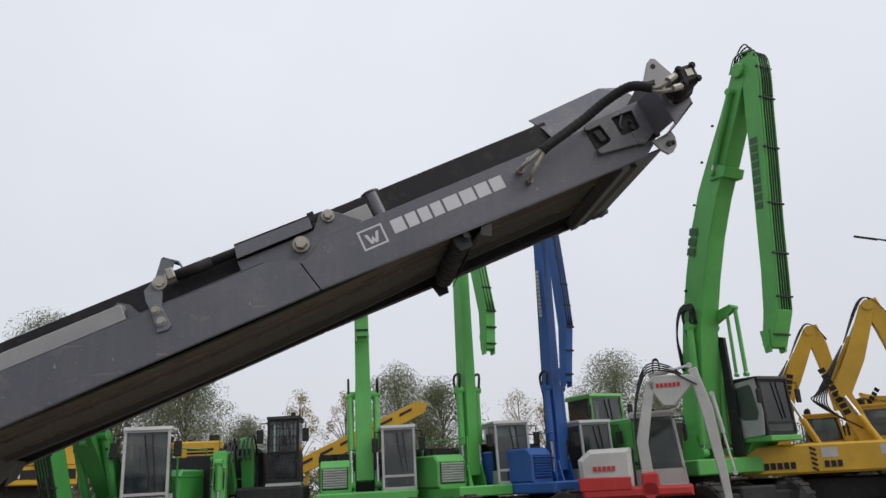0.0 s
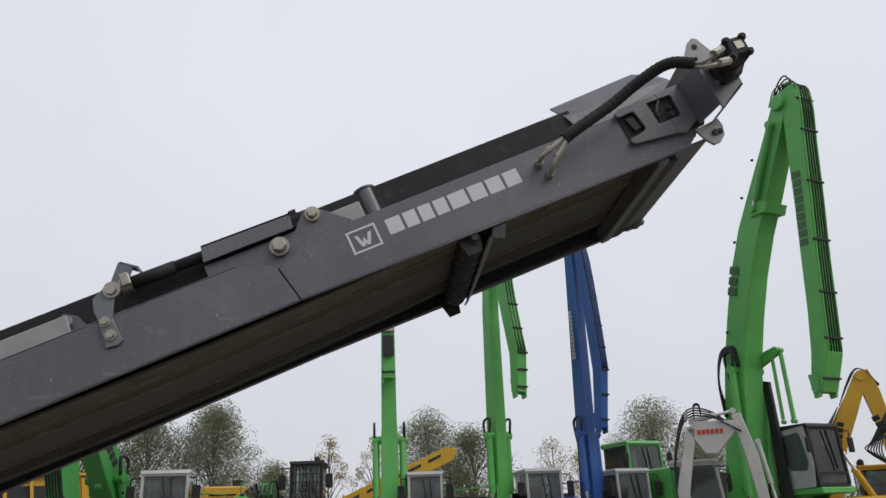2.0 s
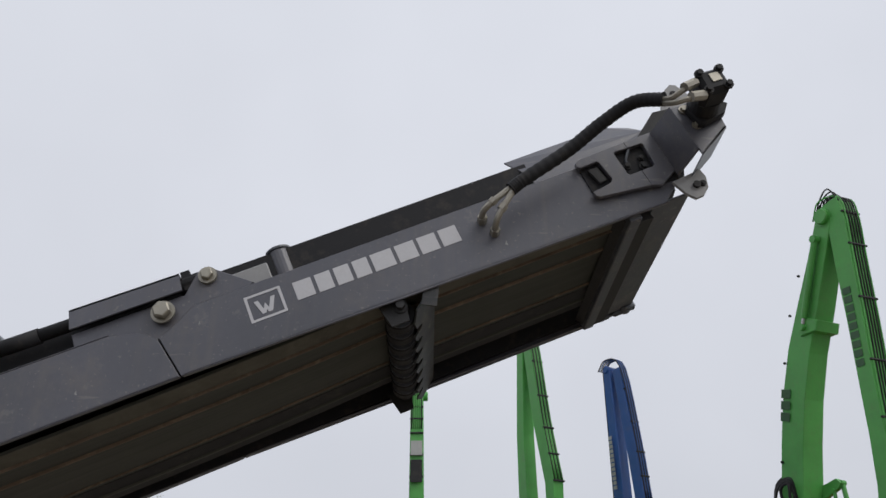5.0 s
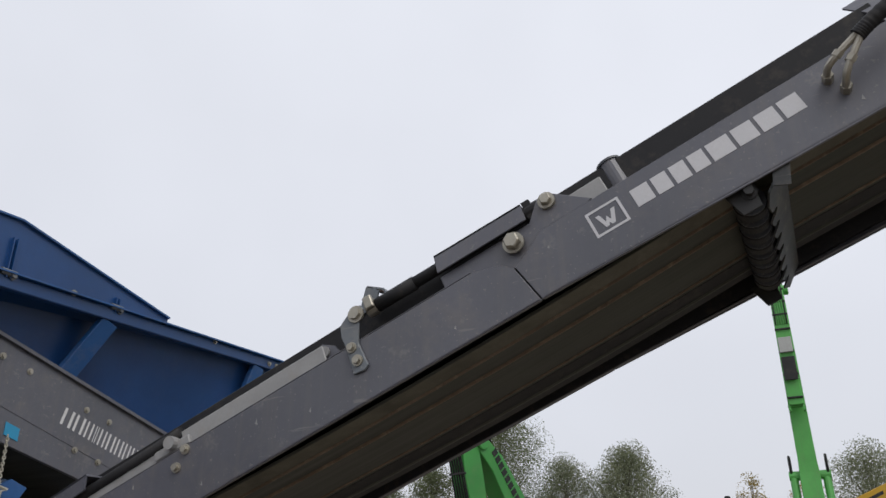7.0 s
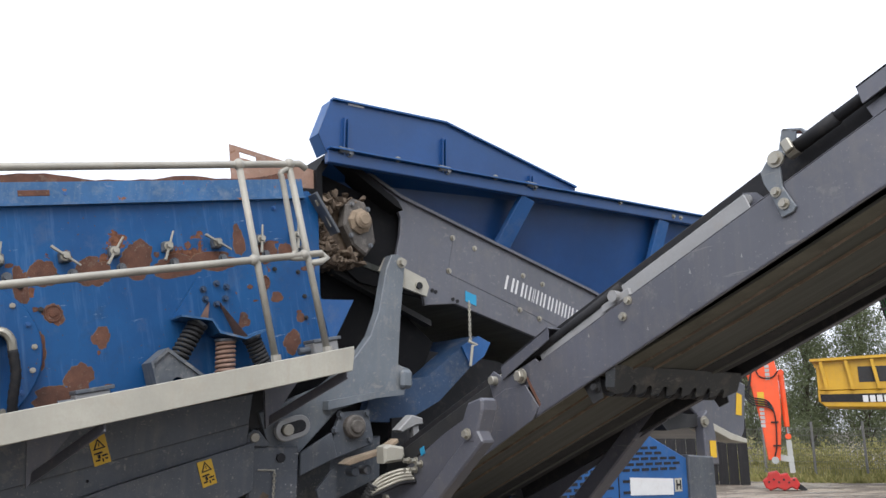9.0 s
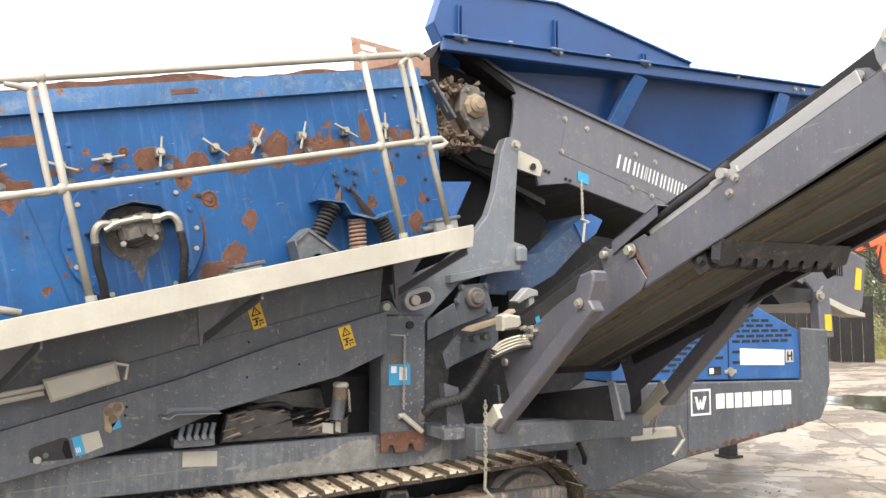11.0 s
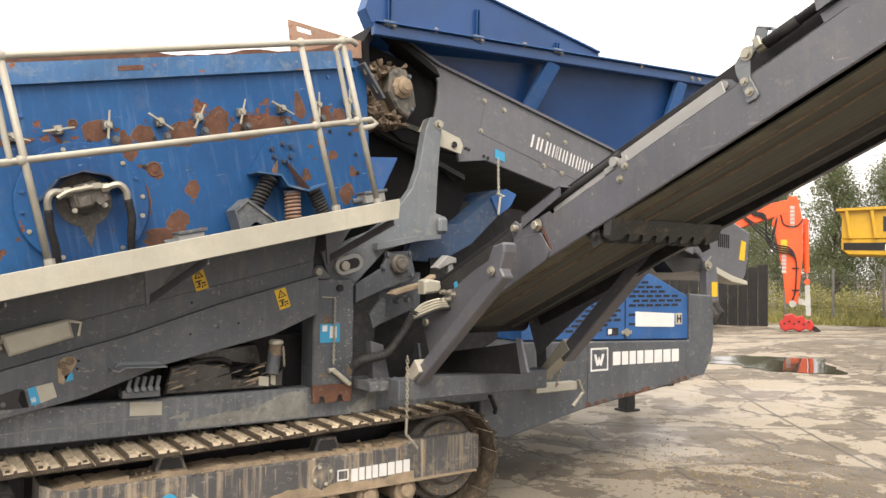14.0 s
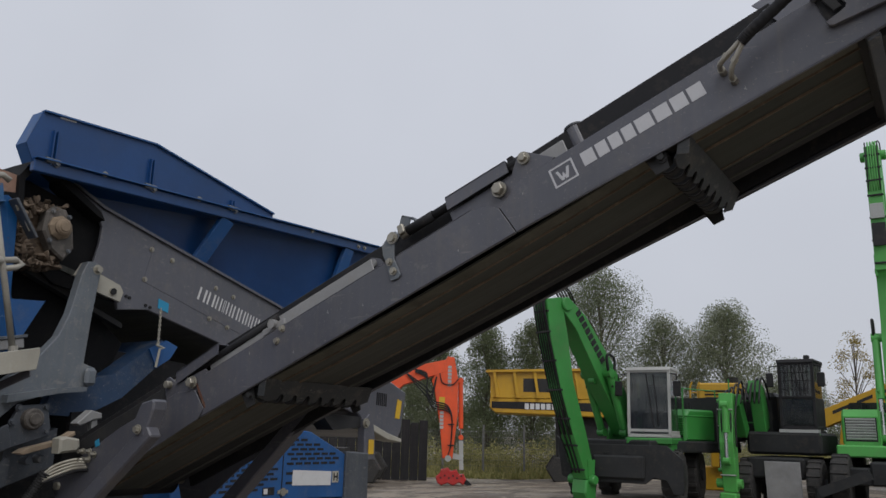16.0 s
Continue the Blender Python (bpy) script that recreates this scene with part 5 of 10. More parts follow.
    for _ in range(46):
        y, z, r = 3.445 - 0.13 * chips.random() ** 2, chips.uniform(1.02, 1.68), chips.uniform(0.0025, 0.006)
        bm = B()
        prism(bm, [(y - r, z - r * 0.6), (y + r * 0.8, z - r), (y + r, z + r * 0.7), (y - r * 0.5, z + r)], "x", -2.901, -2.8988)
        part("paint_chip", bm, M_GREY_LIGHT, post)
    bm = B()
    chain(bm, (-2.88, 3.30, 1.57), (-2.87, 3.29, 1.13), 0.022, 0.0035)
    beam(bm, (-2.88, 3.20, 1.575), (-2.88, 3.30, 1.57), 0.01, 0.01)
    part("post_chain", bm, M_ZINC, post, "thin steel chain")
    bm = B()
    tube(bm, [(-2.87, 3.255, 1.085), (-2.87, 3.285, 1.09), (-2.86, 3.41, 0.985)], 0.017, 10, False)
    part("hanging_pin", bm, M_CREAM, post)
    bm = B()
    span(bm, (-2.899, 3.20, 1.27), (-2.893, 3.345, 1.395))
    part("label", bm, M_CYAN, post, "sky-blue notice label")
    bm = B()
    span(bm, (-2.893, 3.215, 1.345), (-2.891, 3.25, 1.385))
    span(bm, (-2.893, 3.27, 1.30), (-2.891, 3.32, 1.38))
    part("label_print", bm, M_WHITE, post)
    # hinge lug with the long slot
    def stadium(r, half, cy, cz, tilt, n=9):
        pts = []
        for side, base in ((1, -math.pi / 2), (-1, math.pi / 2)):
            for q in range(n):
                ang = base + math.pi * q / (n - 1)
                y, z = side * half + r * math.cos(ang), r * math.sin(ang)
                pts.append((cy + y * math.cos(tilt) - z * math.sin(tilt), cz + y * math.sin(tilt) + z * math.cos(tilt)))
        return pts

    bm = B()
    prism(bm, stadium(0.062, 0.045, 3.397, 1.797, 0.28), "x", -2.90, -2.866, 0.004)
    lug = part("slotted_lug", bm, M_GREY_LIGHT, c, "pale rounded lug with a long slot")
    bm = B()
    prism(bm, stadium(0.034, 0.045, 3.397, 1.797, 0.28), "x", -2.867, -2.8645)
    part("slot_recess", bm, M_BLACK, lug)
    bm = B()
    cyl(bm, (-2.90, 3.360, 1.786), (-2.845, 3.360, 1.786), 0.033, n=20, bev=0.004)
    part("hinge_pin", bm, M_ZINC, lug)
    bm = B()
    prism(bm, [(3.13, 1.70), (3.135, 1.765), (3.165, 1.79), (3.20, 1.785), (3.27, 1.71), (3.26, 1.695)], "x", -2.94, -2.885, 0.006)
    ear = part("hinge_ear", bm, M_GREY_DIRTY, c)
    bm = B()
    cyl(bm, (-2.93, 3.175, 1.745), (-2.87, 3.175, 1.745), 0.026, n=18, bev=0.004)
    part("hinge_pin", bm, M_ZINC, ear)
    # curved arm to the feeder
    bm = B()
    prism(bm, [(3.30, 1.67), (3.48, 1.66), (3.72, 1.90), (3.95, 1.98), (4.15, 2.0), (4.24, 2.06), (4.24, 2.165), (4.15, 2.19), (4.165, 2.50), (4.19, 2.80), (4.20, 2.87), (4.14, 2.91), (4.09, 2.90), (4.05, 2.80), (4.00, 2.52), (3.94, 2.36), (3.80, 2.18), (3.62, 2.04), (3.40, 1.95), (3.22, 1.88)], "x", -3.03, -2.95, 0.004)
    arm = part("swing_arm", bm, M_ARM, c, "curved grey swing arm")
    bm = B()
    span(bm, (-2.95, 4.15, 2.04), (-2.90, 4.235, 2.16), 0.02)
    prism(bm, [(3.62, 1.90), (3.95, 1.975), (4.15, 2.0), (4.15, 2.03), (3.95, 2.01), (3.62, 1.95)], "x", -2.95, -2.88, 0.0)
    part("arm_flange", bm, M_ARM, arm)
    bm = B()
    prism(bm, [(4.03, 2.80), (4.05, 2.80), (4.10, 2.90), (4.19, 2.91), (4.20, 2.86), (4.42, 2.79), (4.45, 2.74), (4.43, 2.67), (4.20, 2.72), (4.20, 2.80)], "x", -3.06, -3.035, 0.0)
    cyl(bm, (-3.06, 4.36, 2.74), (-3.02, 4.36, 2.74), 0.026, n=16)
    link = part("link_plate", bm, M_CREAM, arm, "pale link plate with dark holes")
    bm = B()
    cyl(bm, (-3.03, 4.36, 2.735), (-3.017, 4.36, 2.735), 0.024, n=16)
    part("link_hole", bm, M_BLACK, link)
    bm = B()
    bolt(bm, (-2.95, 4.165, 2.855), (1, 0, 0), 0.024, 0.03)
    part("arm_pin", bm, M_ZINC, arm)
    # bearing, hoses and clay under the arm
    bm = B()
    prism(bm, [(3.66, 1.61), (3.69, 1.79), (3.73, 1.89), (3.915, 1.905), (3.957, 1.745), (3.945, 1.70)], "x", -2.96, -2.92, 0.006)
    brg = part("conveyor_bearing", bm, M_GREY_DIRTY, c)
    bm = B()
    cyl(bm, (-2.93, 3.809, 1.806), (-2.87, 3.809, 1.806), 0.068, n=20, bev=0.010)
    cyl(bm, (-2.88, 3.809, 1.806), (-2.855, 3.809, 1.806), 0.040, n=16, bev=0.006)
    part("bearing_hub", bm, M_MUD_DARK, brg, "mud-caked bearing hub")
    for y, z in ((3.72, 1.875), (3.90, 1.885), (3.69, 1.784), (3.92, 1.73)):
        bm = B()
        bolt(bm, (-2.92, y, z), (1, 0, 0), 0.015, 0.018)
        part("bearing_bolt", bm, M_GREY_DIRTY, brg)
    bm = B()
    prism(bm, [(3.644, 1.60), (3.69, 1.627), (3.90, 1.677), (4.0, 1.735), (4.01, 1.715), (3.91, 1.650), (3.68, 1.590)], "x", -2.80, -2.72, 0.004)
    part("clay_shelf", bm, M_MUD, c, "clay-smeared shelf bracket")
    bm = B()
    prism(bm, [(3.825, 1.60), (3.82, 1.69), (3.86, 1.705), (3.955, 1.69), (3.965, 1.64), (3.945, 1.612)], "x", -2.68, -2.58, 0.014)
    part("junction_box", bm, M_CREAM, c)
    bm = B()
    prism(bm, [(4.03, 1.785), (4.13, 1.874), (4.208, 1.856), (4.214, 1.822), (4.155, 1.812), (4.06, 1.770)], "x", -2.84, -2.76, 0.006)
    beam(bm, (-2.80, 4.165, 1.83), (-2.80, 4.185, 1.68), 0.045, 0.045)
    part("belt_tensioner", bm, M_GREY_LIGHT, c)
    for y, z in ((3.755, 1.552), (3.838, 1.56)):
        bm = B()
        cyl(bm, (-2.86, y, z), (-2.78, y, z), 0.026, n=14, bev=0.004)
        part("clamp_roller", bm, M_GREY_DIRTY, c)
    for k in range(5):
        bm = B()
        tube(bm, [(-2.50 + 0.012 * k, 3.948, 1.565 - 0.014 * k), (-2.54, 3.90, 1.565 - 0.018 * k), (-2.60, 3.82, 1.530 - 0.02 * k), (-2.63, 3.765, 1.475 - 0.012 * k)], 0.010, 8)
        part("feed_hose", bm, M_ZINC if k < 4 else M_BLACK, c, smooth=True)
    bm = B()
    spine = smooth_path([(-2.63, 3.785, 1.49), (-2.68, 3.75, 1.38), (-2.70, 3.69, 1.287), (-2.71, 3.60, 1.195), (-2.74, 3.44, 1.16), (-2.80, 3.40, 1.10)], 24)
    tube(bm, spine, lambda t: 0.030 + 0.006 * math.sin(t * 230), 10, False)
    part("wrapped_hose", bm, M_DARK, c, "spiral-wrapped black hose bundle", smooth=True)
    for k, (u, v) in enumerate(((-2.706, 0.066), (-2.640, 0.040), (-2.600, 0.006), (-2.726, 0.017), (-2.660, -0.004))):
        bm = B()
        bolt(bm, (u, -0.008, v), (0, -1, 0), 0.013, 0.03)
        part("hose_coupling", bm, M_ZINC, c, m=CM)
    bm = B()
    span(bm, (-2.585, -0.004, 0.045), (-2.545, -0.001, 0.085))
    part("label", bm, M_CYAN, c, m=CM)
    # Added black box: closes the view between the tracks as a carbody.
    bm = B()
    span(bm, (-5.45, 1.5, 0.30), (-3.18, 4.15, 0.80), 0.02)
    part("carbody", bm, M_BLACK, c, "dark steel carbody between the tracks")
    # black boxes added to fill the machine's middle and stand in for its shade
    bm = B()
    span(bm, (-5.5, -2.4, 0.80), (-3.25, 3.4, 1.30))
    part("dark_core_fill", bm, M_BLACK, c)
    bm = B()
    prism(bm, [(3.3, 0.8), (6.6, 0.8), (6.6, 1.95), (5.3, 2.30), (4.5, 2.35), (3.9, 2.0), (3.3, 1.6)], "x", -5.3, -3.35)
    part("dark_chute_fill", bm, M_BLACK, c)
    # Added filler plate, blackened to stand in for the shade behind the drum.
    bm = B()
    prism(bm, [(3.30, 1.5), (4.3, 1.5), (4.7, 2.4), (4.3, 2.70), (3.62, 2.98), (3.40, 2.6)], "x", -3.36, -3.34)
    part("dark_back_fill", bm, M_SHADE_GREASE, c)
    # transverse lower beams seen below the arm
    bm = B()
    prism(bm, [(3.45, 1.62), (3.70, 1.62), (3.62, 1.00), (3.45, 1.00)], "x", -3.05, -2.98, 0.0)
    part("bearing_console", bm, M_GUARD, c)
    bm = B()
    prism(bm, [(3.465, 1.66), (3.66, 1.77), (3.70, 1.63), (3.465, 1.535)], "x", -2.93, -2.90, 0.003)
    part("console_plate", bm, M_GREY_DIRTY, c)
    bm = B()
    prism(bm, [(3.45, 1.55), (4.10, 1.75), (4.10, 1.50), (3.45, 1.25)], "x", -3.15, -3.08, 0.0)
    part("inner_brace", bm, M_GREY_DIRTY, c)
    bm = B()
    prism(bm, [(3.54, 1.46), (3.64, 1.57), (3.67, 1.56), (3.66, 1.41), (3.57, 1.36)], "x", -2.86, -2.84, 0.0)
    part("inner_guard", bm, M_GREY_DIRTY, c)
    bm = B()
    span(bm, (-3.05, 3.46, 0.955), (-2.66, 3.60, 1.02), 0.004)
    for k in range(5):
        cyl(bm, (-2.72, 3.48 + k * 0.05, 1.02), (-2.72, 3.48 + k * 0.05, 1.035), 0.012, n=8)
    part("chassis_step", bm, M_CHASSIS, c)
    # blue chute below the feeder
    bm = B()
    prism(bm, [(4.05, 2.02), (4.55, 2.10), (4.95, 2.42), (4.98, 2.32), (4.60, 1.98), (4.30, 1.83), (4.0, 1.84)], "x", -3.20, -3.12, 0.0)
    prism(bm, [(4.05, 2.02), (4.55, 2.10), (4.95, 2.42), (4.90, 2.44), (4.50, 2.14), (4.05, 2.05)], "x", -4.8, -3.12, 0.0)
    part("feed_chute", bm, M_BLUE_DUSTY, c, "scraped blue chute")
    bm = B()
    prism(bm, [(4.78, 2.36), (4.93, 2.44), (5.04, 2.40), (4.98, 2.30), (4.86, 2.22)], "x", -3.12, -3.10, 0.0)
    part("chute_lip", bm, M_BLUE_LIGHT, c)
    bm = B()
    prism(bm, [(4.20, 1.86), (4.40, 1.88), (4.45, 1.62), (4.20, 1.60)], "x", -3.14, -3.10, 0.0)
    part("rubber_curtain", bm, M_BLACK, c)
    # labels and small fittings on the girders
    for y0, z0, y1, z1, mt, nm in ((2.014, 0.874, 2.197, 0.955, M_CREAM, "blank_label"), (2.812, 0.995, 2.878, 1.055, M_CREAM, "small_label"), (2.893, 0.998, 2.925, 1.06, M_CREAM, "small_label")):
        bm = B()
        x = -2.947 if nm == "blank_label" else -2.976
        prism(bm, [(y0, z0 + 0.01), (y1, z0), (y1, z1), (y0, z1 + 0.01)], "x", x - 0.003, x)
        part(nm, bm, mt, c)
    bm = B()
    prism(bm, [(1.463, 1.097), (1.502, 1.106), (1.528, 1.014), (1.484, 1.005)], "x", -2.840, -2.834)
    label = part("label", bm, M_CYAN, c)
    bm = B()
    for k in range(3):
        beam(bm, (-2.834, 1.482 + k * 0.008, 1.045 + k * 0.002), (-2.834, 1.490 + k * 0.008, 1.02 + k * 0.002), 0.002, 0.004, bev=0.0)
    part("label_print", bm, M_WHITE, label)
    bm = B()
    prism(bm, [(1.503, 1.106), (1.584, 1.123), (1.608, 1.043), (1.529, 1.014)], "x", -2.840, -2.834)
    part("small_label", bm, M_CREAM, c)
    bm = B()
    prism(bm, [(1.641, 1.152), (1.680, 1.173), (1.690, 1.134), (1.650, 1.119)], "x", -2.840, -2.834)
    part("label", bm, M_CYAN, c)
    for y, z, face in ((2.315, 1.745, -2.846), (2.846, 1.626, -2.837)):
        right, down = Vector((0.073, 0.024)), Vector((0.043, -0.130))

        def spot(a, b):
            return (y + right.x * a + down.x * b, z + right.y * a + down.y * b)

        bm = B()
        prism(bm, [spot(0, 0), spot(1, 0), spot(1, 1), spot(0, 1)], "x", face - 0.002, face + 0.003)
        lab = part("warning_label", bm, M_YELLOW_LABEL, c, "yellow warning label with a triangle")
        bm = B()
        prism(bm, [spot(0.12, 0.46), spot(0.88, 0.46), spot(0.5, 0.08)], "x", face + 0.003, face + 0.0045)
        tri = part("label_print", bm, M_BLACK, lab)
        bm = B()
        prism(bm, [spot(0.27, 0.41), spot(0.73, 0.41), spot(0.5, 0.17)], "x", face + 0.0045, face + 0.006)
        part("label_field", bm, M_YELLOW_LABEL, tri)
        for a0, b0, a1, b1 in ((0.47, 0.24, 0.53, 0.37), (0.12, 0.56, 0.62, 0.62), (0.30, 0.64, 0.45, 0.78), (0.12, 0.80, 0.40, 0.86), (0.55, 0.68, 0.88, 0.74), (0.52, 0.80, 0.60, 0.92), (0.70, 0.80, 0.86, 0.86)):
            bm = B()
            prism(bm, [spot(a0, b0), spot(a1, b0), spot(a1, b1), spot(a0, b1)], "x", face + 0.003, face + 0.0066)
            part("label_print", bm, M_BLACK, lab)
    bm = B()
    prism(bm, [(1.32, 1.395), (1.64, 1.475), (1.665, 1.375), (1.36, 1.285)], "x", -2.80, -2.70, 0.012)
    tbx = part("tool_tube", bm, M_CREAM, c, "dirty cream tool box on the girder")
    bm = B()
    tube(bm, [(-2.74, 1.64, 1.46), (-2.74, 1.70, 1.45), (-2.74, 1.69, 1.38)], 0.012, 6, False)
    part("box_clasp", bm, M_ZINC, tbx)
    for dz in (0.0, -0.03):
        bm = B()
        tube(bm, [(-2.76, 1.33, 1.36 + dz), (-2.76, 1.0, 1.30 + dz), (-2.76, -0.5, 0.98 + dz), (-2.76, -2.0, 0.66 + dz)], 0.014, 6, False)
        part("pipe", bm, M_CREAM, c)
    bm = B()
    prism(bm, [(1.283, 0.99), (1.275, 1.04), (1.283, 1.056), (1.30, 1.064), (1.415, 1.098), (1.437, 1.098), (1.450, 1.088), (1.474, 0.995)], "x", -2.846, -2.837, 0.0)
    well = part("girder_cutout", bm, M_DARK, c, "dark cut-out in the girder")
    bm = B()
    prism(bm, [(1.430, 1.085), (1.446, 1.085), (1.470, 1.0), (1.442, 0.997), (1.420, 1.04)], "x", -2.838, -2.8355, 0.0)
    part("cutout_edge", bm, M_SHADE_GREASE, well)
    bm = B()
    bolt(bm, (-2.837, 1.315, 1.0), (1, 0, 0), 0.012, 0.01)
    part("cutout_bolt", bm, M_CREAM, well)
    # rusty boss with two holes and caked dust round it
    bm = B()
    prism(bm, [(1.602, 1.225), (1.636, 1.259), (1.692, 1.258), (1.704, 1.225), (1.672, 1.165), (1.640, 1.105), (1.612, 1.12)], "x", -2.842, -2.834, 0.004)
    boss = part("mounting_boss", bm, M_MUD, c, "dusty boss with two rusty bolts")
    for y, z in ((1.628, 1.214), (1.668, 1.234), (1.648, 1.176)):
        bm = B()
        cyl(bm, (-2.836, y, z), (-2.829, y, z), 0.021, n=14, bev=0.003)
        part("boss_bolt", bm, M_CLAY_DARK, boss)
    for y, z in ((1.712, 1.232), (1.706, 1.19), (2.62, 1.42), (2.33, 1.55), (2.325, 1.36)):
        bm = B()
        cyl(bm, (-2.842, y, z), (-2.8385, y, z), 0.007, n=10)
        part("drilled_hole", bm, M_SHADE_GREASE, c)
    bm = B()
    prism(bm, [(1.865, 1.179), (1.902, 1.168), (1.938, 1.190), (2.164, 1.184), (2.164, 1.190), (1.936, 1.197), (1.902, 1.176), (1.872, 1.186)], "x", -2.84, -2.72, 0.0)
    prism(bm, [(1.902, 1.180), (1.916, 1.214), (2.14, 1.208), (2.166, 1.190), (1.94, 1.196)], "x", -2.84, -2.835, 0.0)
    part("bent_shield", bm, M_ARM, c)
    bm = B()
    span(bm, (-2.98, 1.955, 1.0), (-2.87, 2.165, 1.045))
    bank = part("valve_bank", bm, M_GREY_DIRTY, c, "greasy hydraulic valve bank")
    for k in range(5):
        bm = B()
        cyl(bm, (-2.88, 1.985 + k * 0.04, 1.045), (-2.90, 2.005 + k * 0.04, 1.115), 0.013, n=8)
        cyl(bm, (-2.88, 1.985 + k * 0.04, 1.045), (-2.845, 1.985 + k * 0.04, 1.052), 0.015, n=8)
        part("valve_spool", bm, M_CHASSIS, bank)
    bm = B()
    cyl(bm, (-2.95, 2.890, 1.08), (-2.95, 2.910, 1.25), 0.042, n=18)
    neck = part("filler_neck", bm, M_GREY_DIRTY, c)
    bm = B()
    cyl(bm, (-2.95, 2.912, 1.262), (-2.95, 2.914, 1.300), 0.047, n=20, bev=0.012)
    part("filler_cap", bm, M_CREAM, neck, "dull pale filler cap")
    bm = B()
    cyl(bm, (-2.95, 2.907, 1.20), (-2.95, 2.912, 1.262), 0.044, n=18)
    part("filler_collar", bm, M_CLAY_DARK, neck)
    bm = B()
    chain(bm, (-2.905, 2.945, 1.255), (-2.905, 2.955, 1.13), 0.02, 0.003)
    part("cap_chain", bm, M_ZINC, neck)
    bm = B()
    prism(bm, [(2.219, 0.985), (2.23, 1.06), (2.252, 1.150), (2.392, 1.180), (2.62, 1.135), (2.64, 1.06), (2.85, 1.055), (2.981, 1.099), (2.979, 0.985)], "x", -3.14, -2.98, 0.01)
    prism(bm, [(2.252, 1.150), (2.392, 1.180), (2.90, 1.11), (2.86, 1.26), (2.40, 1.22)], "x", -3.30, -3.14, 0.01)
    tank = part("oil_tank", bm, M_OIL, c, "oily mud-covered tank top")
    spill = random.Random(21)
    for k in range(30):
        y = spill.uniform(2.22, 2.85)
        z = 1.0 + spill.random() * 0.13
        ln = spill.uniform(0.03, 0.12)
        bm = B()
        prism(bm, [(y, z), (y + ln, z + ln * 0.22), (y + ln * 0.9, z + ln * 0.22 + spill.uniform(0.004, 0.012)), (y + ln * 0.2, z + spill.uniform(0.005, 0.014))], "x", -2.981, -2.978)
        part("dirt_smear", bm, (M_MUD, M_SHADE_GREASE, M_CLAY_DARK, M_MUD_DARK)[k % 4], tank)
    bm = B()
    tube(bm, [(-2.96, 2.36, 1.17), (-2.94, 2.45, 1.19), (-2.95, 2.55, 1.19), (-2.96, 2.62, 1.16)], 0.014, 8)
    part("tank_hose", bm, M_BLACK, c, smooth=True)
    for k, (y, z) in enumerate(((1.0, 1.02), (1.35, 1.02), (2.6, 1.55), (2.2, 1.62), (1.8, 1.46), (2.78, 1.44), (2.5, 1.40), (0.6, 1.32), (1.62, 1.46))):
        bm = B()
        bolt(bm, (-2.838 if k not in (2, 3, 4) else -2.888, y, z), (1, 0, 0), 0.009, 0.008)
        part("girder_bolt", bm, M_GREY_DIRTY, c)
    return c


chassis = build_chassis()


# ---- crawler tracks ----
def track_shoe_mesh(wd, seed):
    """One shoe: plate, two grousers, four bolts, caked lumps and the link halves below."""
    shoe = bpy.data.meshes.new("track_shoe")
    lump = random.Random(seed)
    bm = B()
    prism(bm, [(-0.070, -0.012), (0.070, -0.012), (0.070, 0.004), (0.064, 0.009), (-0.062, 0.009), (-0.070, 0.004)], "x", -wd / 2, wd / 2)
    before = len(bm.faces)
    prism(bm, [(-0.050, 0.008), (-0.054, 0.030), (-0.066, 0.033), (-0.074, 0.008)], "x", -wd / 2 - 0.012, wd / 2 + 0.012)
    for q in (-0.40, -0.15, 0.15, 0.40):
        if lump.random() < 0.75:
            box(bm, (q * wd + lump.uniform(-0.01, 0.01), lump.choice((-0.026, 0.040)), 0.012), (0.028, 0.020, 0.012))
    bm.faces.ensure_lookup_table()
    for f in bm.faces[before:]:
        f.material_index = 1
    prism(bm, [(0.016, 0.008), (0.012, 0.024), (0.002, 0.024), (-0.004, 0.008)], "x", -wd / 2, wd / 2)
    for q in range(9):
        ax, ay, sz = lump.uniform(-0.46, 0.46) * wd, lump.choice((-0.025, 0.045)), lump.uniform(0.014, 0.034)
        made = bmesh.ops.create_icosphere(bm, subdivisions=1, radius=sz, matrix=Matrix.Translation((ax, ay, 0.006)) @ Matrix.Diagonal((1.6, 0.7, 0.40, 1)))["verts"]
        for v in made:
            v.co.x += lump.uniform(-1, 1) * sz * 0.3
    span(bm, (-wd * 0.16, -0.085, -0.060), (-wd * 0.08, 0.085, -0.010))
    span(bm, (wd * 0.08, -0.085, -0.060), (wd * 0.16, 0.085, -0.010))
    bm.normal_update()
    for f in bm.faces:
        if abs(f.normal.x) > 0.9 or f.normal.z < -0.5:
            f.material_index = 1
    bm.to_mesh(shoe)
    bm.free()
    shoe.materials.append(M_TRACK)
    shoe.materials.append(M_GROUSER)
    return shoe


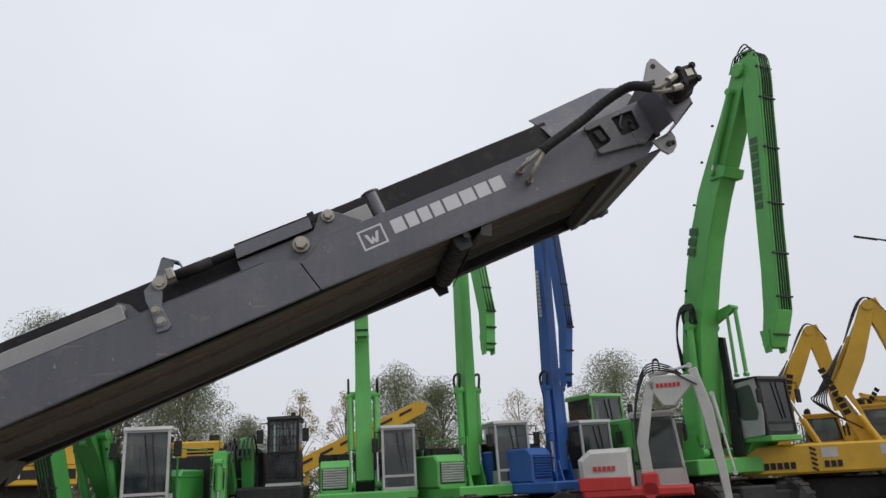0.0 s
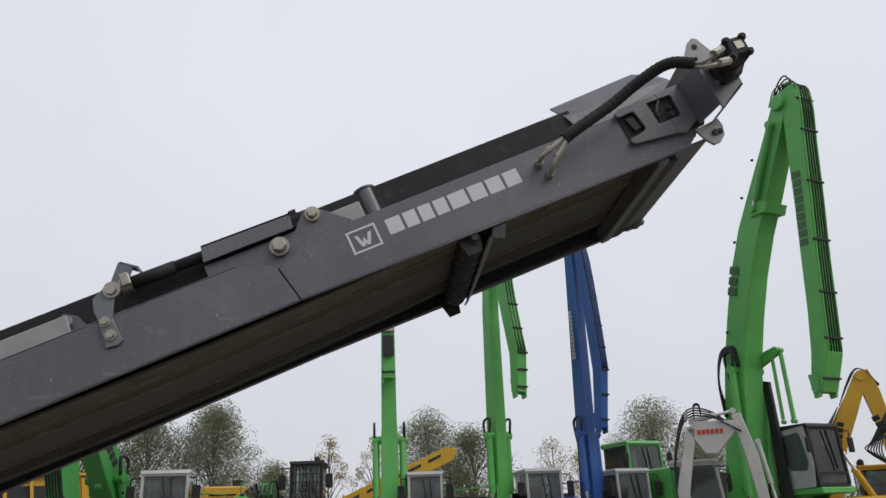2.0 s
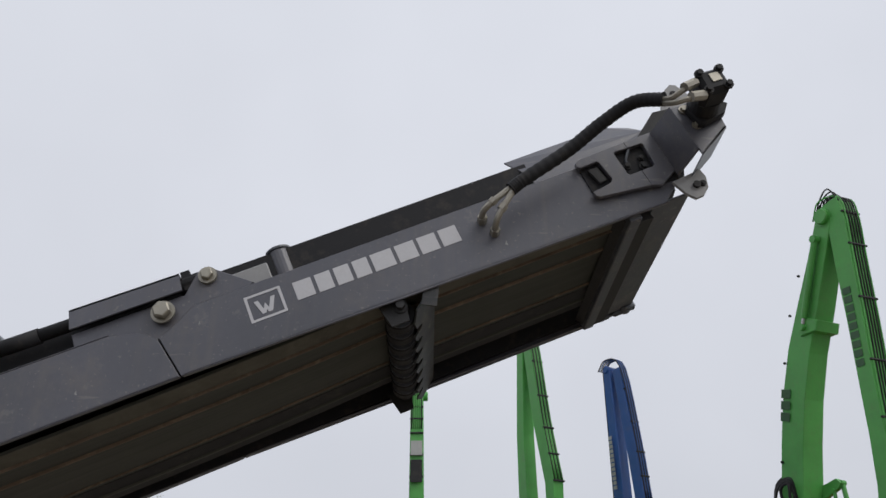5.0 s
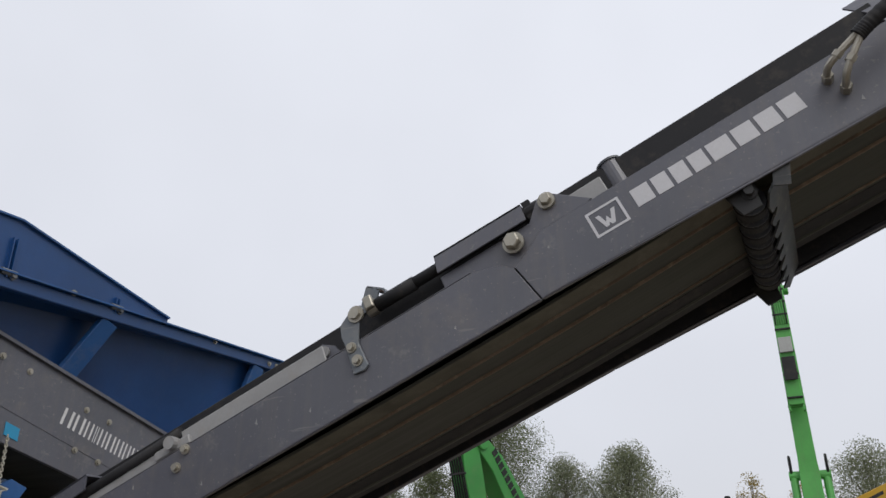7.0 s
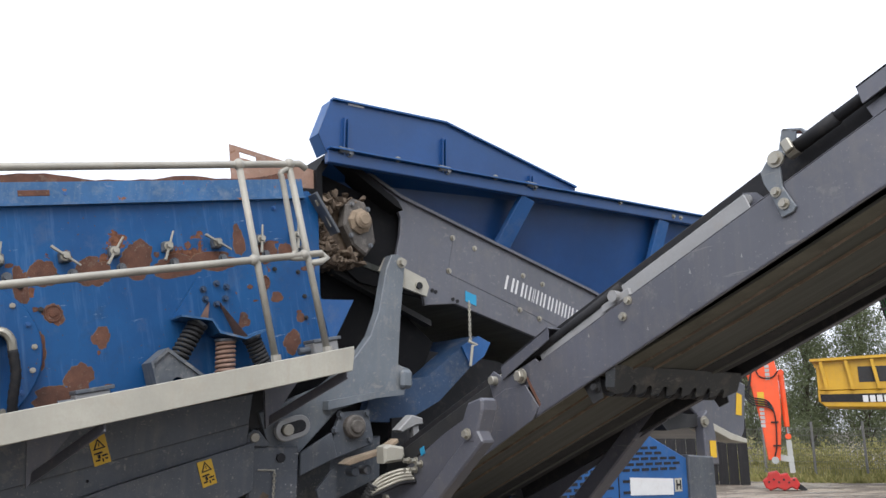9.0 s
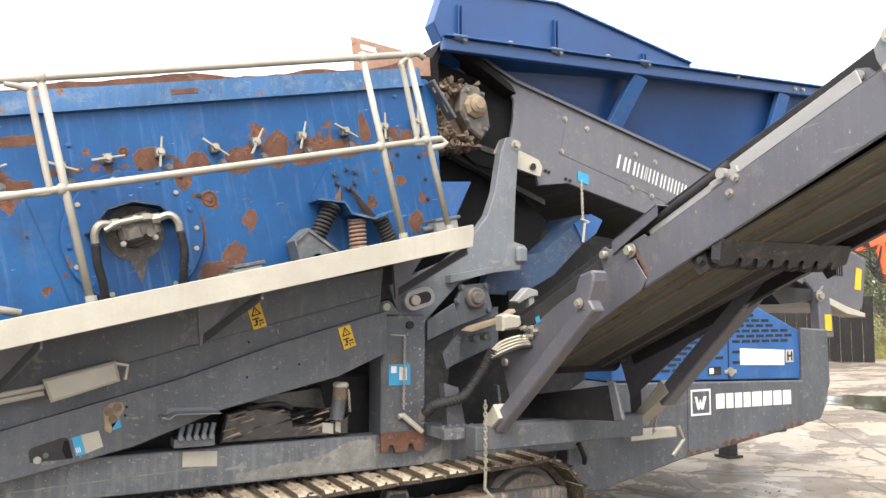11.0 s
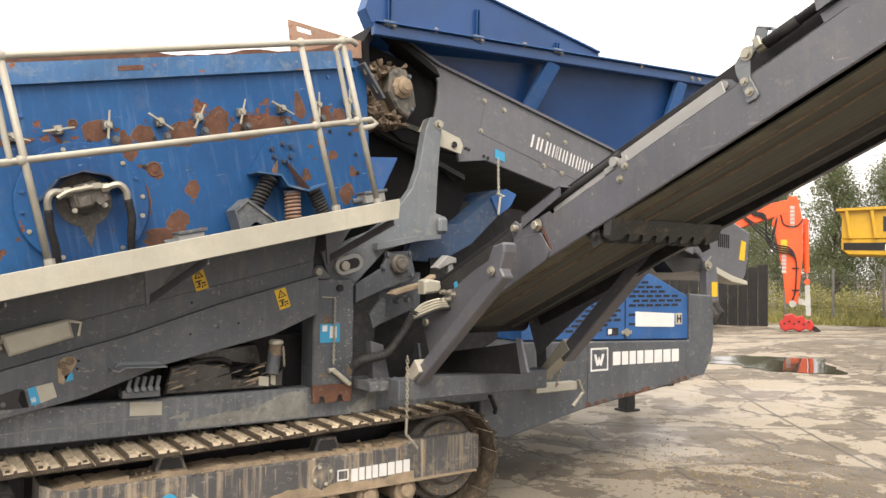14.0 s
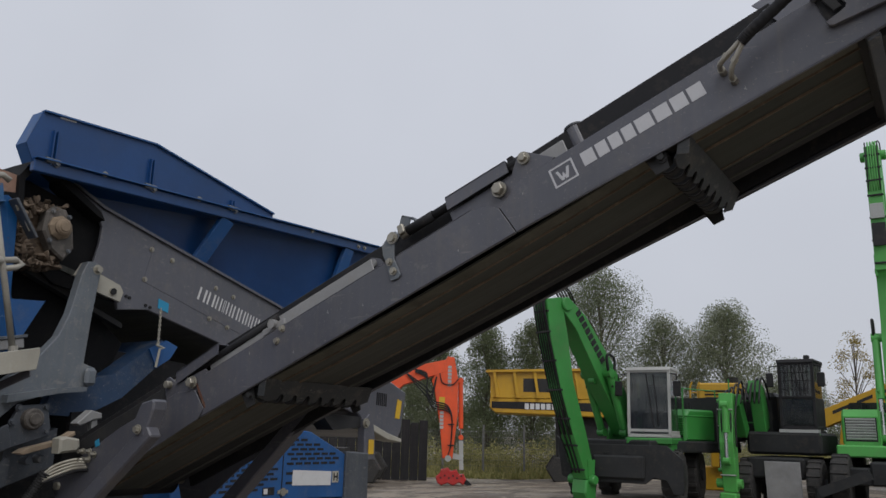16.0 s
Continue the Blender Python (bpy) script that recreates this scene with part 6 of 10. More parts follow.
def build_track(name, x0, x1, face, label):
    # idler (low y) is smaller than the drive sprocket, so the upper run climbs towards the sprocket
    y0, za, ra = 1.08, 0.362, 0.315
    y1, zb, rb = 4.15, 0.412, 0.365
    c = thing(name, label, "crawler track", ((x0 + x1) / 2, 2.8, 0.0), "crawler tracks")
    wd = x1 - x0
    shoes = [track_shoe_mesh(wd, 31 + q) for q in range(4)]
    run = math.hypot(y1 - y0, (zb + rb) - (za + ra))
    slope = math.atan2((zb + rb) - (za + ra), y1 - y0)
    total = run + math.pi * ra + (y1 - y0) + math.pi * rb
    count = round(total / 0.1535)
    pitch = total / count
    rng = random.Random(5)
    for k in range(count):
        s = k * pitch
        if s < run:
            f = s / run
            y, z = y1 + (y0 - y1) * f, zb + rb + (za + ra - zb - rb) * f - 0.014 * math.sin(math.pi * f)
            up = Vector((0, -math.sin(slope), math.cos(slope)))
        elif s < run + math.pi * ra:
            q = (s - run) / ra
            up = Vector((0, -math.sin(q), math.cos(q)))
            y, z = y0 + ra * up.y, za + ra * up.z
        elif s < run + math.pi * ra + (y1 - y0):
            f = (s - run - math.pi * ra) / (y1 - y0)
            y, z, up = y0 + (y1 - y0) * f, za - ra, Vector((0, 0, -1))
        else:
            q = (s - run - math.pi * ra - (y1 - y0)) / rb
            up = Vector((0, math.sin(q), -math.cos(q)))
            y, z = y1 + rb * up.y, zb + rb * up.z
        ob = new("track_shoe", shoes[rng.randrange(4)])
        ob.parent = c
        side = Vector((1, 0, 0))
        m = Matrix((side, up.cross(side), up)).transposed().to_4x4()
        ob.matrix_local = Matrix.Translation(Vector(((x0 + x1) / 2 + rng.uniform(-0.006, 0.006), y, z)) - c.location) @ m @ Matrix.Rotation(rng.uniform(-0.04, 0.04), 4, "X") @ Matrix.Rotation(rng.uniform(-0.012, 0.012), 4, "Z")
    xc = (x0 + x1) / 2
    out = 1 if face > xc else -1
    bm = B()
    prism(bm, [(1.52, 0.30), (4.30, 0.30), (4.40, 0.33), (4.40, 0.570), (4.32, 0.595), (3.82, 0.595), (3.76, 0.555), (1.62, 0.555), (1.52, 0.60)], "x", min(face, xc - out * 0.1), max(face, xc - out * 0.1), 0.012)
    fr = part("track_frame", bm, M_SKID, c, "black track frame streaked with dried mud")
    bm = B()
    prism(bm, [(1.55, 0.298), (4.36, 0.318), (4.36, 0.332), (1.55, 0.315)], "x", *sorted((face + out * 0.024, face - out * 0.02)))
    part("frame_rib", bm, M_MUD, fr)
    # mud dried on the lower half, seams of weld, and the raised end plate
    cake = random.Random(17)
    edge = [(1.58 + 0.046 * k, 0.350 + 0.016 * math.sin(k * 0.7) + cake.uniform(-0.012, 0.012) + (0.02 if k > 28 else 0)) for k in range(50)]
    bm = B()
    prism(bm, [(3.84, 0.316), (1.58, 0.316)] + edge, "x", *sorted((face - out * 0.001, face + out * 0.004)))
    part("mud_cake", bm, M_MUD, fr, "tan mud dried on the frame")
    for k in range(26):
        y, top = cake.uniform(1.6, 4.36), cake.uniform(0.49, 0.553)
        if 3.15 < y < 3.82 or 1.86 < y < 2.36:
            top = min(top, 0.38) if k % 3 else top
        ln, w = cake.uniform(0.03, 0.16), cake.uniform(0.002, 0.007)
        bm = B()
        prism(bm, [(y - w, top), (y + w * 0.8, top - 0.004), (y + w * 0.5, top - ln * 0.6), (y + w * 0.1, top - ln), (y - w * 0.4, top - ln * 0.7)], "x", *sorted((face - out * 0.001, face + out * 0.0015)))
        part("mud_run", bm, M_MUD, fr)
    for y in (3.775, 3.965, 4.13, 4.385, 1.535):
        bm = B()
        beam(bm, (face + out * 0.001, y, 0.345), (face + out * 0.001, y, 0.575 if y > 3.8 else 0.545), 0.006, 0.007, bev=0.0)
        part("weld_seam", bm, M_CREAM, fr)
    bm = B()
    cyl(bm, (face - out * 0.01, 3.148, 0.440), (face + out * 0.008, 3.148, 0.440), 0.080, n=28, bev=0.005)
    cover = part("inspection_cover", bm, M_SKID, fr)
    for q in range(4):
        bm = B()
        bolt(bm, (face + out * 0.008, 3.148 + 0.06 * math.cos(q * 1.57 + 0.4), 0.440 + 0.06 * math.sin(q * 1.57 + 0.4)), (out, 0, 0), 0.008, 0.006)
        part("cover_bolt", bm, M_CREAM, cover)
    for y in (2.11, 3.11):
        bm = B()
        prism(bm, [(y, 0.545), (y + 0.035, 0.665), (y + 0.165, 0.665), (y + 0.205, 0.545)], "x", *sorted((face - out * 0.06, face - out * 0.16)), 0.010)
        brk = part("top_roller_bracket", bm, M_SKID, fr)
        bm = B()
        prism(bm, [(y + 0.025, 0.56), (y + 0.050, 0.650), (y + 0.150, 0.650), (y + 0.180, 0.56)], "x", *sorted((face - out * 0.062, face - out * 0.058)))
        part("bracket_recess", bm, M_DARK, brk)
    for y in (1.76, 2.05, 2.34, 2.63, 2.92, 3.21, 3.50, 3.79):
        bm = B()
        cyl(bm, (face - out * 0.02, y, 0.245), (face - out * 0.34, y, 0.245), 0.085, n=22, bev=0.012)
        cyl(bm, (face + out * 0.01, y, 0.255), (face - out * 0.02, y, 0.255), 0.050, n=16, bev=0.008)
        part("track_roller", bm, M_MUD, c, "mud-caked steel roller")
    for y, zc, r, nm in ((y1, zb, 0.310, "drive_sprocket"), (y0, za, 0.265, "idler_wheel")):
        bm = B()
        cyl(bm, (xc - 0.07, y, zc), (xc + 0.07, y, zc), r, n=40, bev=0.015)
        cyl(bm, (xc - 0.12, y, zc), (face - out * 0.06, y, zc), r * 0.86, n=36, bev=0.012)
        cyl(bm, (xc, y, zc), (face - out * 0.03, y, zc), r * 0.60, n=30, bev=0.03)
        w = part(nm, bm, M_MUD_DARK, c, "mud-caked steel wheel")
        for q in range(16):
            a = q * 2 * math.pi / 16
            bm = B()
            bolt(bm, (face - out * 0.06, y + r * 0.74 * math.cos(a), zc + r * 0.74 * math.sin(a)), (out, 0, 0), 0.012, 0.012)
            part("wheel_bolt", bm, M_RIDGE, w)
    # clods of soil on the frame
    bm = B()
    rng = random.Random(9)
    for k in range(420):
        y = rng.uniform(1.6, 3.8)
        s = rng.uniform(0.004, 0.016) * (1.8 if k % 19 == 0 else 1)
        x = rng.uniform(min(face, xc), max(face, xc))
        m = Matrix.Translation((x, y, 0.556 + 0.03 * rng.random() * abs(math.sin(y * 4)))) @ Matrix.Rotation(rng.uniform(0, 3), 4, "Z") @ Matrix.Diagonal((1, rng.uniform(0.7, 1.6), 0.6, 1))
        made = bmesh.ops.create_icosphere(bm, subdivisions=1, radius=s, matrix=m)["verts"]
        for v in made:
            v.co += Vector((rng.uniform(-1, 1), rng.uniform(-1, 1), rng.uniform(-1, 1))) * s * 0.25
    # a low bank of dirt under the return run
    for k in range(48):
        ya, hh = 1.6 + k * 0.046, 0.015 + 0.02 * rng.random()
        beam(bm, (xc, ya, 0.555), (face - out * 0.012, ya + 0.02, 0.555), 0.06, hh * 2, bev=0.0)
    tagged(part("loose_soil", bm, M_MUD, c, "loose dried soil on the track frame"), kind="stuff")
    if out > 0:
        # travel direction signs
        for y, mt in ((2.05, M_YELLOW_LABEL), (2.187, M_CYAN)):
            bm = B()
            cyl(bm, (face - 0.002, y, 0.412), (face + 0.006, y, 0.412), 0.048, n=26)
            part("direction_disc", bm, mt, fr)
        for y, d in ((1.925, -1), (2.318, 1)):
            bm = B()
            prism(bm, [(y - d * 0.04, 0.400), (y - d * 0.04, 0.426), (y, 0.426), (y, 0.446), (y + d * 0.04, 0.413), (y, 0.380), (y, 0.400)], "x", face - 0.002, face + 0.006)
            part("direction_arrow", bm, M_CREAM, fr)
        for a, b in (((3.254, 0.388), (3.334, 0.396)), ((3.254, 0.450), (3.334, 0.458)), ((3.254, 0.396), (3.262, 0.450)), ((3.326, 0.396), (3.334, 0.450))):
            bm = B()
            span(bm, (face, a[0], a[1]), (face + 0.005, b[0], b[1]))
            part("badge_bar", bm, M_WHITE, c)
        u = 3.355
        for wdt in (1, 0.85, 0.85, 0.85, 1.2, 1.1, 1.05, 1.05):
            bm = B()
            zz = 0.372 + (u - 3.355) * 0.03
            span(bm, (face, u, zz), (face + 0.005, u + wdt * 0.047, zz + 0.082))
            part("lettering_bar", bm, M_WHITE, c)
            u += wdt * 0.047 + 0.0105
    return c


build_track("crawler_track", -3.18, -2.66, -2.715, "muddy steel crawler track with dried soil")
build_track("crawler_track", -5.94, -5.42, -5.885, "muddy steel crawler track with dried soil")


# ---- feed hopper and feeder ----
def build_hopper():
    c = thing("feed_hopper", "deep blue steel feed hopper with hinged side wings", "hopper", (-4.3, 5.5, 2.4))
    for sx, lip, bot in ((1, -2.95, -3.22), (-1, -5.65, -5.38)):
        # sloping side wall below the rim
        bm = B()
        vs = []
        for x, y, z in ((lip, 3.60, 3.50), (lip, 7.70, 3.688), (bot, 7.70, 2.42), (bot, 4.20, 3.28), (bot, 3.60, 3.40)):
            vs.append(bm.verts.new((x, y, z)))
        f = bm.faces.new(vs)
        ex = bmesh.ops.extrude_face_region(bm, geom=[f])
        bmesh.ops.translate(bm, vec=(-sx * 0.012, 0, -0.006), verts=[v for v in ex["geom"] if isinstance(v, bmesh.types.BMVert)])
        bmesh.ops.recalc_face_normals(bm, faces=bm.faces)
        part("side_wall", bm, M_BLUE, c)
        bm = B()
        beam(bm, (lip + sx * 0.02, 3.58, 3.462), (lip + sx * 0.02, 7.72, 3.653), 0.05, 0.085, (0, 0, 1), 0.006)
        part("rim_rail", bm, M_BLUE, c)
        bm = B()
        beam(bm, (lip + sx * 0.03, 3.58, 3.512), (lip + sx * 0.03, 7.72, 3.700), 0.10, 0.010, (0, 0, 1), 0.0)
        part("rim_flange", bm, M_BLUE_LIGHT, c)
        for y in (5.25, 6.85):
            bm = B()
            zt = 3.45 + 0.0465 * (y - 3.6)
            beam(bm, (lip + sx * 0.01, y + 0.04, zt - 0.03), (bot + sx * 0.055, y - 0.10, 3.05 if y < 6 else 2.70), 0.13, 0.05, (1, 0, 0), 0.004)
            part("wall_rib", bm, M_BLUE_LIGHT, c)
        # hinged wing
        bm = B()
        prism(bm, [(3.515, 3.60), (3.575, 3.485), (3.66, 3.515), (5.79, 3.62), (5.79, 3.665), (4.50, 3.905), (3.60, 3.850)], "x", lip + sx * 0.02, lip + sx * 0.032, 0.0)
        wing = part("side_wing", bm, M_BLUE, c)
        for a, b in (((3.60, 3.850), (4.50, 3.905)), ((4.50, 3.905), (5.79, 3.665))):
            bm = B()
            beam(bm, (lip + sx * 0.03, a[0], a[1]), (lip + sx * 0.03, b[0], b[1]), 0.05, 0.012, (0, 0, 1), 0.0)
            part("wing_fold", bm, M_BLUE_LIGHT, wing)
        bm = B()
        prism(bm, [(3.515, 3.60), (3.60, 3.850), (3.61, 3.850), (3.585, 3.49), (3.575, 3.485)], "x", lip - sx * 0.10 if sx > 0 else lip + 0.02, lip + sx * 0.03 if sx > 0 else lip + 0.12)
        part("wing_return", bm, M_BLUE_LIGHT, wing)
        for y in (3.70, 4.48, 5.30):
            zt = 3.512 + 0.0465 * (y - 3.6)
            bm = B()
            hgt = 0.22 if y < 5 else 0.07
            for dy in (-0.014, 0.014):
                prism(bm, [(y + dy - 0.004, zt - 0.03), (y + dy + 0.004, zt - 0.03), (y + dy + 0.004, zt + hgt), (y + dy - 0.004, zt + hgt)], "x", *sorted((lip + sx * 0.032, lip + sx * 0.06)))
            hinge = part("wing_stay", bm, M_BLUE, wing)
            bm = B()
            cyl(bm, (lip + sx * 0.05, y - 0.05, zt), (lip + sx * 0.05, y + 0.05, zt), 0.022, n=10)
            bolt(bm, (lip + sx * 0.05, y + 0.03, zt - 0.01), (sx, 0, 0), 0.018, 0.02)
            part("hinge_bolt", bm, M_CHASSIS, hinge)
        for y, dz in ((4.10, 0.02), (4.95, 0.02), (7.0, -0.04), (7.1, -0.04), (6.3, 0.0)):
            bm = B()
            bolt(bm, (lip + sx * 0.046, y, 3.50 + 0.0465 * (y - 3.6) + dz), (sx, 0, 0), 0.014, 0.014)
            part("rim_bolt", bm, M_ZINC, c)
    bm = B()
    span(bm, (-5.6, 7.66, 2.45), (-3.0, 7.70, 3.67))
    part("end_wall", bm, M_BLUE, c)
    bm = B()
    box(bm, (-2.918, 3.78, 3.852), (0.006, 0.12, 0.018), Matrix.Rotation(0.06, 3, "X"))
    part("wing_sticker", bm, M_WHITE, c)
    return c


def build_feeder():
    c = thing("feed_conveyor", "grey belt feeder with bolted side panels below the hopper", "conveyor", (-4.3, 5.5, 2.0))
    for sx, x in ((1, -3.10), (-1, -5.50)):
        bm = B()
        prism(bm, [(3.83, 3.53), (3.90, 3.475), (4.10, 3.375), (4.20, 3.31), (4.255, 3.21), (4.25, 3.08), (4.215, 2.90), (4.42, 2.79), (4.46, 2.62), (4.72, 2.655), (5.754, 2.405), (7.28, 1.958), (7.32, 2.517), (6.083, 2.880), (4.245, 3.345)], "x", *sorted((x, x - sx * 0.03)), 0.004)
        pan = part("side_panel", bm, M_GREY, c, "slate-grey bolted side panel")
        bm = B()
        prism(bm, [(3.83, 3.53), (4.245, 3.345), (6.083, 2.880), (6.75, 2.69), (6.75, 2.71), (6.09, 2.90), (4.25, 3.365), (3.84, 3.55)], "x", *sorted((x + sx * 0.025, x - sx * 0.05)))
        part("panel_fold", bm, M_GREY, pan)
        bm = B()
        prism(bm, [(4.655, 2.868), (4.715, 3.165), (6.10, 2.80), (6.10, 2.46)], "x", *sorted((x + sx * 0.003, x)))
        cov = part("access_cover", bm, M_GREY, pan)
        for y, z in ((4.70, 3.13), (4.665, 2.885), (5.37, 2.93), (5.57, 2.885), (5.33, 2.665), (5.53, 2.615), (4.9, 3.08)):
            bm = B()
            bolt(bm, (x + sx * 0.004, y, z), (sx, 0, 0), 0.014, 0.012)
            part("cover_bolt", bm, M_ZINC, cov)
        # drum and bearing at the delivery end
        bm = B()
        cyl(bm, (x + sx * 0.14, 3.87, 3.10), (x - sx * 0.02, 3.87, 3.10), 0.085, n=8, bev=0.02)
        cyl(bm, (x + sx * 0.17, 3.87, 3.10), (x + sx * 0.13, 3.87, 3.10), 0.058, n=24, bev=0.014)
        cyl(bm, (x + sx * 0.18, 3.87, 3.10), (x + sx * 0.16, 3.87, 3.10), 0.036, n=20, bev=0.006)
        hub = part("drum_hub", bm, M_MUD, c, "clay-smeared drum hub")
        bm = B()
        prism(bm, [(3.77, 3.20), (3.82, 3.25), (3.91, 3.24), (3.97, 3.14), (4.00, 2.98), (3.93, 2.88), (3.83, 2.94), (3.76, 3.06)], "x", *sorted((x + sx * 0.10, x - sx * 0.0)), 0.014)
        part("drum_bearing", bm, M_MUD_DARK, hub)
        for y, z in ((3.81, 3.205), (3.93, 3.19), (3.955, 2.95), (3.81, 3.0)):
            bm = B()
            bolt(bm, (x + sx * 0.105, y, z), (sx, 0, 0), 0.011, 0.012)
            part("bearing_bolt", bm, M_CHASSIS, hub)
    bm = B()
    cyl(bm, (-5.45, 3.80, 3.05), (-3.12, 3.80, 3.05), 0.235, n=30)
    drum = part("drive_drum", bm, M_CLAY_DARK, c, "clay-caked drive drum")
    bm = B()
    rng = random.Random(3)
    for k in range(420):
        a, x = rng.uniform(1.0, 5.4), rng.uniform(-3.30, -3.02)
        r = 0.15 + 0.095 * rng.random()
        size = rng.uniform(0.008, 0.034)
        spin = Matrix.Rotation(rng.uniform(0, 6), 4, "X") @ Matrix.Rotation(rng.uniform(0, 3), 4, "Z")
        made = bmesh.ops.create_icosphere(bm, subdivisions=1, radius=size, matrix=Matrix.Translation((x, 3.80 + r * math.cos(a), 3.05 + r * math.sin(a))) @ spin @ Matrix.Diagonal((1.5, 1.0, 0.5, 1)))["verts"]
        for v in made:
            v.co += Vector((rng.uniform(-1, 1), rng.uniform(-1, 1), rng.uniform(-1, 1))) * size * 0.35
    tagged(part("caked_clay", bm, M_CLAY_DARK, drum, "lumps of dried clay"), kind="stuff")
    # hood round the drum and back plate, blackened to stand in for shade, and belt
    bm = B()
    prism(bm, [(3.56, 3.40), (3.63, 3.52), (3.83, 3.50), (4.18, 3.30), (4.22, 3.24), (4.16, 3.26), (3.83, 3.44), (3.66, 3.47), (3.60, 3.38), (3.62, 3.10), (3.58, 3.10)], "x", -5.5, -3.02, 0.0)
    part("drum_hood", bm, M_SHADE_GREASE, c)
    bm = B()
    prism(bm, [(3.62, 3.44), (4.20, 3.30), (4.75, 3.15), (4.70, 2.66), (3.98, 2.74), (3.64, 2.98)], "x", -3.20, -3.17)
    part("inner_plate", bm, M_SHADE_GREASE, c)
    bm = B()
    prism(bm, [(3.75, 2.90), (4.6, 2.72), (7.4, 1.975), (7.4, 2.005), (4.6, 2.76), (3.75, 2.94)], "x", -5.4, -3.16)
    part("return_belt", bm, M_BELT, c)
    bm = B()
    prism(bm, [(3.80, 2.80), (4.6, 2.50), (4.6, 2.54), (3.80, 2.84)], "x", -3.30, -3.22)
    part("scraper_bar", bm, M_DARK, c)
    # lettering on the panel in plain bars
    d = Vector((0, 1.10, -0.30)).normalized()
    u = 0.0
    rot = Matrix.Translation((-3.097, 5.195, 2.865)) @ Matrix.Rotation(math.atan2(d.z, d.y), 4, "X")
    for wd in (1.25, 1.15, 0.85, 0.35, 0.8, 0.95, 0.85, 0.75, 0.75, 0.95):
        bm = B()
        span(bm, (-0.001, u, -0.055), (0.001, u + wd * 0.016, 0.055))
        span(bm, (-0.001, u + wd * 0.050, -0.055), (0.001, u + wd * 0.066, 0.055))
        part("lettering_bar", bm, M_WHITE, c, m=rot)
        u += wd * 0.066 + 0.022
    bm = B()
    prism(bm, [(4.81, 2.757), (4.91, 2.730), (4.91, 2.655), (4.81, 2.682)], "x", -3.098, -3.094)
    part("label", bm, M_CYAN, c, "sky-blue notice label")
    bm = B()
    chain(bm, (-3.06, 4.815, 2.675), (-3.05, 4.815, 2.38), 0.024, 0.004)
    ch = part("pin_chain", bm, M_CREAM, c)
    bm = B()
    tube(bm, [(-3.05, 4.80, 2.39), (-3.045, 4.87, 2.37), (-3.045, 4.83, 2.36), (-3.045, 4.81, 2.22)], 0.010, 7, False)
    part("hanging_pin", bm, M_CREAM, ch)
    for y in (4.52, 4.55, 4.70, 4.74):
        bm = B()
        cyl(bm, (-3.10, y, 2.735 - (y - 4.5) * 0.25), (-3.093, y, 2.735 - (y - 4.5) * 0.25), 0.013, n=10)
        part("panel_hole", bm, M_BLACK, c)
    return c


hopper = build_hopper()
feeder = build_feeder()


def build_tail():
    c = thing("tail_console", "grey tail hood with a vent above a grey support post", "machine part", (-3.4, 7.9, 1.4))
    bm = B()
    prism(bm, [(7.70, 1.90), (7.80, 1.83), (8.10, 1.75), (8.36, 1.70), (8.42, 1.78), (8.50, 2.22), (8.23, 2.32), (7.50, 2.50), (7.45, 2.10)], "x", -5.2, -3.31, 0.012)
    hood = part("tail_hood", bm, M_GREY, c)
    for k in range(6):
        bm = B()
        span(bm, (-3.312, 7.94 + k * 0.033, 2.06 - k * 0.002), (-3.304, 7.956 + k * 0.033, 2.20 - k * 0.002))
        part("vent_slot", bm, M_BLACK, hood)
    bm = B()
    prism(bm, [(8.29, 1.93), (8.38, 1.92), (8.41, 2.12), (8.33, 2.14)], "x", -3.308, -3.303)
    part("warning_label", bm, M_YELLOW_LABEL, hood)
    bm = B()
    prism(bm, [(7.78, 1.80), (8.10, 1.69), (8.36, 1.66), (8.36, 1.70), (8.10, 1.76), (7.80, 1.86)], "x", -3.5, -3.25, 0.006)
    part("rubber_lip", bm, M_CREAM, c)
    bm = B()
    prism(bm, [(7.655, 1.48), (7.845, 1.48), (7.83, 1.70), (7.80, 1.86), (7.72, 1.96), (7.64, 1.90)], "x", -3.32, -3.22, 0.01)
    pst = part("hanger_post", bm, M_GREY, c)
    bm = B()
    bolt(bm, (-3.22, 7.66, 1.86), (1, 0, 0), 0.035, 0.025)
    part("post_pin", bm, M_ZINC, pst)
    bm = B()
    span(bm, (-3.216, 7.71, 1.54), (-3.212, 7.80, 1.69))
    part("warning_label", bm, M_YELLOW_LABEL, pst)
    bm = B()
    prism(bm, [(7.0, 1.95), (7.66, 1.92), (7.66, 1.82), (7.2, 1.78)], "x", -3.5, -3.28, 0.0)
    part("tail_arm", bm, M_DARK, c)
    return c


tail = build_tail()


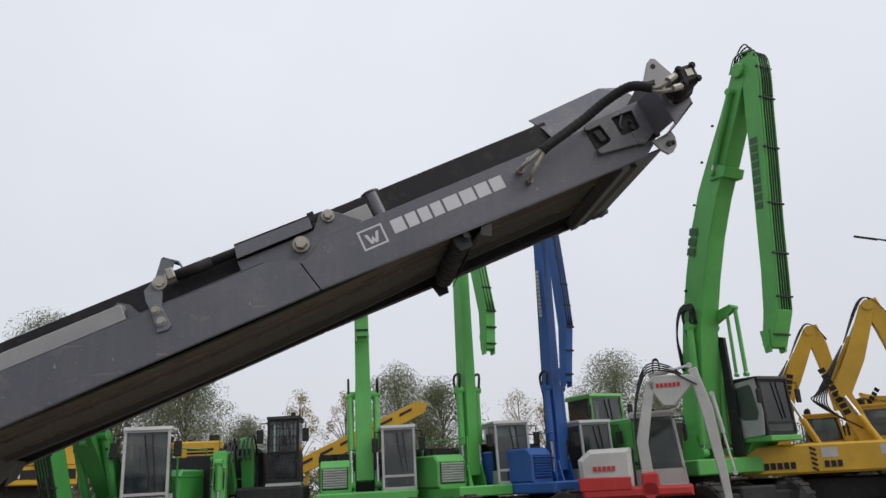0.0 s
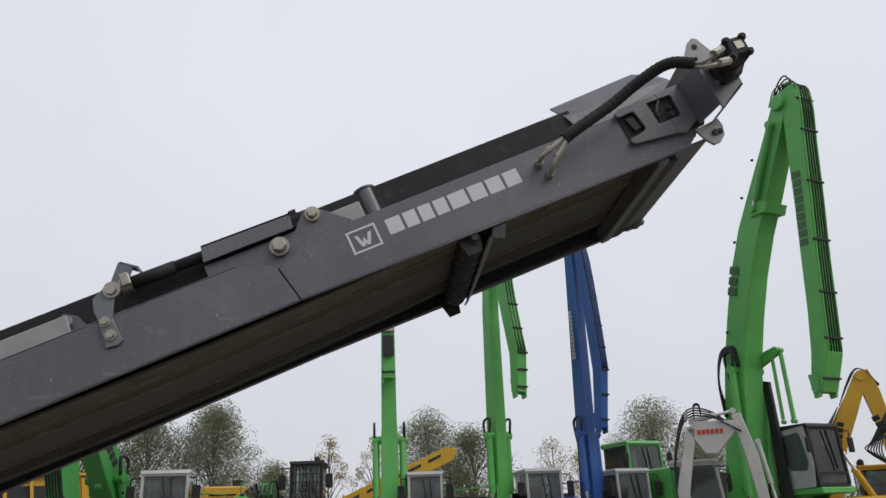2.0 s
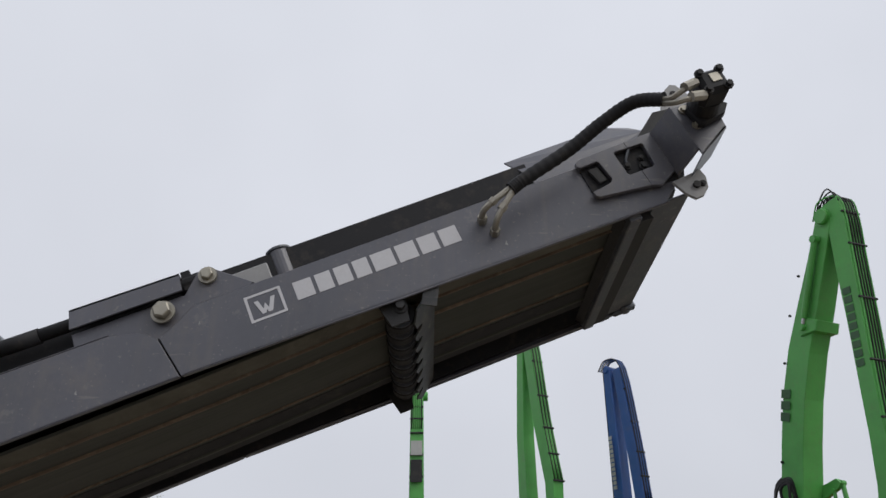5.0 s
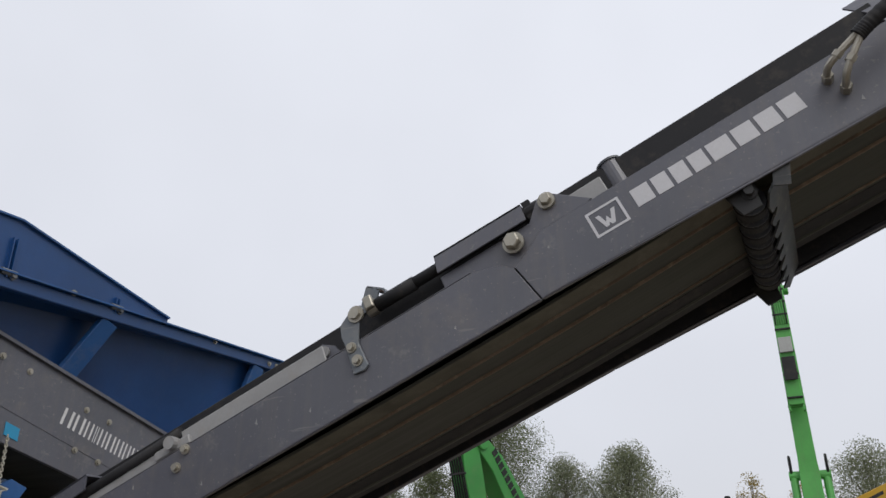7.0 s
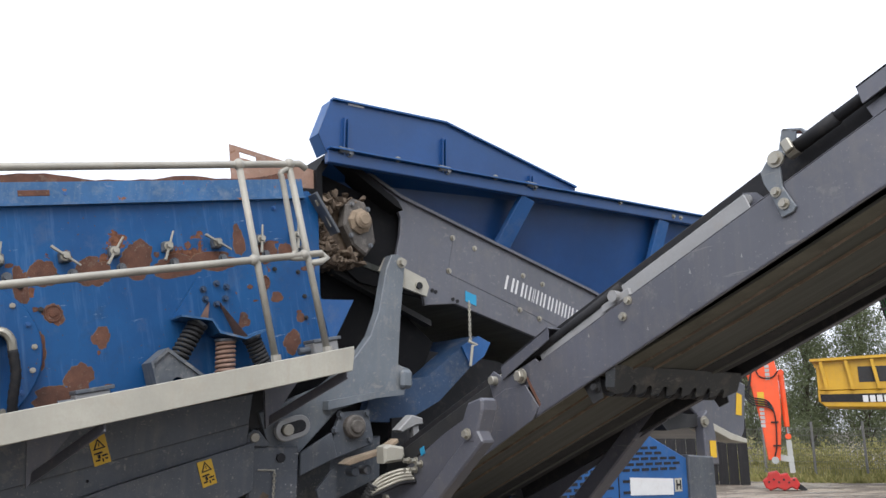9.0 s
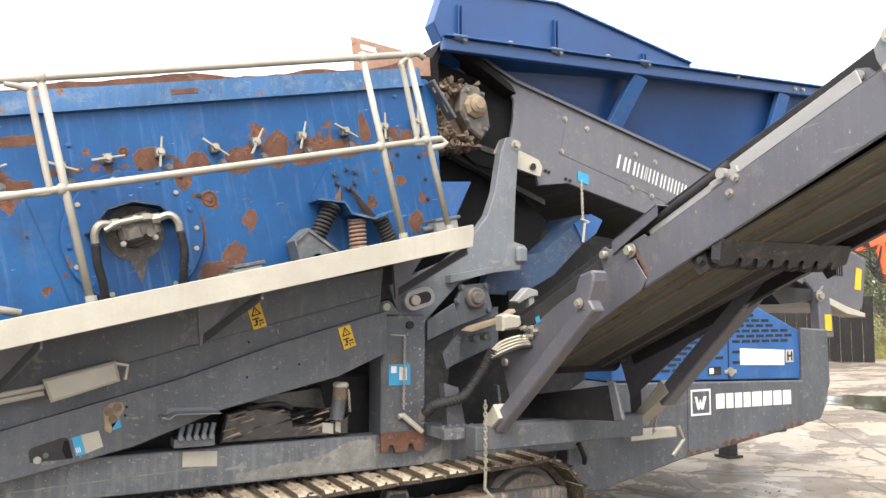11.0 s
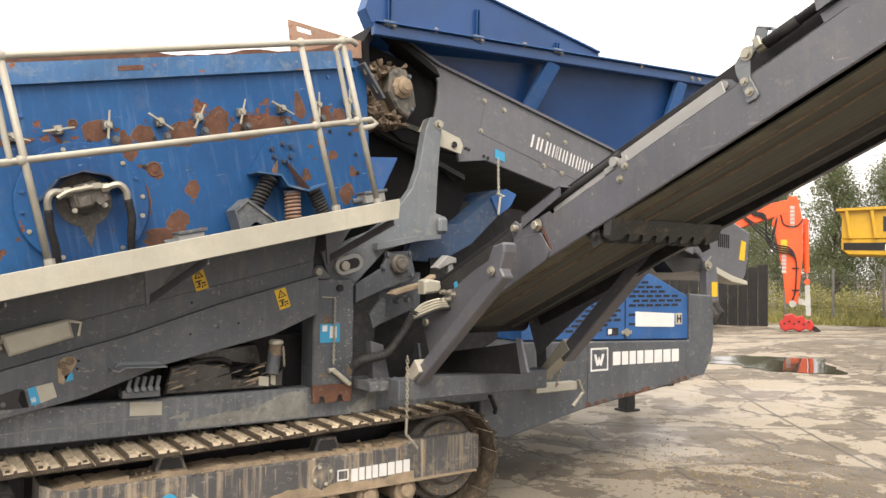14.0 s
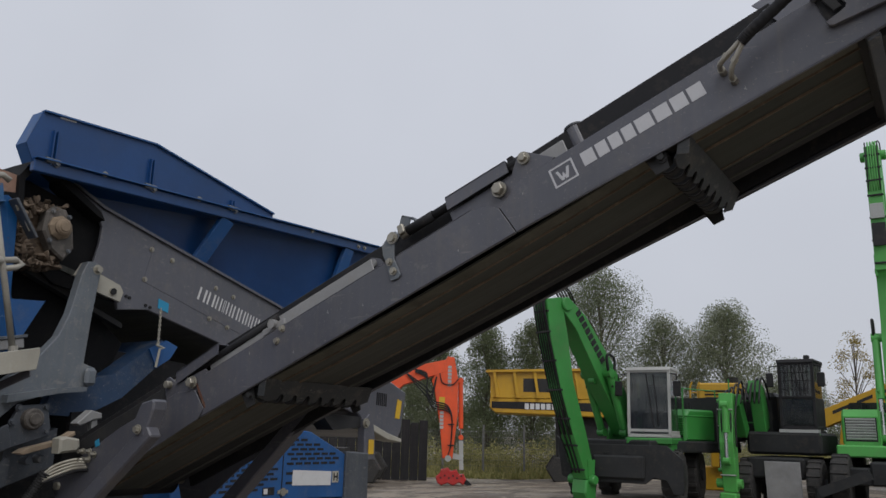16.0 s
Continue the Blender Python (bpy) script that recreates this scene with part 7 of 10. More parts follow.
# ---- engine housing ----
def build_engine():
    c = thing("engine_housing", "blue louvred engine cover above a grey chin-shaped hull", "engine housing", (-4.3, 6.2, 0.4))
    bm = B()
    prism(bm, [(4.62, 0.50), (4.87, 0.44), (5.72, 0.60), (7.10, 0.76), (7.36, 0.86), (7.46, 1.10), (7.45, 1.56), (7.10, 1.58), (7.10, 1.135), (5.05, 1.195), (4.62, 0.98)], "x", -5.6, -3.0, 0.01)
    hull = part("hull", bm, M_GREY_DIRTY, c, "dirty dark grey hull")
    bm = B()
    prism(bm, [(5.755, 0.62), (7.30, 0.80), (7.40, 0.95), (7.42, 1.10), (7.08, 1.12), (5.762, 1.155)], "x", -3.0, -2.994)
    part("hull_door", bm, M_GREY_DIRTY, hull)
    # rust along the chin's lower seam
    seam = random.Random(6)
    for k in range(16):
        y = 5.75 + 0.098 * k + seam.uniform(-0.03, 0.03)
        zb = 0.60 + (y - 5.72) * 0.116
        r = seam.uniform(0.010, 0.034)
        bm = B()
        prism(bm, [(y + r * seam.uniform(0.6, 1.6) * math.cos(q * 0.7), zb + 0.03 + r * seam.uniform(0.4, 1.0) * math.sin(q * 0.7)) for q in range(9)], "x", -2.996, -2.9925)
        part("rust_spot", bm, M_RUST, hull)
    bm = B()
    prism(bm, [(6.25, 0.665), (6.50, 0.70), (6.50, 0.72), (6.25, 0.69)], "x", -2.995, -2.991)
    part("scuff", bm, M_RUST, hull)
    bm = B()
    tube(bm, [(-2.98, 4.66, 0.80), (-2.94, 4.67, 0.80), (-2.94, 4.72, 0.70), (-2.96, 4.73, 0.66)], 0.018, 8, False)
    part("tow_hook", bm, M_BLACK, hull)
    hood = [(5.05, 1.205), (7.104, 1.145), (7.143, 1.540), (6.60, 1.760), (6.45, 1.775), (5.05, 1.50)]
    bm = B()
    prism(bm, hood, "x", -5.5, -3.03, 0.008)
    cover = part("cover", bm, M_BLUE_LIGHT, c, "bright blue engine cover")
    bm = B()
    prism(bm, [(6.245, 1.175), (6.255, 1.175), (6.255, 1.70), (6.245, 1.70)], "x", -3.032, -3.026)
    part("door_gap", bm, M_BLACK, cover)
    # rows of louvres
    for k in range(11):
        z = 1.255 + k * 0.042
        for half, (a, b) in enumerate(((5.25, 6.20), (6.30, 7.05))):
            y = a + (0.0 if k % 2 else 0.05)
            while y < b - 0.08:
                top = 1.76 - max(0, (y - 6.5)) * 0.40
                inside = z < top - 0.06 and not (half and 6.36 < y + 0.05 < 7.06 and z < 1.46) and not (half == 0 and y > 5.95 and z < 1.33)
                if inside:
                    bm = B()
                    span(bm, (-3.032, y, z), (-3.026, y + 0.085, z + 0.021))
                    part("louvre", bm, M_BLACK, cover)
                y += 0.115
    bm = B()
    prism(bm, [(6.38, 1.285), (6.905, 1.268), (6.91, 1.395), (6.38, 1.42)], "x", -3.031, -3.024)
    part("blank_plate", bm, M_WHITE, cover, "blank white plate")
    bm = B()
    span(bm, (-3.031, 6.93, 1.29), (-3.025, 7.02, 1.395))
    icon = part("handle_label", bm, M_CREAM, cover)
    bm = B()
    for y in (6.945, 6.992):
        span(bm, (-3.026, y, 1.305), (-3.022, y + 0.014, 1.38))
    span(bm, (-3.026, 6.959, 1.335), (-3.022, 6.992, 1.352))
    part("label_print", bm, M_BLACK, icon)
    bm = B()
    cyl(bm, (-3.032, 6.265, 1.235), (-3.015, 6.265, 1.235), 0.035, n=14)
    span(bm, (-3.032, 6.20, 1.22), (-3.018, 6.33, 1.25), 0.004)
    part("door_latch", bm, M_ZINC, cover)
    bm = B()
    span(bm, (-3.031, 6.02, 1.215), (-3.025, 6.16, 1.28))
    part("small_panel", bm, M_BLACK, cover)
    bm = B()
    span(bm, (-3.026, 6.03, 1.225), (-3.022, 6.075, 1.27))
    part("small_label", bm, M_WHITE, cover)
    # badge and lettering on the hull
    for a, b in (((5.79, 0.915), (6.00, 0.93)), ((5.79, 1.10), (6.00, 1.115)), ((5.79, 0.93), (5.803, 1.10)), ((5.987, 0.93), (6.0, 1.10))):
        bm = B()
        span(bm, (-2.994, a[0], a[1]), (-2.990, b[0], b[1]))
        part("badge_bar", bm, M_WHITE, hull)
    bm = B()
    prism(bm, [(5.83, 1.06), (5.855, 1.06), (5.873, 1.0), (5.89, 1.04), (5.907, 1.0), (5.925, 1.06), (5.955, 1.06), (5.92, 0.96), (5.90, 0.96), (5.89, 0.985), (5.88, 0.96), (5.86, 0.96)], "x", -2.994, -2.990)
    part("badge_chevron", bm, M_WHITE, hull)
    u = 6.06
    for wd in (1, 0.85, 0.85, 0.85, 1.2, 1.1, 1.05, 1.05):
        bm = B()
        span(bm, (-2.994, u, 0.955 - (u - 6.06) * 0.01), (-2.990, u + wd * 0.092, 1.072 - (u - 6.06) * 0.01))
        part("lettering_bar", bm, M_WHITE, hull)
        u += wd * 0.092 + 0.020
    return c


engine = build_engine()

bm = B()
span(bm, (-5.33, 8.53, 0.0), (-5.11, 8.76, 0.03))
span(bm, (-5.30, 8.56, 0.02), (-5.15, 8.72, 0.30), 0.006)
leg = solo("support_leg", bm, M_DARK, "dark steel support leg standing on the yard", "support leg")
bm = B()
prism(bm, [(7.2, 0.75), (8.6, 1.2), (8.78, 1.2), (8.78, 0.28), (8.5, 0.28), (8.45, 0.9), (7.2, 0.6)], "x", -5.35, -5.1)
solo("rear_outrigger", bm, M_CHASSIS, "dark grey rear outrigger bracket", "support leg")

# ---- the yard ----
def smoothstep(a, b, x):
    t = min(1, max(0, (x - a) / (b - a)))
    return t * t * (3 - 2 * t)


def ground_z(x, y):
    return 0.42 * smoothstep(8.5, 18.5, y) * (0.25 + 0.75 * smoothstep(-13, -6, x))


def yard_material():
    """Broken concrete: pale worn slabs, dark muddy seams, cracks and damp patches."""
    m, n, l, bs = node_mat("worn_yard_concrete")
    co = n.new("ShaderNodeTexCoord").outputs["Object"]
    jag = n.new("ShaderNodeTexNoise")
    jag.inputs["Scale"].default_value, jag.inputs["Detail"].default_value = 1.3, 6.0
    l.new(co, jag.inputs["Vector"])
    big, praw = noise_fac(n, l, co, 0.62, 10, 0.66, 0.512, 0.524)
    small, _ = noise_fac(n, l, co, 2.1, 9, 0.70, 0.560, 0.574)
    cell = n.new("ShaderNodeTexVoronoi")
    cell.inputs["Scale"].default_value = 1.1
    warp = n.new("ShaderNodeVectorMath")
    warp.operation = "ADD"
    bend = n.new("ShaderNodeVectorMath")
    bend.operation = "SCALE"
    bend.inputs["Scale"].default_value = 0.45
    l.new(jag.outputs["Color"], bend.inputs[0])
    l.new(co, warp.inputs[0])
    l.new(bend.outputs[0], warp.inputs[1])
    l.new(warp.outputs[0], cell.inputs["Vector"])
    shard = n.new("ShaderNodeSeparateColor")
    l.new(cell.outputs["Color"], shard.inputs[0])
    broad = mathn(n, l, "ADD", praw, mathn(n, l, "MULTIPLY", shard.outputs[0], 0.13))
    rim = n.new("ShaderNodeMapRange")
    rim.inputs["From Min"].default_value, rim.inputs["From Max"].default_value = 0.580, 0.588
    l.new(broad, rim.inputs["Value"])
    big = rim.outputs["Result"]
    patch = mathn(n, l, "MAXIMUM", mathn(n, l, "MULTIPLY", big, 0.9), mathn(n, l, "MULTIPLY", small, 0.8))
    mid, _ = noise_fac(n, l, co, 2.3, 6, 0.65, 0.35, 0.65)
    fine, fraw = noise_fac(n, l, co, 34, 4, 0.7, 0.25, 0.75)
    grit, _ = noise_fac(n, l, co, 110, 3, 0.7, 0.55, 0.70)
    c = mix(n, l, mid, (0.084, 0.068, 0.051), (0.138, 0.112, 0.084))
    c = mix(n, l, mathn(n, l, "MULTIPLY", grit, 0.35), c, (0.22, 0.185, 0.135))
    pale = mix(n, l, fine, (0.225, 0.192, 0.150), (0.320, 0.276, 0.215))
    c = mix(n, l, patch, c, pale)
    straw, _ = noise_fac(n, l, co, 0.8, 5, 0.6, 0.55, 0.68)
    bits, _ = noise_fac(n, l, co, 48, 2, 0.5, 0.58, 0.64, (1.0, 0.35, 1))
    c = mix(n, l, mathn(n, l, "MULTIPLY", mathn(n, l, "MULTIPLY", straw, bits), 0.6), c, (0.24, 0.185, 0.085))
    # cracks
    add = n.new("ShaderNodeVectorMath")
    add.operation = "ADD"
    jit = n.new("ShaderNodeTexNoise")
    jit.inputs["Scale"].default_value = 2.0
    l.new(co, jit.inputs["Vector"])
    sc = n.new("ShaderNodeVectorMath")
    sc.operation = "SCALE"
    sc.inputs["Scale"].default_value = 0.5
    l.new(jit.outputs["Color"], sc.inputs[0])
    l.new(co, add.inputs[0])
    l.new(sc.outputs[0], add.inputs[1])
    vor = n.new("ShaderNodeTexVoronoi")
    vor.feature = "DISTANCE_TO_EDGE"
    vor.inputs["Scale"].default_value = 0.55
    l.new(add.outputs[0], vor.inputs["Vector"])
    crack = n.new("ShaderNodeMapRange")
    crack.inputs["From Min"].default_value, crack.inputs["From Max"].default_value = 0.006, 0.020
    crack.inputs["To Min"].default_value, crack.inputs["To Max"].default_value = 1.0, 0.0
    l.new(vor.outputs["Distance"], crack.inputs["Value"])
    c = mix(n, l, mathn(n, l, "MULTIPLY", mathn(n, l, "MULTIPLY", crack.outputs["Result"], mid), 0.95), c, (0.035, 0.029, 0.024))
    # straight joints between the cast bays
    axes = n.new("ShaderNodeMapping")
    axes.inputs["Rotation"].default_value = (0, 0, radians(38))
    l.new(co, axes.inputs["Vector"])
    sepj = n.new("ShaderNodeSeparateXYZ")
    l.new(axes.outputs[0], sepj.inputs[0])
    for axis, width in (("X", 4.2), ("Y", 5.4)):
        wave = mathn(n, l, "PINGPONG", sepj.outputs[axis], width / 2)
        line = n.new("ShaderNodeMapRange")
        line.inputs["From Min"].default_value, line.inputs["From Max"].default_value = 0.008, 0.028
        line.inputs["To Min"].default_value, line.inputs["To Max"].default_value = 0.85, 0.0
        l.new(wave, line.inputs["Value"])
        c = mix(n, l, line.outputs["Result"], c, (0.040, 0.033, 0.026))
    mud, _ = noise_fac(n, l, co, 0.9, 7, 0.7, 0.56, 0.66)
    c = mix(n, l, mathn(n, l, "MULTIPLY", mud, 0.55), c, (0.070, 0.057, 0.044))
    l.new(c, bs.inputs["Base Color"])
    wet, _ = noise_fac(n, l, co, 0.33, 5, 0.55, 0.50, 0.62)
    l.new(mathn(n, l, "SUBTRACT", 0.85, mathn(n, l, "MULTIPLY", wet, 0.42)), bs.inputs["Roughness"])
    h = mathn(n, l, "SUBTRACT", mathn(n, l, "ADD", mathn(n, l, "MULTIPLY", praw, 1.2), mathn(n, l, "MULTIPLY", fraw, 0.12)), mathn(n, l, "MULTIPLY", crack.outputs["Result"], 0.4))
    bumped(n, l, bs, h, 0.7, 0.03)
    return m


M_YARD = yard_material()
bm = B()
xs = [-1500, -400, -120, -60, -36, -28] + [-24 + k * 1.5 for k in range(41)] + [44, 60, 120, 400, 1500]
ys = [-600, -150, -40, -12] + [-6 + k * 1.25 for k in range(40)] + [52, 70, 120, 400, 2000]
grid = [[bm.verts.new((x, y, ground_z(x, y))) for x in xs] for y in ys]
for a, b in zip(grid, grid[1:]):
    for k in range(len(xs) - 1):
        bm.faces.new((a[k], a[k + 1], b[k + 1], b[k]))
solo("ground", bm, M_YARD, "cracked pale concrete yard with mud and damp patches", "ground", kind="structure", smooth=True)


# puddle beside the plant, and loose grit and straw
def build_puddle(cx, cy, rx, ry, seed):
    m, n, l, bs = node_mat("puddle_water")
    bs.inputs["Base Color"].default_value = (0.035, 0.030, 0.024, 1)
    bs.inputs["Roughness"].default_value = 0.04
    bs.inputs["IOR"].default_value = 1.33
    rng = random.Random(seed)
    ph = [rng.uniform(0, 6.28) for _ in range(5)]
    rim = []
    for k in range(64):
        a = 2 * math.pi * k / 64
        r = 1 + 0.22 * math.sin(2 * a + ph[0]) + 0.16 * math.sin(3 * a + ph[1]) + 0.10 * math.sin(5 * a + ph[2]) + 0.06 * math.sin(9 * a + ph[3]) + 0.04 * math.sin(14 * a + ph[4])
        rim.append((cx + rx * r * math.cos(a), cy + ry * r * math.sin(a)))
    bm = B()
    hub = bm.verts.new((cx, cy, ground_z(cx, cy) + 0.010))
    ring = [bm.verts.new((x, y, ground_z(x, y) + 0.010)) for x, y in rim]
    for k in range(64):
        bm.faces.new((hub, ring[k], ring[(k + 1) % 64]))
    solo("puddle", bm, m, "shallow brown rain puddle on the yard", "puddle", kind="structure")


build_puddle(-6.55, 13.65, 1.15, 0.90, 3)
rng = random.Random(41)
for nm, lab, mt, count in (("loose_grit", "loose grit and small stones strewn on the yard", M_MUD, 900), ("straw_litter", "dry straw and stalks strewn on the yard", None, 700)):
    if mt is None:
        mt = paint("dry_straw", (0.24, 0.175, 0.085), 0.9, dirt=0.3, var=0.3, scale=9)
    bm = B()
    for k in range(count):
        x, y = rng.uniform(-9, 3.5), rng.uniform(4.6, 16)
        if rng.random() < 0.75:
            x, y = rng.gauss(-2.2, 0.9), rng.gauss(7.0, 0.8)
        z = ground_z(x, y)
        if nm == "loose_grit":
            r = rng.uniform(0.004, 0.013)
            bmesh.ops.create_icosphere(bm, subdivisions=1, radius=r, matrix=Matrix.Translation((x, y, z + r * 0.3)) @ Matrix.Diagonal((1, 1.3, 0.7, 1)))
        else:
            a, ln = rng.uniform(0, 6.28), rng.uniform(0.02, 0.07)
            beam(bm, (x, y, z + 0.004), (x + ln * math.cos(a), y + ln * math.sin(a), z + 0.010), 0.005, 0.004, bev=0.0)
    solo(nm, bm, mt, lab, "litter", kind="stuff")

# ---- parked machines in the yard ----
def fleet_paint(name, col, dirt=0.2):
    return paint(name, col, 0.42, dirt=dirt, var=0.16, scale=1.3, streak=0.12, dirt_col=(0.16, 0.13, 0.09))


M_GREEN = fleet_paint("bright_green_paint", (0.085, 0.36, 0.075))
M_GREEN_DEEP = fleet_paint("grass_green_paint", (0.04, 0.235, 0.045))
M_GREEN_INK = fleet_paint("dark_green_vinyl", (0.022, 0.095, 0.028))
M_SKYBLUE = fleet_paint("royal_blue_paint", (0.02, 0.085, 0.30))
M_YELLOW = fleet_paint("machine_yellow_paint", (0.50, 0.29, 0.016))
M_RED = fleet_paint("bright_red_paint", (0.40, 0.020, 0.018))
M_ORANGE = fleet_paint("orange_red_paint", (0.72, 0.085, 0.02))
M_CABGREY = fleet_paint("light_grey_paint", (0.36, 0.37, 0.36))
M_CABWHITE = fleet_paint("off_white_paint", (0.40, 0.40, 0.385))
M_FRAME = paint("dark_undercarriage", (0.020, 0.021, 0.022), 0.6, dirt=0.4, var=0.3, scale=2, dirt_col=(0.085, 0.07, 0.055), spec=0.3)
M_TYRE = paint("dusty_tyre", (0.028, 0.027, 0.026), 0.85, dirt=0.5, var=0.2, scale=4, dirt_col=(0.12, 0.10, 0.08))
M_GLASS = glass("tinted_cab_glass")
M_HOSE = paint("black_hose", (0.015, 0.015, 0.016), 0.5, dirt=0.1, spec=0.3)
M_ROD = paint("bright_piston_rod", (0.55, 0.55, 0.56), 0.25, metal=0.9, dirt=0.1)


def girder(bm, pts, hs, width, y=0.0, w2=None, bev=0.012):
    """A welded box arm in the machine's upright plane: centre points (x, z), depths and width."""
    pts = [Vector((p[0], 0, p[1])) for p in pts]
    w2 = w2 or width
    rows = []
    for k, p in enumerate(pts):
        d = (pts[min(k + 1, len(pts) - 1)] - pts[max(k - 1, 0)]).normalized()
        nrm = Vector((-d.z, 0, d.x))
        w = width + (w2 - width) * k / (len(pts) - 1)
        rows.append([bm.verts.new(p + nrm * (s * hs[k] / 2) + Vector((0, y + q * w / 2, 0))) for s, q in ((-1, -1), (1, -1), (1, 1), (-1, 1))])
    faces = [bm.faces.new(rows[0]), bm.faces.new(rows[-1][::-1])]
    for a, b in zip(rows, rows[1:]):
        for q in range(4):
            faces.append(bm.faces.new((a[q], b[q], b[(q + 1) % 4], a[(q + 1) % 4])))
    bmesh.ops.recalc_face_normals(bm, faces=faces)
    if bev:
        bmesh.ops.bevel(bm, geom=list({e for f in faces for e in f.edges}), offset=bev, segments=1, affect="EDGES")
    return bm


def wheel(c, x, y, r=0.55, w=0.34, rim=None):
    bm = B()
    cyl(bm, (x, y - w / 2, r), (x, y + w / 2, r), r, n=28, bev=0.05)
    t = part("wheel", bm, M_TYRE, c, "dusty black rubber tyre")
    bm = B()
    s = 1 if y > 0 else -1
    cyl(bm, (x, y, r), (x, y + s * (w / 2 + 0.01), r), r * 0.58, n=22, bev=0.02)
    cyl(bm, (x, y, r), (x, y + s * (w / 2 + 0.05), r), r * 0.22, n=16, bev=0.01)
    part("rim", bm, rim or M_FRAME, t)
    for k in range(16):
        a = k * math.pi / 8
        bm = B()
        box(bm, (x + r * math.cos(a), y, r + r * math.sin(a)), (0.05, w * 0.9, 0.07), Matrix.Rotation(-a, 3, "Y"))
        part("tread_lug", bm, M_TYRE, t)


def cab(c, x0, x1, y0, y1, z0, z1, shell, glazing_from=0.22, grid=False, rake=0.10, lower=None):
    """A glazed cab: frame of pillars, sills and roof, with one pane a side. +x is the windscreen."""
    t = 0.058
    zg = z0 + (z1 - z0) * glazing_from
    bm = B()
    span(bm, (x0 - 0.02, y0, z0), (x1 - 0.01, y1, z0 + 0.07), 0.008)
    frame_ = part("cab", bm, shell, c, "glazed operator's cab")
    bars = []
    for yy in (y0 + t / 2, y1 - t / 2):
        bars.append(("pillar", (x1 - rake * 0.2, yy, z0 + 0.06), (x1 - rake, yy, z1), t, t))
        bars.append(("pillar", (x0, yy, z0 + 0.06), (x0, yy, z1), t, t * 1.4))
        bars.append(("roof_rail", (x0, yy, z1 - 0.04), (x1 - rake, yy, z1 - 0.04), t, t))
    for xx, zz in ((x1 - rake, z1 - 0.04), (x0, z1 - 0.04), (x1 - rake * 0.35, zg)):
        bars.append(("cross_rail", (xx, y0, zz), (xx, y1, zz), t, t))
    for nm, a, b, w_, h_ in bars:
        bm = B()
        beam(bm, a, b, w_, h_)
        part(nm, bm, shell, frame_)
    bm = B()
    prism(bm, [(x0 - 0.04, z1 - 0.02), (x1 - rake + 0.06, z1 - 0.02), (x1 - rake + 0.02, z1 + 0.05), (x0, z1 + 0.06)], "y", y0 - 0.02, y1 + 0.02, 0.015)
    part("roof", bm, shell, frame_)
    bm = B()
    prism(bm, [(x0, z0), (x1 - 0.02, z0), (x1 - rake * 0.3, zg), (x0, zg)], "y", y0 + 0.01, y0 + 0.05, 0.0)
    part("door_panel", bm, lower or shell, frame_)
    bm = B()
    prism(bm, [(x0, z0), (x1 - 0.02, z0), (x1 - rake * 0.3, zg), (x0, zg)], "y", y1 - 0.05, y1 - 0.01, 0.0)
    part("side_panel", bm, lower or shell, frame_)
    bm = B()
    span(bm, (x0 - 0.02, y0 + 0.02, z0), (x0 + 0.03, y1 - 0.02, zg))
    part("rear_panel", bm, lower or shell, frame_)
    panes = []
    for nm, q in (("windscreen", [(x1 - rake * 0.35 - 0.01, y0 + t, zg), (x1 - rake * 0.35 - 0.01, y1 - t, zg), (x1 - rake - 0.01, y1 - t, z1 - 0.06), (x1 - rake - 0.01, y0 + t, z1 - 0.06)]),
                  ("lower_windscreen", [(x1 - 0.03, y0 + t, z0 + 0.08), (x1 - 0.03, y1 - t, z0 + 0.08), (x1 - rake * 0.35, y1 - t, zg - 0.03), (x1 - rake * 0.35, y0 + t, zg - 0.03)]),
                  ("side_pane", [(x0 + 0.06, y0 + 0.025, zg), (x1 - rake * 0.4 - 0.04, y0 + 0.025, zg), (x1 - rake - 0.03, y0 + 0.025, z1 - 0.07), (x0 + 0.06, y0 + 0.025, z1 - 0.07)]),
                  ("side_pane", [(x0 + 0.06, y1 - 0.025, zg), (x1 - rake * 0.4 - 0.04, y1 - 0.025, zg), (x1 - rake - 0.03, y1 - 0.025, z1 - 0.07), (x0 + 0.06, y1 - 0.025, z1 - 0.07)]),
                  ("rear_pane", [(x0 + 0.0, y0 + t, zg), (x0 + 0.0, y1 - t, zg), (x0 + 0.0, y1 - t, z1 - 0.07), (x0 + 0.0, y0 + t, z1 - 0.07)])):
        bm = B()
        f = bm.faces.new([bm.verts.new(v) for v in q])
        ex = bmesh.ops.extrude_face_region(bm, geom=[f])
        bmesh.ops.translate(bm, vec=f.normal * -0.008 if f.normal.length else (0, 0, 0.008), verts=[v for v in ex["geom"] if isinstance(v, bmesh.types.BMVert)])
        bmesh.ops.recalc_face_normals(bm, faces=bm.faces)
        part(nm, bm, M_CABGLASS, frame_)
    bm = B()
    span(bm, (x0 + 0.15, (y0 + y1) / 2 - 0.25, z0 + 0.1), (x0 + 0.65, (y0 + y1) / 2 + 0.25, z0 + 0.55), 0.04)
    span(bm, (x0 + 0.12, (y0 + y1) / 2 - 0.24, z0 + 0.5), (x0 + 0.28, (y0 + y1) / 2 + 0.24, z0 + 1.15), 0.05)
    part("seat", bm, M_BLACK, frame_)
    bm = B()
    tube(bm, [(x1 - rake * 0.5 + 0.02, (y0 + y1) / 2 + 0.1, zg + 0.05), (x1 - rake + 0.015, (y0 + y1) / 2 - 0.05, z1 - 0.1)], 0.012, 5, False)
    part("wiper", bm, M_BLACK, frame_)
    bm = B()
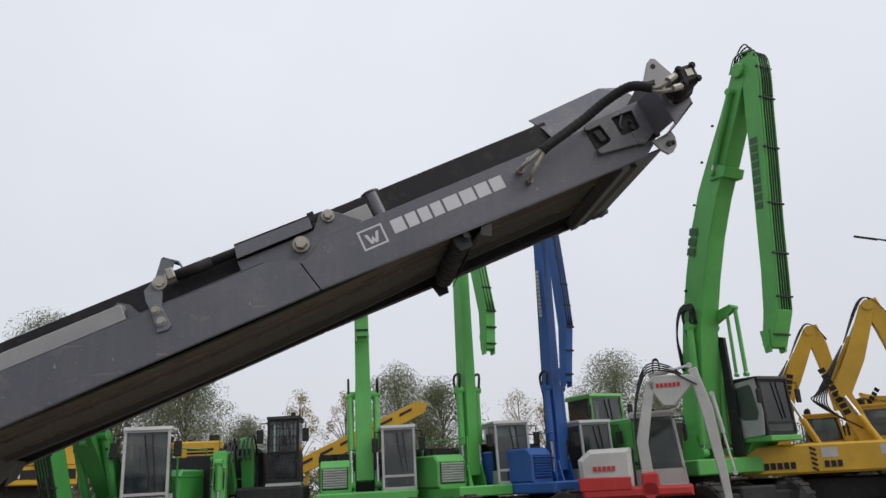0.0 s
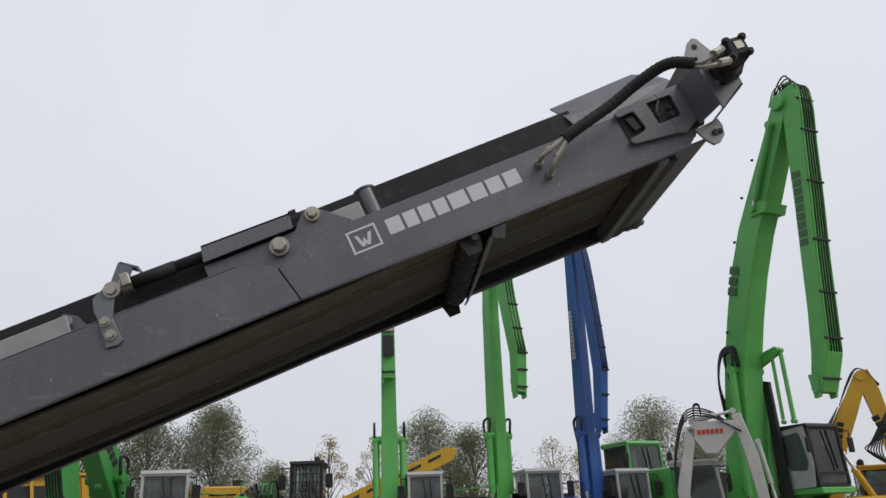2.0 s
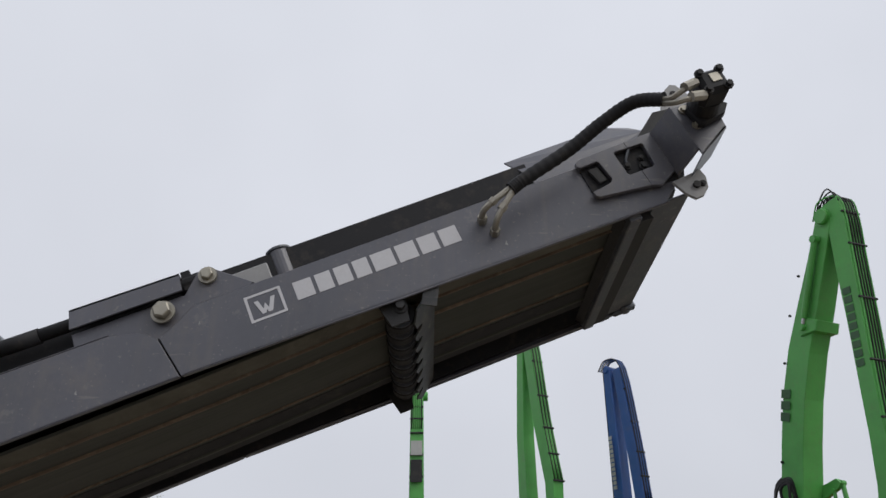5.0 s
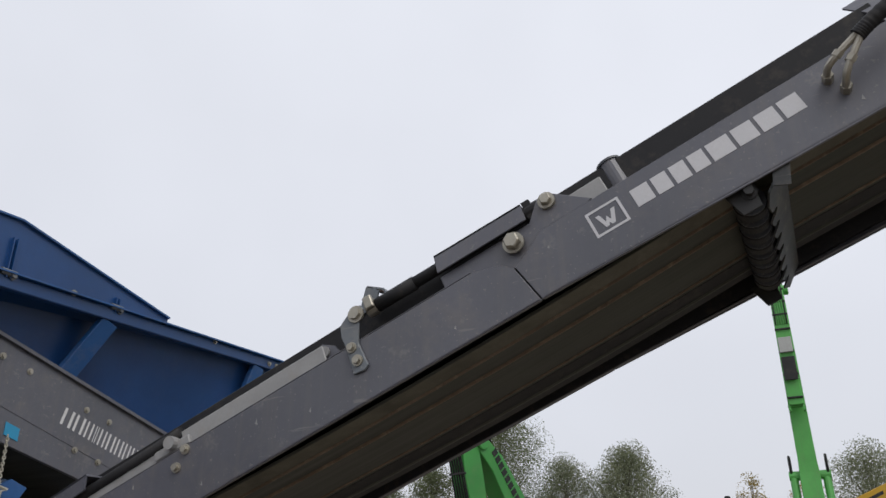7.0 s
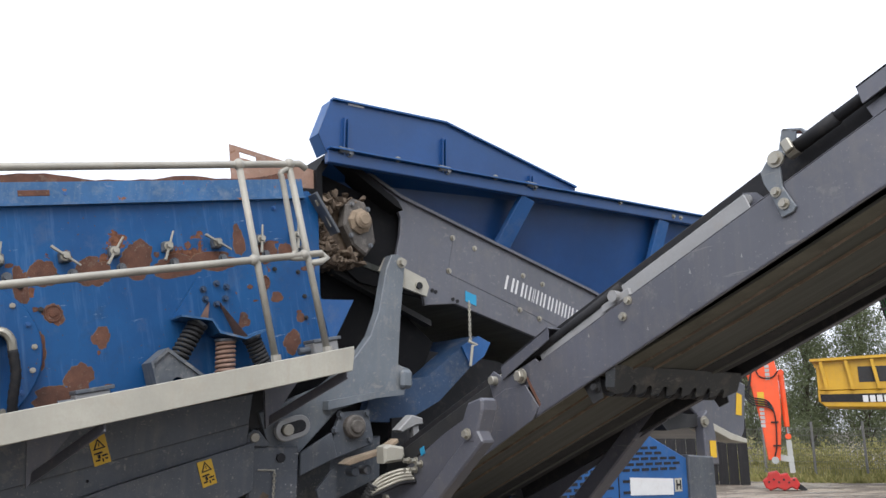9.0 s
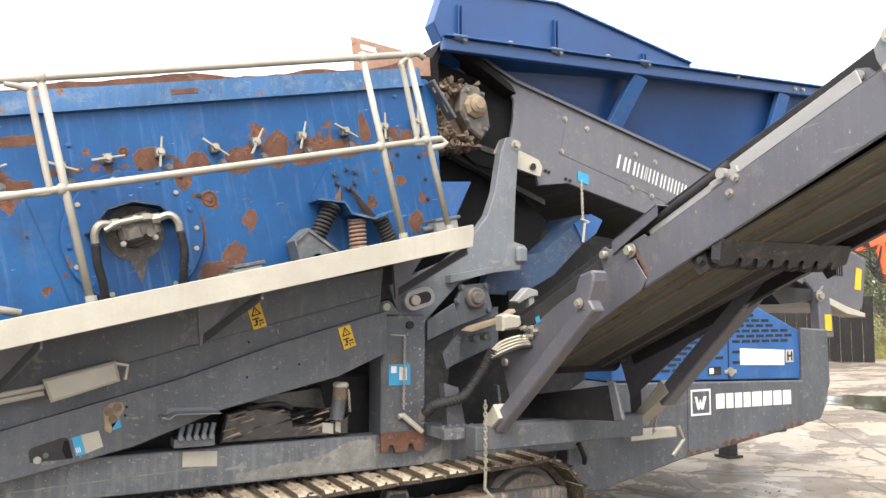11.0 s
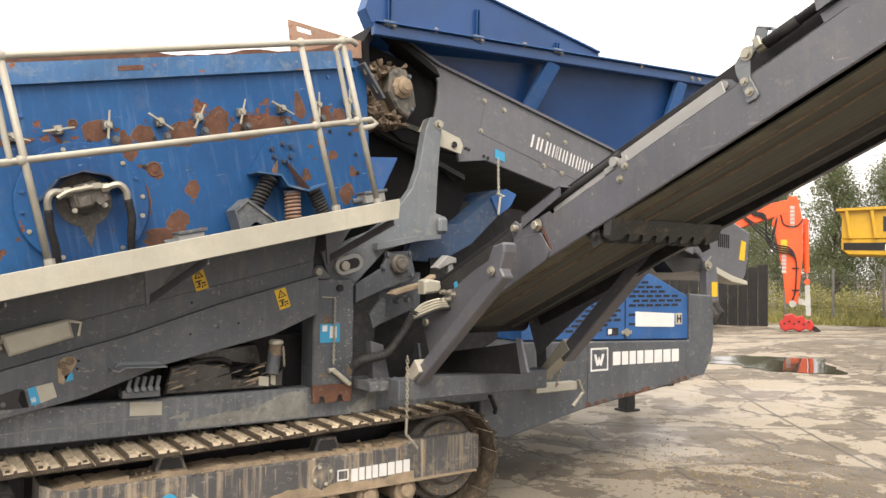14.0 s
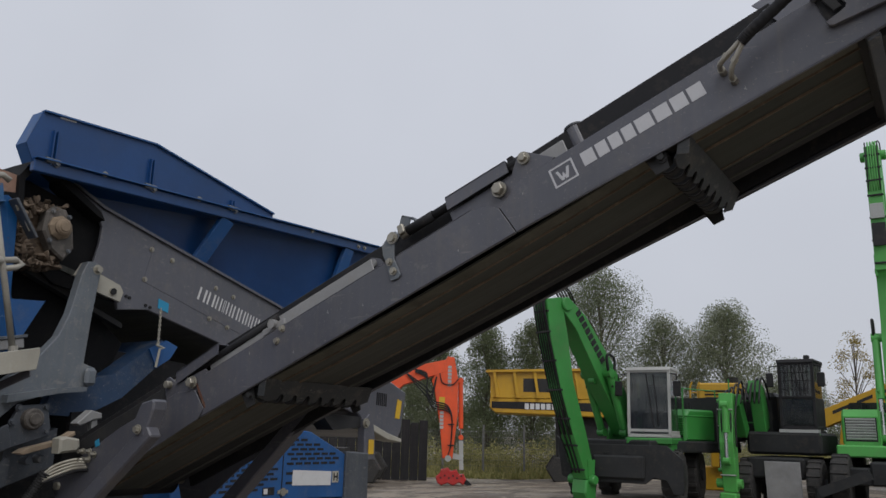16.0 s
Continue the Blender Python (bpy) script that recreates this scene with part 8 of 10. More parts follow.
    tube(bm, [(x1 - rake * 0.5 + 0.02, (y0 + y1) / 2 + 0.2, zg + 0.1), (x1 - rake + 0.015, (y0 + y1) / 2 + 0.1, z1 - 0.1)], 0.012, 5, False)
    part("wiper", bm, M_BLACK, frame_)
    for y in (y0 - 0.16, y1 + 0.16):
        bm = B()
        s = 1 if y > y1 else -1
        tube(bm, [(x1 - rake, y - s * 0.16, z1 - 0.1), (x1 + 0.05, y, z1 - 0.12), (x1 + 0.05, y, z1 - 0.25)], 0.014, 5, False)
        box(bm, (x1 + 0.05, y, z1 - 0.42), (0.06, 0.16, 0.32), None, 0.02)
        part("mirror", bm, M_BLACK, frame_)
    if grid:
        for k in range(9):
            bm = B()
            y = y0 + t + (y1 - y0 - 2 * t) * k / 8
            beam(bm, (x1 - rake * 0.35 + 0.03, y, zg), (x1 - rake + 0.03, y, z1 - 0.06), 0.014, 0.014, (1, 0, 0), 0.0)
            part("guard_bar", bm, M_BLACK, frame_)
        for k in range(5):
            bm = B()
            q = k / 4
            xx, zz = (x1 - rake * 0.35 + 0.03) * (1 - q) + (x1 - rake + 0.03) * q, zg * (1 - q) + (z1 - 0.06) * q
            beam(bm, (xx, y0 + t, zz), (xx, y1 - t, zz), 0.014, 0.014, (1, 0, 0), 0.0)
            part("guard_bar", bm, M_BLACK, frame_)
    return frame_


def ram(c, a, b, r, y, barrel, split=0.55, name="cylinder"):
    """A hydraulic cylinder: a barrel and its bright rod."""
    a, b = Vector((a[0], y, a[1])), Vector((b[0], y, b[1]))
    m = a.lerp(b, split)
    bm = B()
    cyl(bm, a, m, r, n=12, bev=r * 0.15)
    cyl(bm, a - Vector((0, r * 1.1, 0)), a + Vector((0, r * 1.1, 0)), r * 1.2, n=12)
    body = part(name, bm, barrel, c)
    bm = B()
    cyl(bm, m, b, r * 0.55, n=10)
    part("piston_rod", bm, M_ROD, body)
    bm = B()
    cyl(bm, b - Vector((0, r, 0)), b + Vector((0, r, 0)), r * 1.1, n=12)
    part("rod_eye", bm, barrel, body)


def hose_run(c, pts, y, r=0.022, parent=None, name="hose"):
    bm = B()
    tube(bm, [(p[0], y, p[1]) for p in pts], r, 6, True, 5)
    part(name, bm, M_HOSE, parent or c, smooth=True)


def letters(parent, p0, d, up, size, count, material, out):
    """A word as a row of plain bars on a plate."""
    p0, d, up, out = Vector(p0), Vector(d).normalized(), Vector(up).normalized(), Vector(out).normalized()
    for k in range(count):
        bm = B()
        c = p0 + d * (k * size * 0.95 + size * 0.36) + out * 0.004
        beam(bm, c - d * size * 0.36, c + d * size * 0.36, 0.006, size, up, 0.0)
        part("lettering_bar", bm, material, parent)


def handler(name, label, paint_, dark, boom, bh, bw, stick, sh, sw, cab_box, shell, engine=True, wheels=True, cab_lift=0.0, badge=None, stick_off=0.0, group="parked material handlers", frame_w=2.5, deck=(1.05, 1.30), bw2=None, hose_at=(-0.12, -0.02, 0.08), props=True, hose_r=0.015, deck_paint=None, glazed=0.22, ram_foot=0.45, cab_turn=0.0, axle=1.45):
    """A material handler with a tall jointed boom; +x is ahead, the origin on the ground under its slewing ring."""
    c = thing(name, label, "material handler", (0, 0, 0), group)
    d0, d1 = deck
    bm = B()
    span(bm, (-1.7, -0.55, 0.50), (1.7, 0.55, 0.98), 0.04)
    for x in (-axle, axle):
        span(bm, (x - 0.2, -frame_w / 2 + 0.25, 0.5), (x + 0.2, frame_w / 2 - 0.25, 0.85), 0.03)
    chassis_ = part("undercarriage", bm, M_FRAME, c, "dark steel undercarriage")
    bm = B()
    cyl(bm, (0, 0, 0.95), (0, 0, d0 + 0.02), 0.65, n=28)
    part("slewing_ring", bm, M_FRAME, c)
    for x in (-axle, axle):
        for s in (-1, 1):
            if wheels:
                wheel(c, x, s * (frame_w / 2 - 0.15))
            if not props:
                continue
            bm = B()
            xx = x + (0.75 if x > 0 else -0.75)
            beam(bm, (xx, s * 0.5, 0.75), (xx, s * (frame_w / 2 + 0.2), 0.35), 0.22, 0.20)
            box(bm, (xx, s * (frame_w / 2 + 0.2), 0.07), (0.4, 0.4, 0.13), None, 0.02)
            cyl(bm, (xx, s * (frame_w / 2 + 0.2), 0.1), (xx, s * (frame_w / 2 + 0.2), 0.45), 0.09, n=12)
            part("outrigger", bm, M_FRAME, c)
    bm = B()
    span(bm, (-2.3, -1.2, d0), (1.2, 1.2, d1), 0.03)
    part("upper_deck", bm, deck_paint or paint_, c)
    # counterweight and engine cover behind and beside
    bm = B()
    prism(bm, [(-2.55, d1), (-1.5, d1), (-1.5, d1 + 1.0), (-2.35, d1 + 0.95), (-2.6, d1 + 0.5)], "y", -1.2, 1.2, 0.05)
    part("counterweight", bm, dark, c)
    if engine:
        e = engine if isinstance(engine, tuple) else (-1.5, 0.95, 0.30, 1.2, 0.95)
        bm = B()
        prism(bm, [(e[0], d1), (e[1], d1), (e[1], d1 + e[4] * 0.8), (e[1] - 0.15, d1 + e[4]), (e[0], d1 + e[4])], "y", e[2], e[3], 0.04)
        cover = part("engine_cover", bm, paint_, c)
        for k in range(8):
            z = d1 + 0.14 + k * (e[4] - 0.3) / 8
            bm = B()
            box(bm, (e[1] + 0.012, (e[2] + e[3]) / 2, z), (0.03, (e[3] - e[2]) * 0.78, 0.035), Matrix.Rotation(0.5, 3, "Y"))
            part("grille_slat", bm, M_CABGREY if paint_ is M_GREEN else paint_, cover)
        bm = B()
        span(bm, (e[1] - 0.01, e[2] + 0.06, d1 + 0.08), (e[1] + 0.004, e[3] - 0.06, d1 + e[4] - 0.18))
        part("grille_back", bm, M_BLACK, cover)
        for q in range(3):
            bm = B()
            cyl(bm, (-1.0 + 0.3 * q, (e[2] + e[3]) / 2, d1 + e[4]), (-1.0 + 0.3 * q, (e[2] + e[3]) / 2, d1 + e[4] + 0.16), 0.07, n=10)
            part("exhaust", bm, M_BLACK, cover)
        # handrail on the deck
        bm = B()
        tube(bm, [(e[1] + 0.1, e[3], d1), (e[1] + 0.1, e[3], d1 + 1.15), (e[0], e[3], d1 + 1.15), (e[0], e[3], d1)], 0.02, 6, False)
        tube(bm, [(e[1] + 0.1, e[3], d1 + 0.55), (e[0], e[3], d1 + 0.55)], 0.016, 6, False)
        part("handrail", bm, paint_, c)
    # boom with its foot brackets
    bm = B()
    girder(bm, boom, bh, bw, 0.0, bw2)
    bm_ = part("boom", bm, paint_, c)
    for s in (-1, 1):
        bm = B()
        prism(bm, [(boom[0][0] - 0.35, d1 - 0.02), (boom[0][0] + 0.35, d1 - 0.02), (boom[0][0] + 0.2, boom[0][1] + 0.25), (boom[0][0] - 0.2, boom[0][1] + 0.25)], "y", s * (bw / 2 + 0.02), s * (bw / 2 + 0.08), 0.0)
        part("boom_foot", bm, paint_, c)
    k = len(boom) // 2
    # lift cylinders on both sides
    for s in (-1, 1):
        ram(c, (boom[1][0] + 0.05, boom[1][1] - 0.05), (boom[0][0] + ram_foot, d1 + 0.15), 0.085, s * (bw / 2 + 0.11), paint_, 0.62 if ram_foot < 0.4 else 0.94, "lift_cylinder")
        bm = B()
        cyl(bm, (boom[1][0] + 0.05, s * (bw / 2 - 0.02), boom[1][1] - 0.05), (boom[1][0] + 0.05, s * (bw / 2 + 0.19), boom[1][1] - 0.05), 0.10, n=14)
        part("boom_pin", bm, paint_, bm_)
        hose_run(c, [(boom[1][0], boom[1][1] - 0.35), (boom[1][0] - 0.1, boom[1][1] + 0.25), (boom[1][0] + 0.15, boom[1][1] + 0.34), (boom[1][0] + 0.12, boom[1][1])], s * (bw / 2 + 0.15), 0.032)
    # stick and its cylinder and hoses
    if stick:
        bm = B()
        girder(bm, stick, sh, sw, stick_off)
        st = part("stick", bm, paint_, c)
        bm = B()
        top = boom[-1]
        cyl(bm, (top[0], -bw * 0.62, top[1]), (top[0], bw * 0.62, top[1]), bh[-1] * 0.42, n=18, bev=0.02)
        part("elbow_joint", bm, paint_, st)
        for y in (-0.12, -0.07, -0.02, 0.03, 0.08, 0.12):
            a = [(p[0] + sh[i] / 2 + 0.012, p[1]) for i, p in enumerate(stick[:-1])]
            bm = B()
            yk = y * sw / 0.30
            pts = [(top[0] - 0.3, yk * 1.2, top[1] + 0.05), (top[0] - 0.02, yk * 1.3, top[1] + bh[-1] * 0.7 + 0.1), *[(p[0], yk + stick_off, p[1]) for p in a[0:]]]
            tube(bm, pts, hose_r, 5, True, 4)
            part("hose", bm, M_HOSE if y in hose_at else paint_, st, smooth=True)
        n = 7
        for q in range(n):
            t = (q + 0.7) / n
            i = min(int(t * (len(stick) - 1)), len(stick) - 2)
            f = t * (len(stick) - 1) - i
            x = stick[i][0] * (1 - f) + stick[i + 1][0] * f
            z = stick[i][1] * (1 - f) + stick[i + 1][1] * f
            hh = sh[i] * (1 - f) + sh[i + 1] * f
            bm = B()
            box(bm, (x + hh / 2 + 0.012, stick_off, z), (0.05, sw * 1.08, 0.04), None, 0.005)
            part("hose_clamp", bm, dark, st)
        e = stick[-1]
        bm = B()
        for s in (-1, 1):
            prism(bm, [(e[0] - 0.12, e[1] + 0.35), (e[0] + 0.12, e[1] + 0.35), (e[0] + 0.09, e[1] - 0.12), (e[0] - 0.06, e[1] - 0.14)], "y", stick_off + s * sw * 0.42, stick_off + s * sw * 0.55, 0.0)
        cyl(bm, (e[0], stick_off - sw * 0.6, e[1]), (e[0], stick_off + sw * 0.6, e[1]), 0.05, n=10)
        part("stick_fork", bm, paint_, st)
        # clips and pipes along the boom
        for y in (-0.10, 0.10):
            bm = B()
            pts = [(p[0] - bh[i] / 2 - 0.03, y, p[1]) for i, p in enumerate(boom)]
            tube(bm, pts, 0.022, 5, True, 5)
            part("boom_pipe", bm, M_HOSE if y < 0 else paint_, bm_, smooth=True)
    cx0, cx1, cy0, cy1, cz0, cz1 = cab_box
    pod = cab(c, cx0, cx1, cy0, cy1, cz0, cz1, shell, glazed)
    bm = B()
    span(bm, (cx0 - 0.05, cy0 - 0.02, cz0 - 0.14), (cx1 + 0.08, cy1 + 0.02, cz0 - 0.01), 0.02)
    if cz0 > d1 + 0.3:
        beam(bm, ((cx0 + cx1) / 2 - 0.4, (cy0 + cy1) / 2 + 0.2, d1 - 0.1), (cx0 + 0.2, (cy0 + cy1) / 2, cz0 - 0.1), 0.35, 0.45)
    else:
        span(bm, (cx0, cy0, d0), (cx1, cy1, cz0 - 0.1), 0.02)
    console = part("cab_console", bm, paint_, c)
    if cab_turn:
        mid = Vector(((cx0 + cx1) / 2, (cy0 + cy1) / 2, 0))
        swing = Matrix.Translation(mid) @ Matrix.Rotation(radians(cab_turn), 4, "Z") @ Matrix.Translation(-mid)
        for ob in (pod, console):
            ob.matrix_local = swing @ ob.matrix_local
    if badge:
        for p0, d, up, size, count in badge:
            letters(c, p0, d, up, size, count, dark if paint_ is not M_SKYBLUE else M_CABGREY, (0, -1 if p0[1] < 0 else 1, 0))
    return c


M_CABGLASS = M_GLASS


def place(ob, x, y, rz, z=None):
    ob.matrix_basis = pose(x, y, ground_z(x, y) if z is None else z, 0, 0, rz)
    return ob


h_two = handler("material_handler", "bright green material handler with upright boom and grey cab", M_GREEN, M_FRAME,
                [(0.15, 1.55), (0.05, 3.72), (0.12, 3.95), (0.20, 5.8), (0.25, 7.9)], [0.60, 0.50, 0.36, 0.32, 0.28], 0.44,
                [(0.55, 8.0), (0.68, 6.9), (0.62, 5.1)], [0.30, 0.30, 0.24], 0.30, (-0.35, 1.05, 0.40, 1.22, 1.30, 2.78), M_CABGREY, engine=(-1.5, 0.85, -1.10, -0.36, 0.76), ram_foot=0.32, bw2=0.32, hose_at=(-0.12, 0.12))
for z0, z1, mt in ((6.25, 6.60, M_CABGREY), (5.62, 6.15, M_FRAME)):
    bm = B()
    span(bm, (0.84, -0.14, z0), (0.875, 0.14, z1), 0.01)
    part("stick_plate", bm, mt, h_two)
place(h_two, 1.0, 21.2, -90)
h_three = handler("material_handler", "bright green material handler with stick folded beside the boom", M_GREEN, M_FRAME,
                  [(0.0, 1.55), (0.05, 3.70), (0.10, 6.8), (0.30, 9.1)], [0.46, 0.40, 0.30, 0.26], 0.32,
                  [(0.55, 9.15), (0.82, 7.0), (1.12, 5.5), (1.06, 4.55)], [0.30, 0.36, 0.34, 0.26], 0.28, (-0.15, 1.15, 0.38, 1.25, 1.30, 2.76), M_CABGREY, engine=(-1.5, 0.40, -1.25, -0.40, 0.76), ram_foot=0.10, cab_turn=-24)
place(h_three, 3.62, 20.8, -62)
h_blue = handler("material_handler", "royal blue material handler with folded boom and grey cab", M_SKYBLUE, M_FRAME,
                 [(0.2, 1.55), (0.22, 3.6), (0.30, 6.8), (0.32, 8.25)], [0.44, 0.36, 0.28, 0.22], 0.28,
                 [(0.62, 8.20), (0.80, 6.3), (0.88, 5.0), (0.72, 3.65)], [0.24, 0.30, 0.30, 0.22], 0.23, (-0.1, 1.10, 0.40, 1.22, 1.25, 2.66), M_CABGREY, engine=(-1.5, 0.40, -1.10, -0.40, 0.80), ram_foot=0.10, cab_turn=-24, badge=[((0.24, -0.185, 6.6), (0, 0, -1), (1, 0, 0), 0.11, 12)])
place(h_blue, 5.62, 20.35, -58)
h_big = handler("material_handler", "large bright green material handler with raised cab and tall bent boom", M_GREEN, M_FRAME,
                [(0.16, 1.9), (0.68, 4.75), (1.01, 5.87), (1.35, 6.82), (1.78, 7.74), (2.26, 8.52), (2.80, 9.42), (3.30, 10.28)], [0.72, 0.62, 0.62, 0.63, 0.62, 0.58, 0.48, 0.42], 0.56,
                [(3.52, 10.55), (3.56, 10.0), (3.47, 9.17), (3.35, 7.85), (3.21, 6.58), (3.11, 5.52), (3.0, 4.61), (2.76, 3.87)], [0.44, 0.46, 0.44, 0.40, 0.37, 0.37, 0.40, 0.28], 0.46, (0.85, 1.76, 0.50, 1.45, 2.05, 3.34), M_FRAME, engine=(-1.9, -0.2, -1.3, -0.5, 1.1), wheels=True, frame_w=2.8, deck=(1.25, 1.60), bw2=0.48,
                hose_at=(-0.07, -0.02, 0.03, 0.08), hose_r=0.017)
letters(h_big, (1.22, -0.285, 7.05), (-0.33, 0, -0.94), (1, 0, -0.3), 0.26, 3, M_GREEN_INK, (0, -1, 0))
letters(h_big, (3.36, -0.235, 8.55), (-0.10, 0, -0.99), (1, 0, 0), 0.20, 9, M_GREEN_INK, (0, -1, 0))
for k in range(4):
    hose_run(h_big, [(0.26, 3.7), (0.22 - 0.05 * k, 4.5), (0.42 - 0.05 * k, 5.05 + 0.05 * k), (0.78, 5.16 + 0.04 * k), (0.86, 4.75)], -0.36 + 0.05 * k, 0.024)
for k in range(5):
    hose_run(h_big, [(3.0, 10.1), (3.22, 10.62 + 0.06 * k), (3.55, 10.86 - 0.05 * k), (3.76, 10.45)], -0.20 + 0.10 * k, 0.018)
for q, (x, z) in enumerate(((0.75, 5.6), (1.45, 7.6), (1.90, 8.55), (2.40, 9.3))):
    bm = B()
    box(bm, (x - 0.08, -0.30, z), (0.05, 0.06, 0.05), None, 0.008)
    part("pipe_clip", bm, M_FRAME, h_big)
bm = B()
prism(bm, [(0.90, 4.72), (0.92, 5.02), (1.46, 5.12), (1.56, 5.02), (1.46, 4.92)], "y", 0.24, 0.34, 0.0)
part("stay_bracket", bm, M_GREEN, h_big)
ram(h_big, (1.50, 5.03), (1.53, 3.45), 0.050, 0.36, M_GREEN, 0.96, "stay_cylinder")
ram(h_big, (1.33, 4.90), (1.33, 3.45), 0.040, 0.26, M_GREEN, 0.96, "stay_cylinder")
ram(h_big, (3.02, 9.85), (2.12, 8.15), 0.070, -0.34, M_GREEN, 0.9, "stick_cylinder")
bm = B()
prism(bm, [(1.98, 8.0), (2.42, 7.96), (2.52, 8.16), (2.24, 8.34)], "y", -0.32, 0.32, 0.02)
part("knee_bracket", bm, M_GREEN, h_big)
bm = B()
prism(bm, [(0.80, 1.62), (1.10, 1.62), (1.02, 4.40), (0.84, 4.45)], "y", 0.34, 0.42, 0.0)
part("access_ladder", bm, M_FRAME, h_big)
bm = B()
prism(bm, [(0.84, 2.02), (1.68, 2.05), (1.73, 2.55), (1.62, 3.34), (0.88, 3.28)], "y", 0.462, 0.488, 0.006)
door_ = part("cab_door", bm, M_CABGREY, h_big, "pale grey cab door")
bm = B()
prism(bm, [(0.96, 2.62), (1.14, 2.42), (1.54, 2.40), (1.62, 2.56), (1.50, 3.16), (1.44, 3.22), (0.98, 3.16)], "y", 0.454, 0.463, 0.0)
part("door_pane", bm, M_GLASS, door_)
bm = B()
prism(bm, [(0.50, 1.62), (0.95, 1.62), (1.30, 1.95), (0.80, 2.0)], "y", 0.55, 1.40, 0.03)
part("cab_lift_arm", bm, M_GREEN, h_big)
place(h_big, 8.95, 19.27, -70)
h_near = handler("material_handler", "grass green material handler with its stick reaching down to the yard", M_GREEN_DEEP, M_FRAME,
                 [(0.45, 1.55), (1.35, 2.75), (2.15, 3.75), (2.62, 4.1)], [0.52, 0.62, 0.46, 0.36], 0.42,
                 [(2.98, 4.20), (2.84, 3.45), (2.60, 2.40), (2.22, 1.38), (1.90, 0.52)], [0.46, 0.54, 0.42, 0.40, 0.30], 0.38, (0.0, 1.00, 0.34, 1.26, 1.36, 2.80), M_CABWHITE, cab_turn=24, axle=0.98, engine=(-1.6, -0.4, 0.30, 1.0, 0.70), props=False, deck_paint=M_FRAME, glazed=0.10, frame_w=2.3, hose_at=(-0.12, -0.07, -0.02, 0.03, 0.08, 0.12), hose_r=0.019,
                 badge=[((1.45, 0.215, 2.95), (0.62, 0, 0.78), (-0.78, 0, 0.62), 0.16, 9)])
bm = B()
prism(bm, [(-1.26, 0.52), (-1.0, 0.42), (0.55, 0.42), (0.72, 0.55), (0.98, 0.50), (1.12, 0.24), (1.32, 0.24), (1.34, 0.92), (1.0, 1.20), (-0.95, 1.20), (-1.20, 1.22), (-1.38, 1.36), (-1.34, 1.10)], "x", 1.56, 1.62, 0.01)
blade = part("front_blade", bm, M_FRAME, h_near, "black steel support blade")
bm = B()
cyl(bm, (1.58, -0.05, 0.86), (1.63, -0.05, 0.86), 0.11, n=18)
part("blade_hole", bm, M_BLACK, blade)
for y in (-0.30, -0.22, 0.12, 0.20):
    bm = B()
    bolt(bm, (1.62, y, 1.02), (1, 0, 0), 0.022, 0.02)
    part("blade_bolt", bm, M_FRAME, blade)
bm = B()
cyl(bm, (1.90, -0.40, 0.46), (1.90, 0.32, 0.46), 0.10, n=16, bev=0.02)
hitch = part("quick_hitch", bm, M_GREEN_DEEP, h_near)
bm = B()
prism(bm, [(1.74, 0.46), (2.06, 0.46), (2.10, 0.20), (2.00, 0.0), (1.76, 0.0)], "y", -0.20, 0.20, 0.03)
part("hitch_block", bm, M_GREEN_DEEP, hitch)
for q in range(3):
    hose_run(h_near, [(2.62, 1.9), (2.50, 1.4 + 0.05 * q), (2.26, 0.95), (2.12, 0.6)], -0.14 + 0.10 * q, 0.02)
ram(h_near, (2.05, 3.62), (1.55, 2.55), 0.075, 0.0, M_GREEN_DEEP, 0.7, "stick_cylinder")
# the wheeled frame stands turned under the upper works
for ob in h_near.children:
    if ob.name.split(".")[0] in ("undercarriage", "wheel", "front_blade"):
        ob.rotation_euler[2] = radians(22)
place(h_near, -4.15, 18.9, -108)


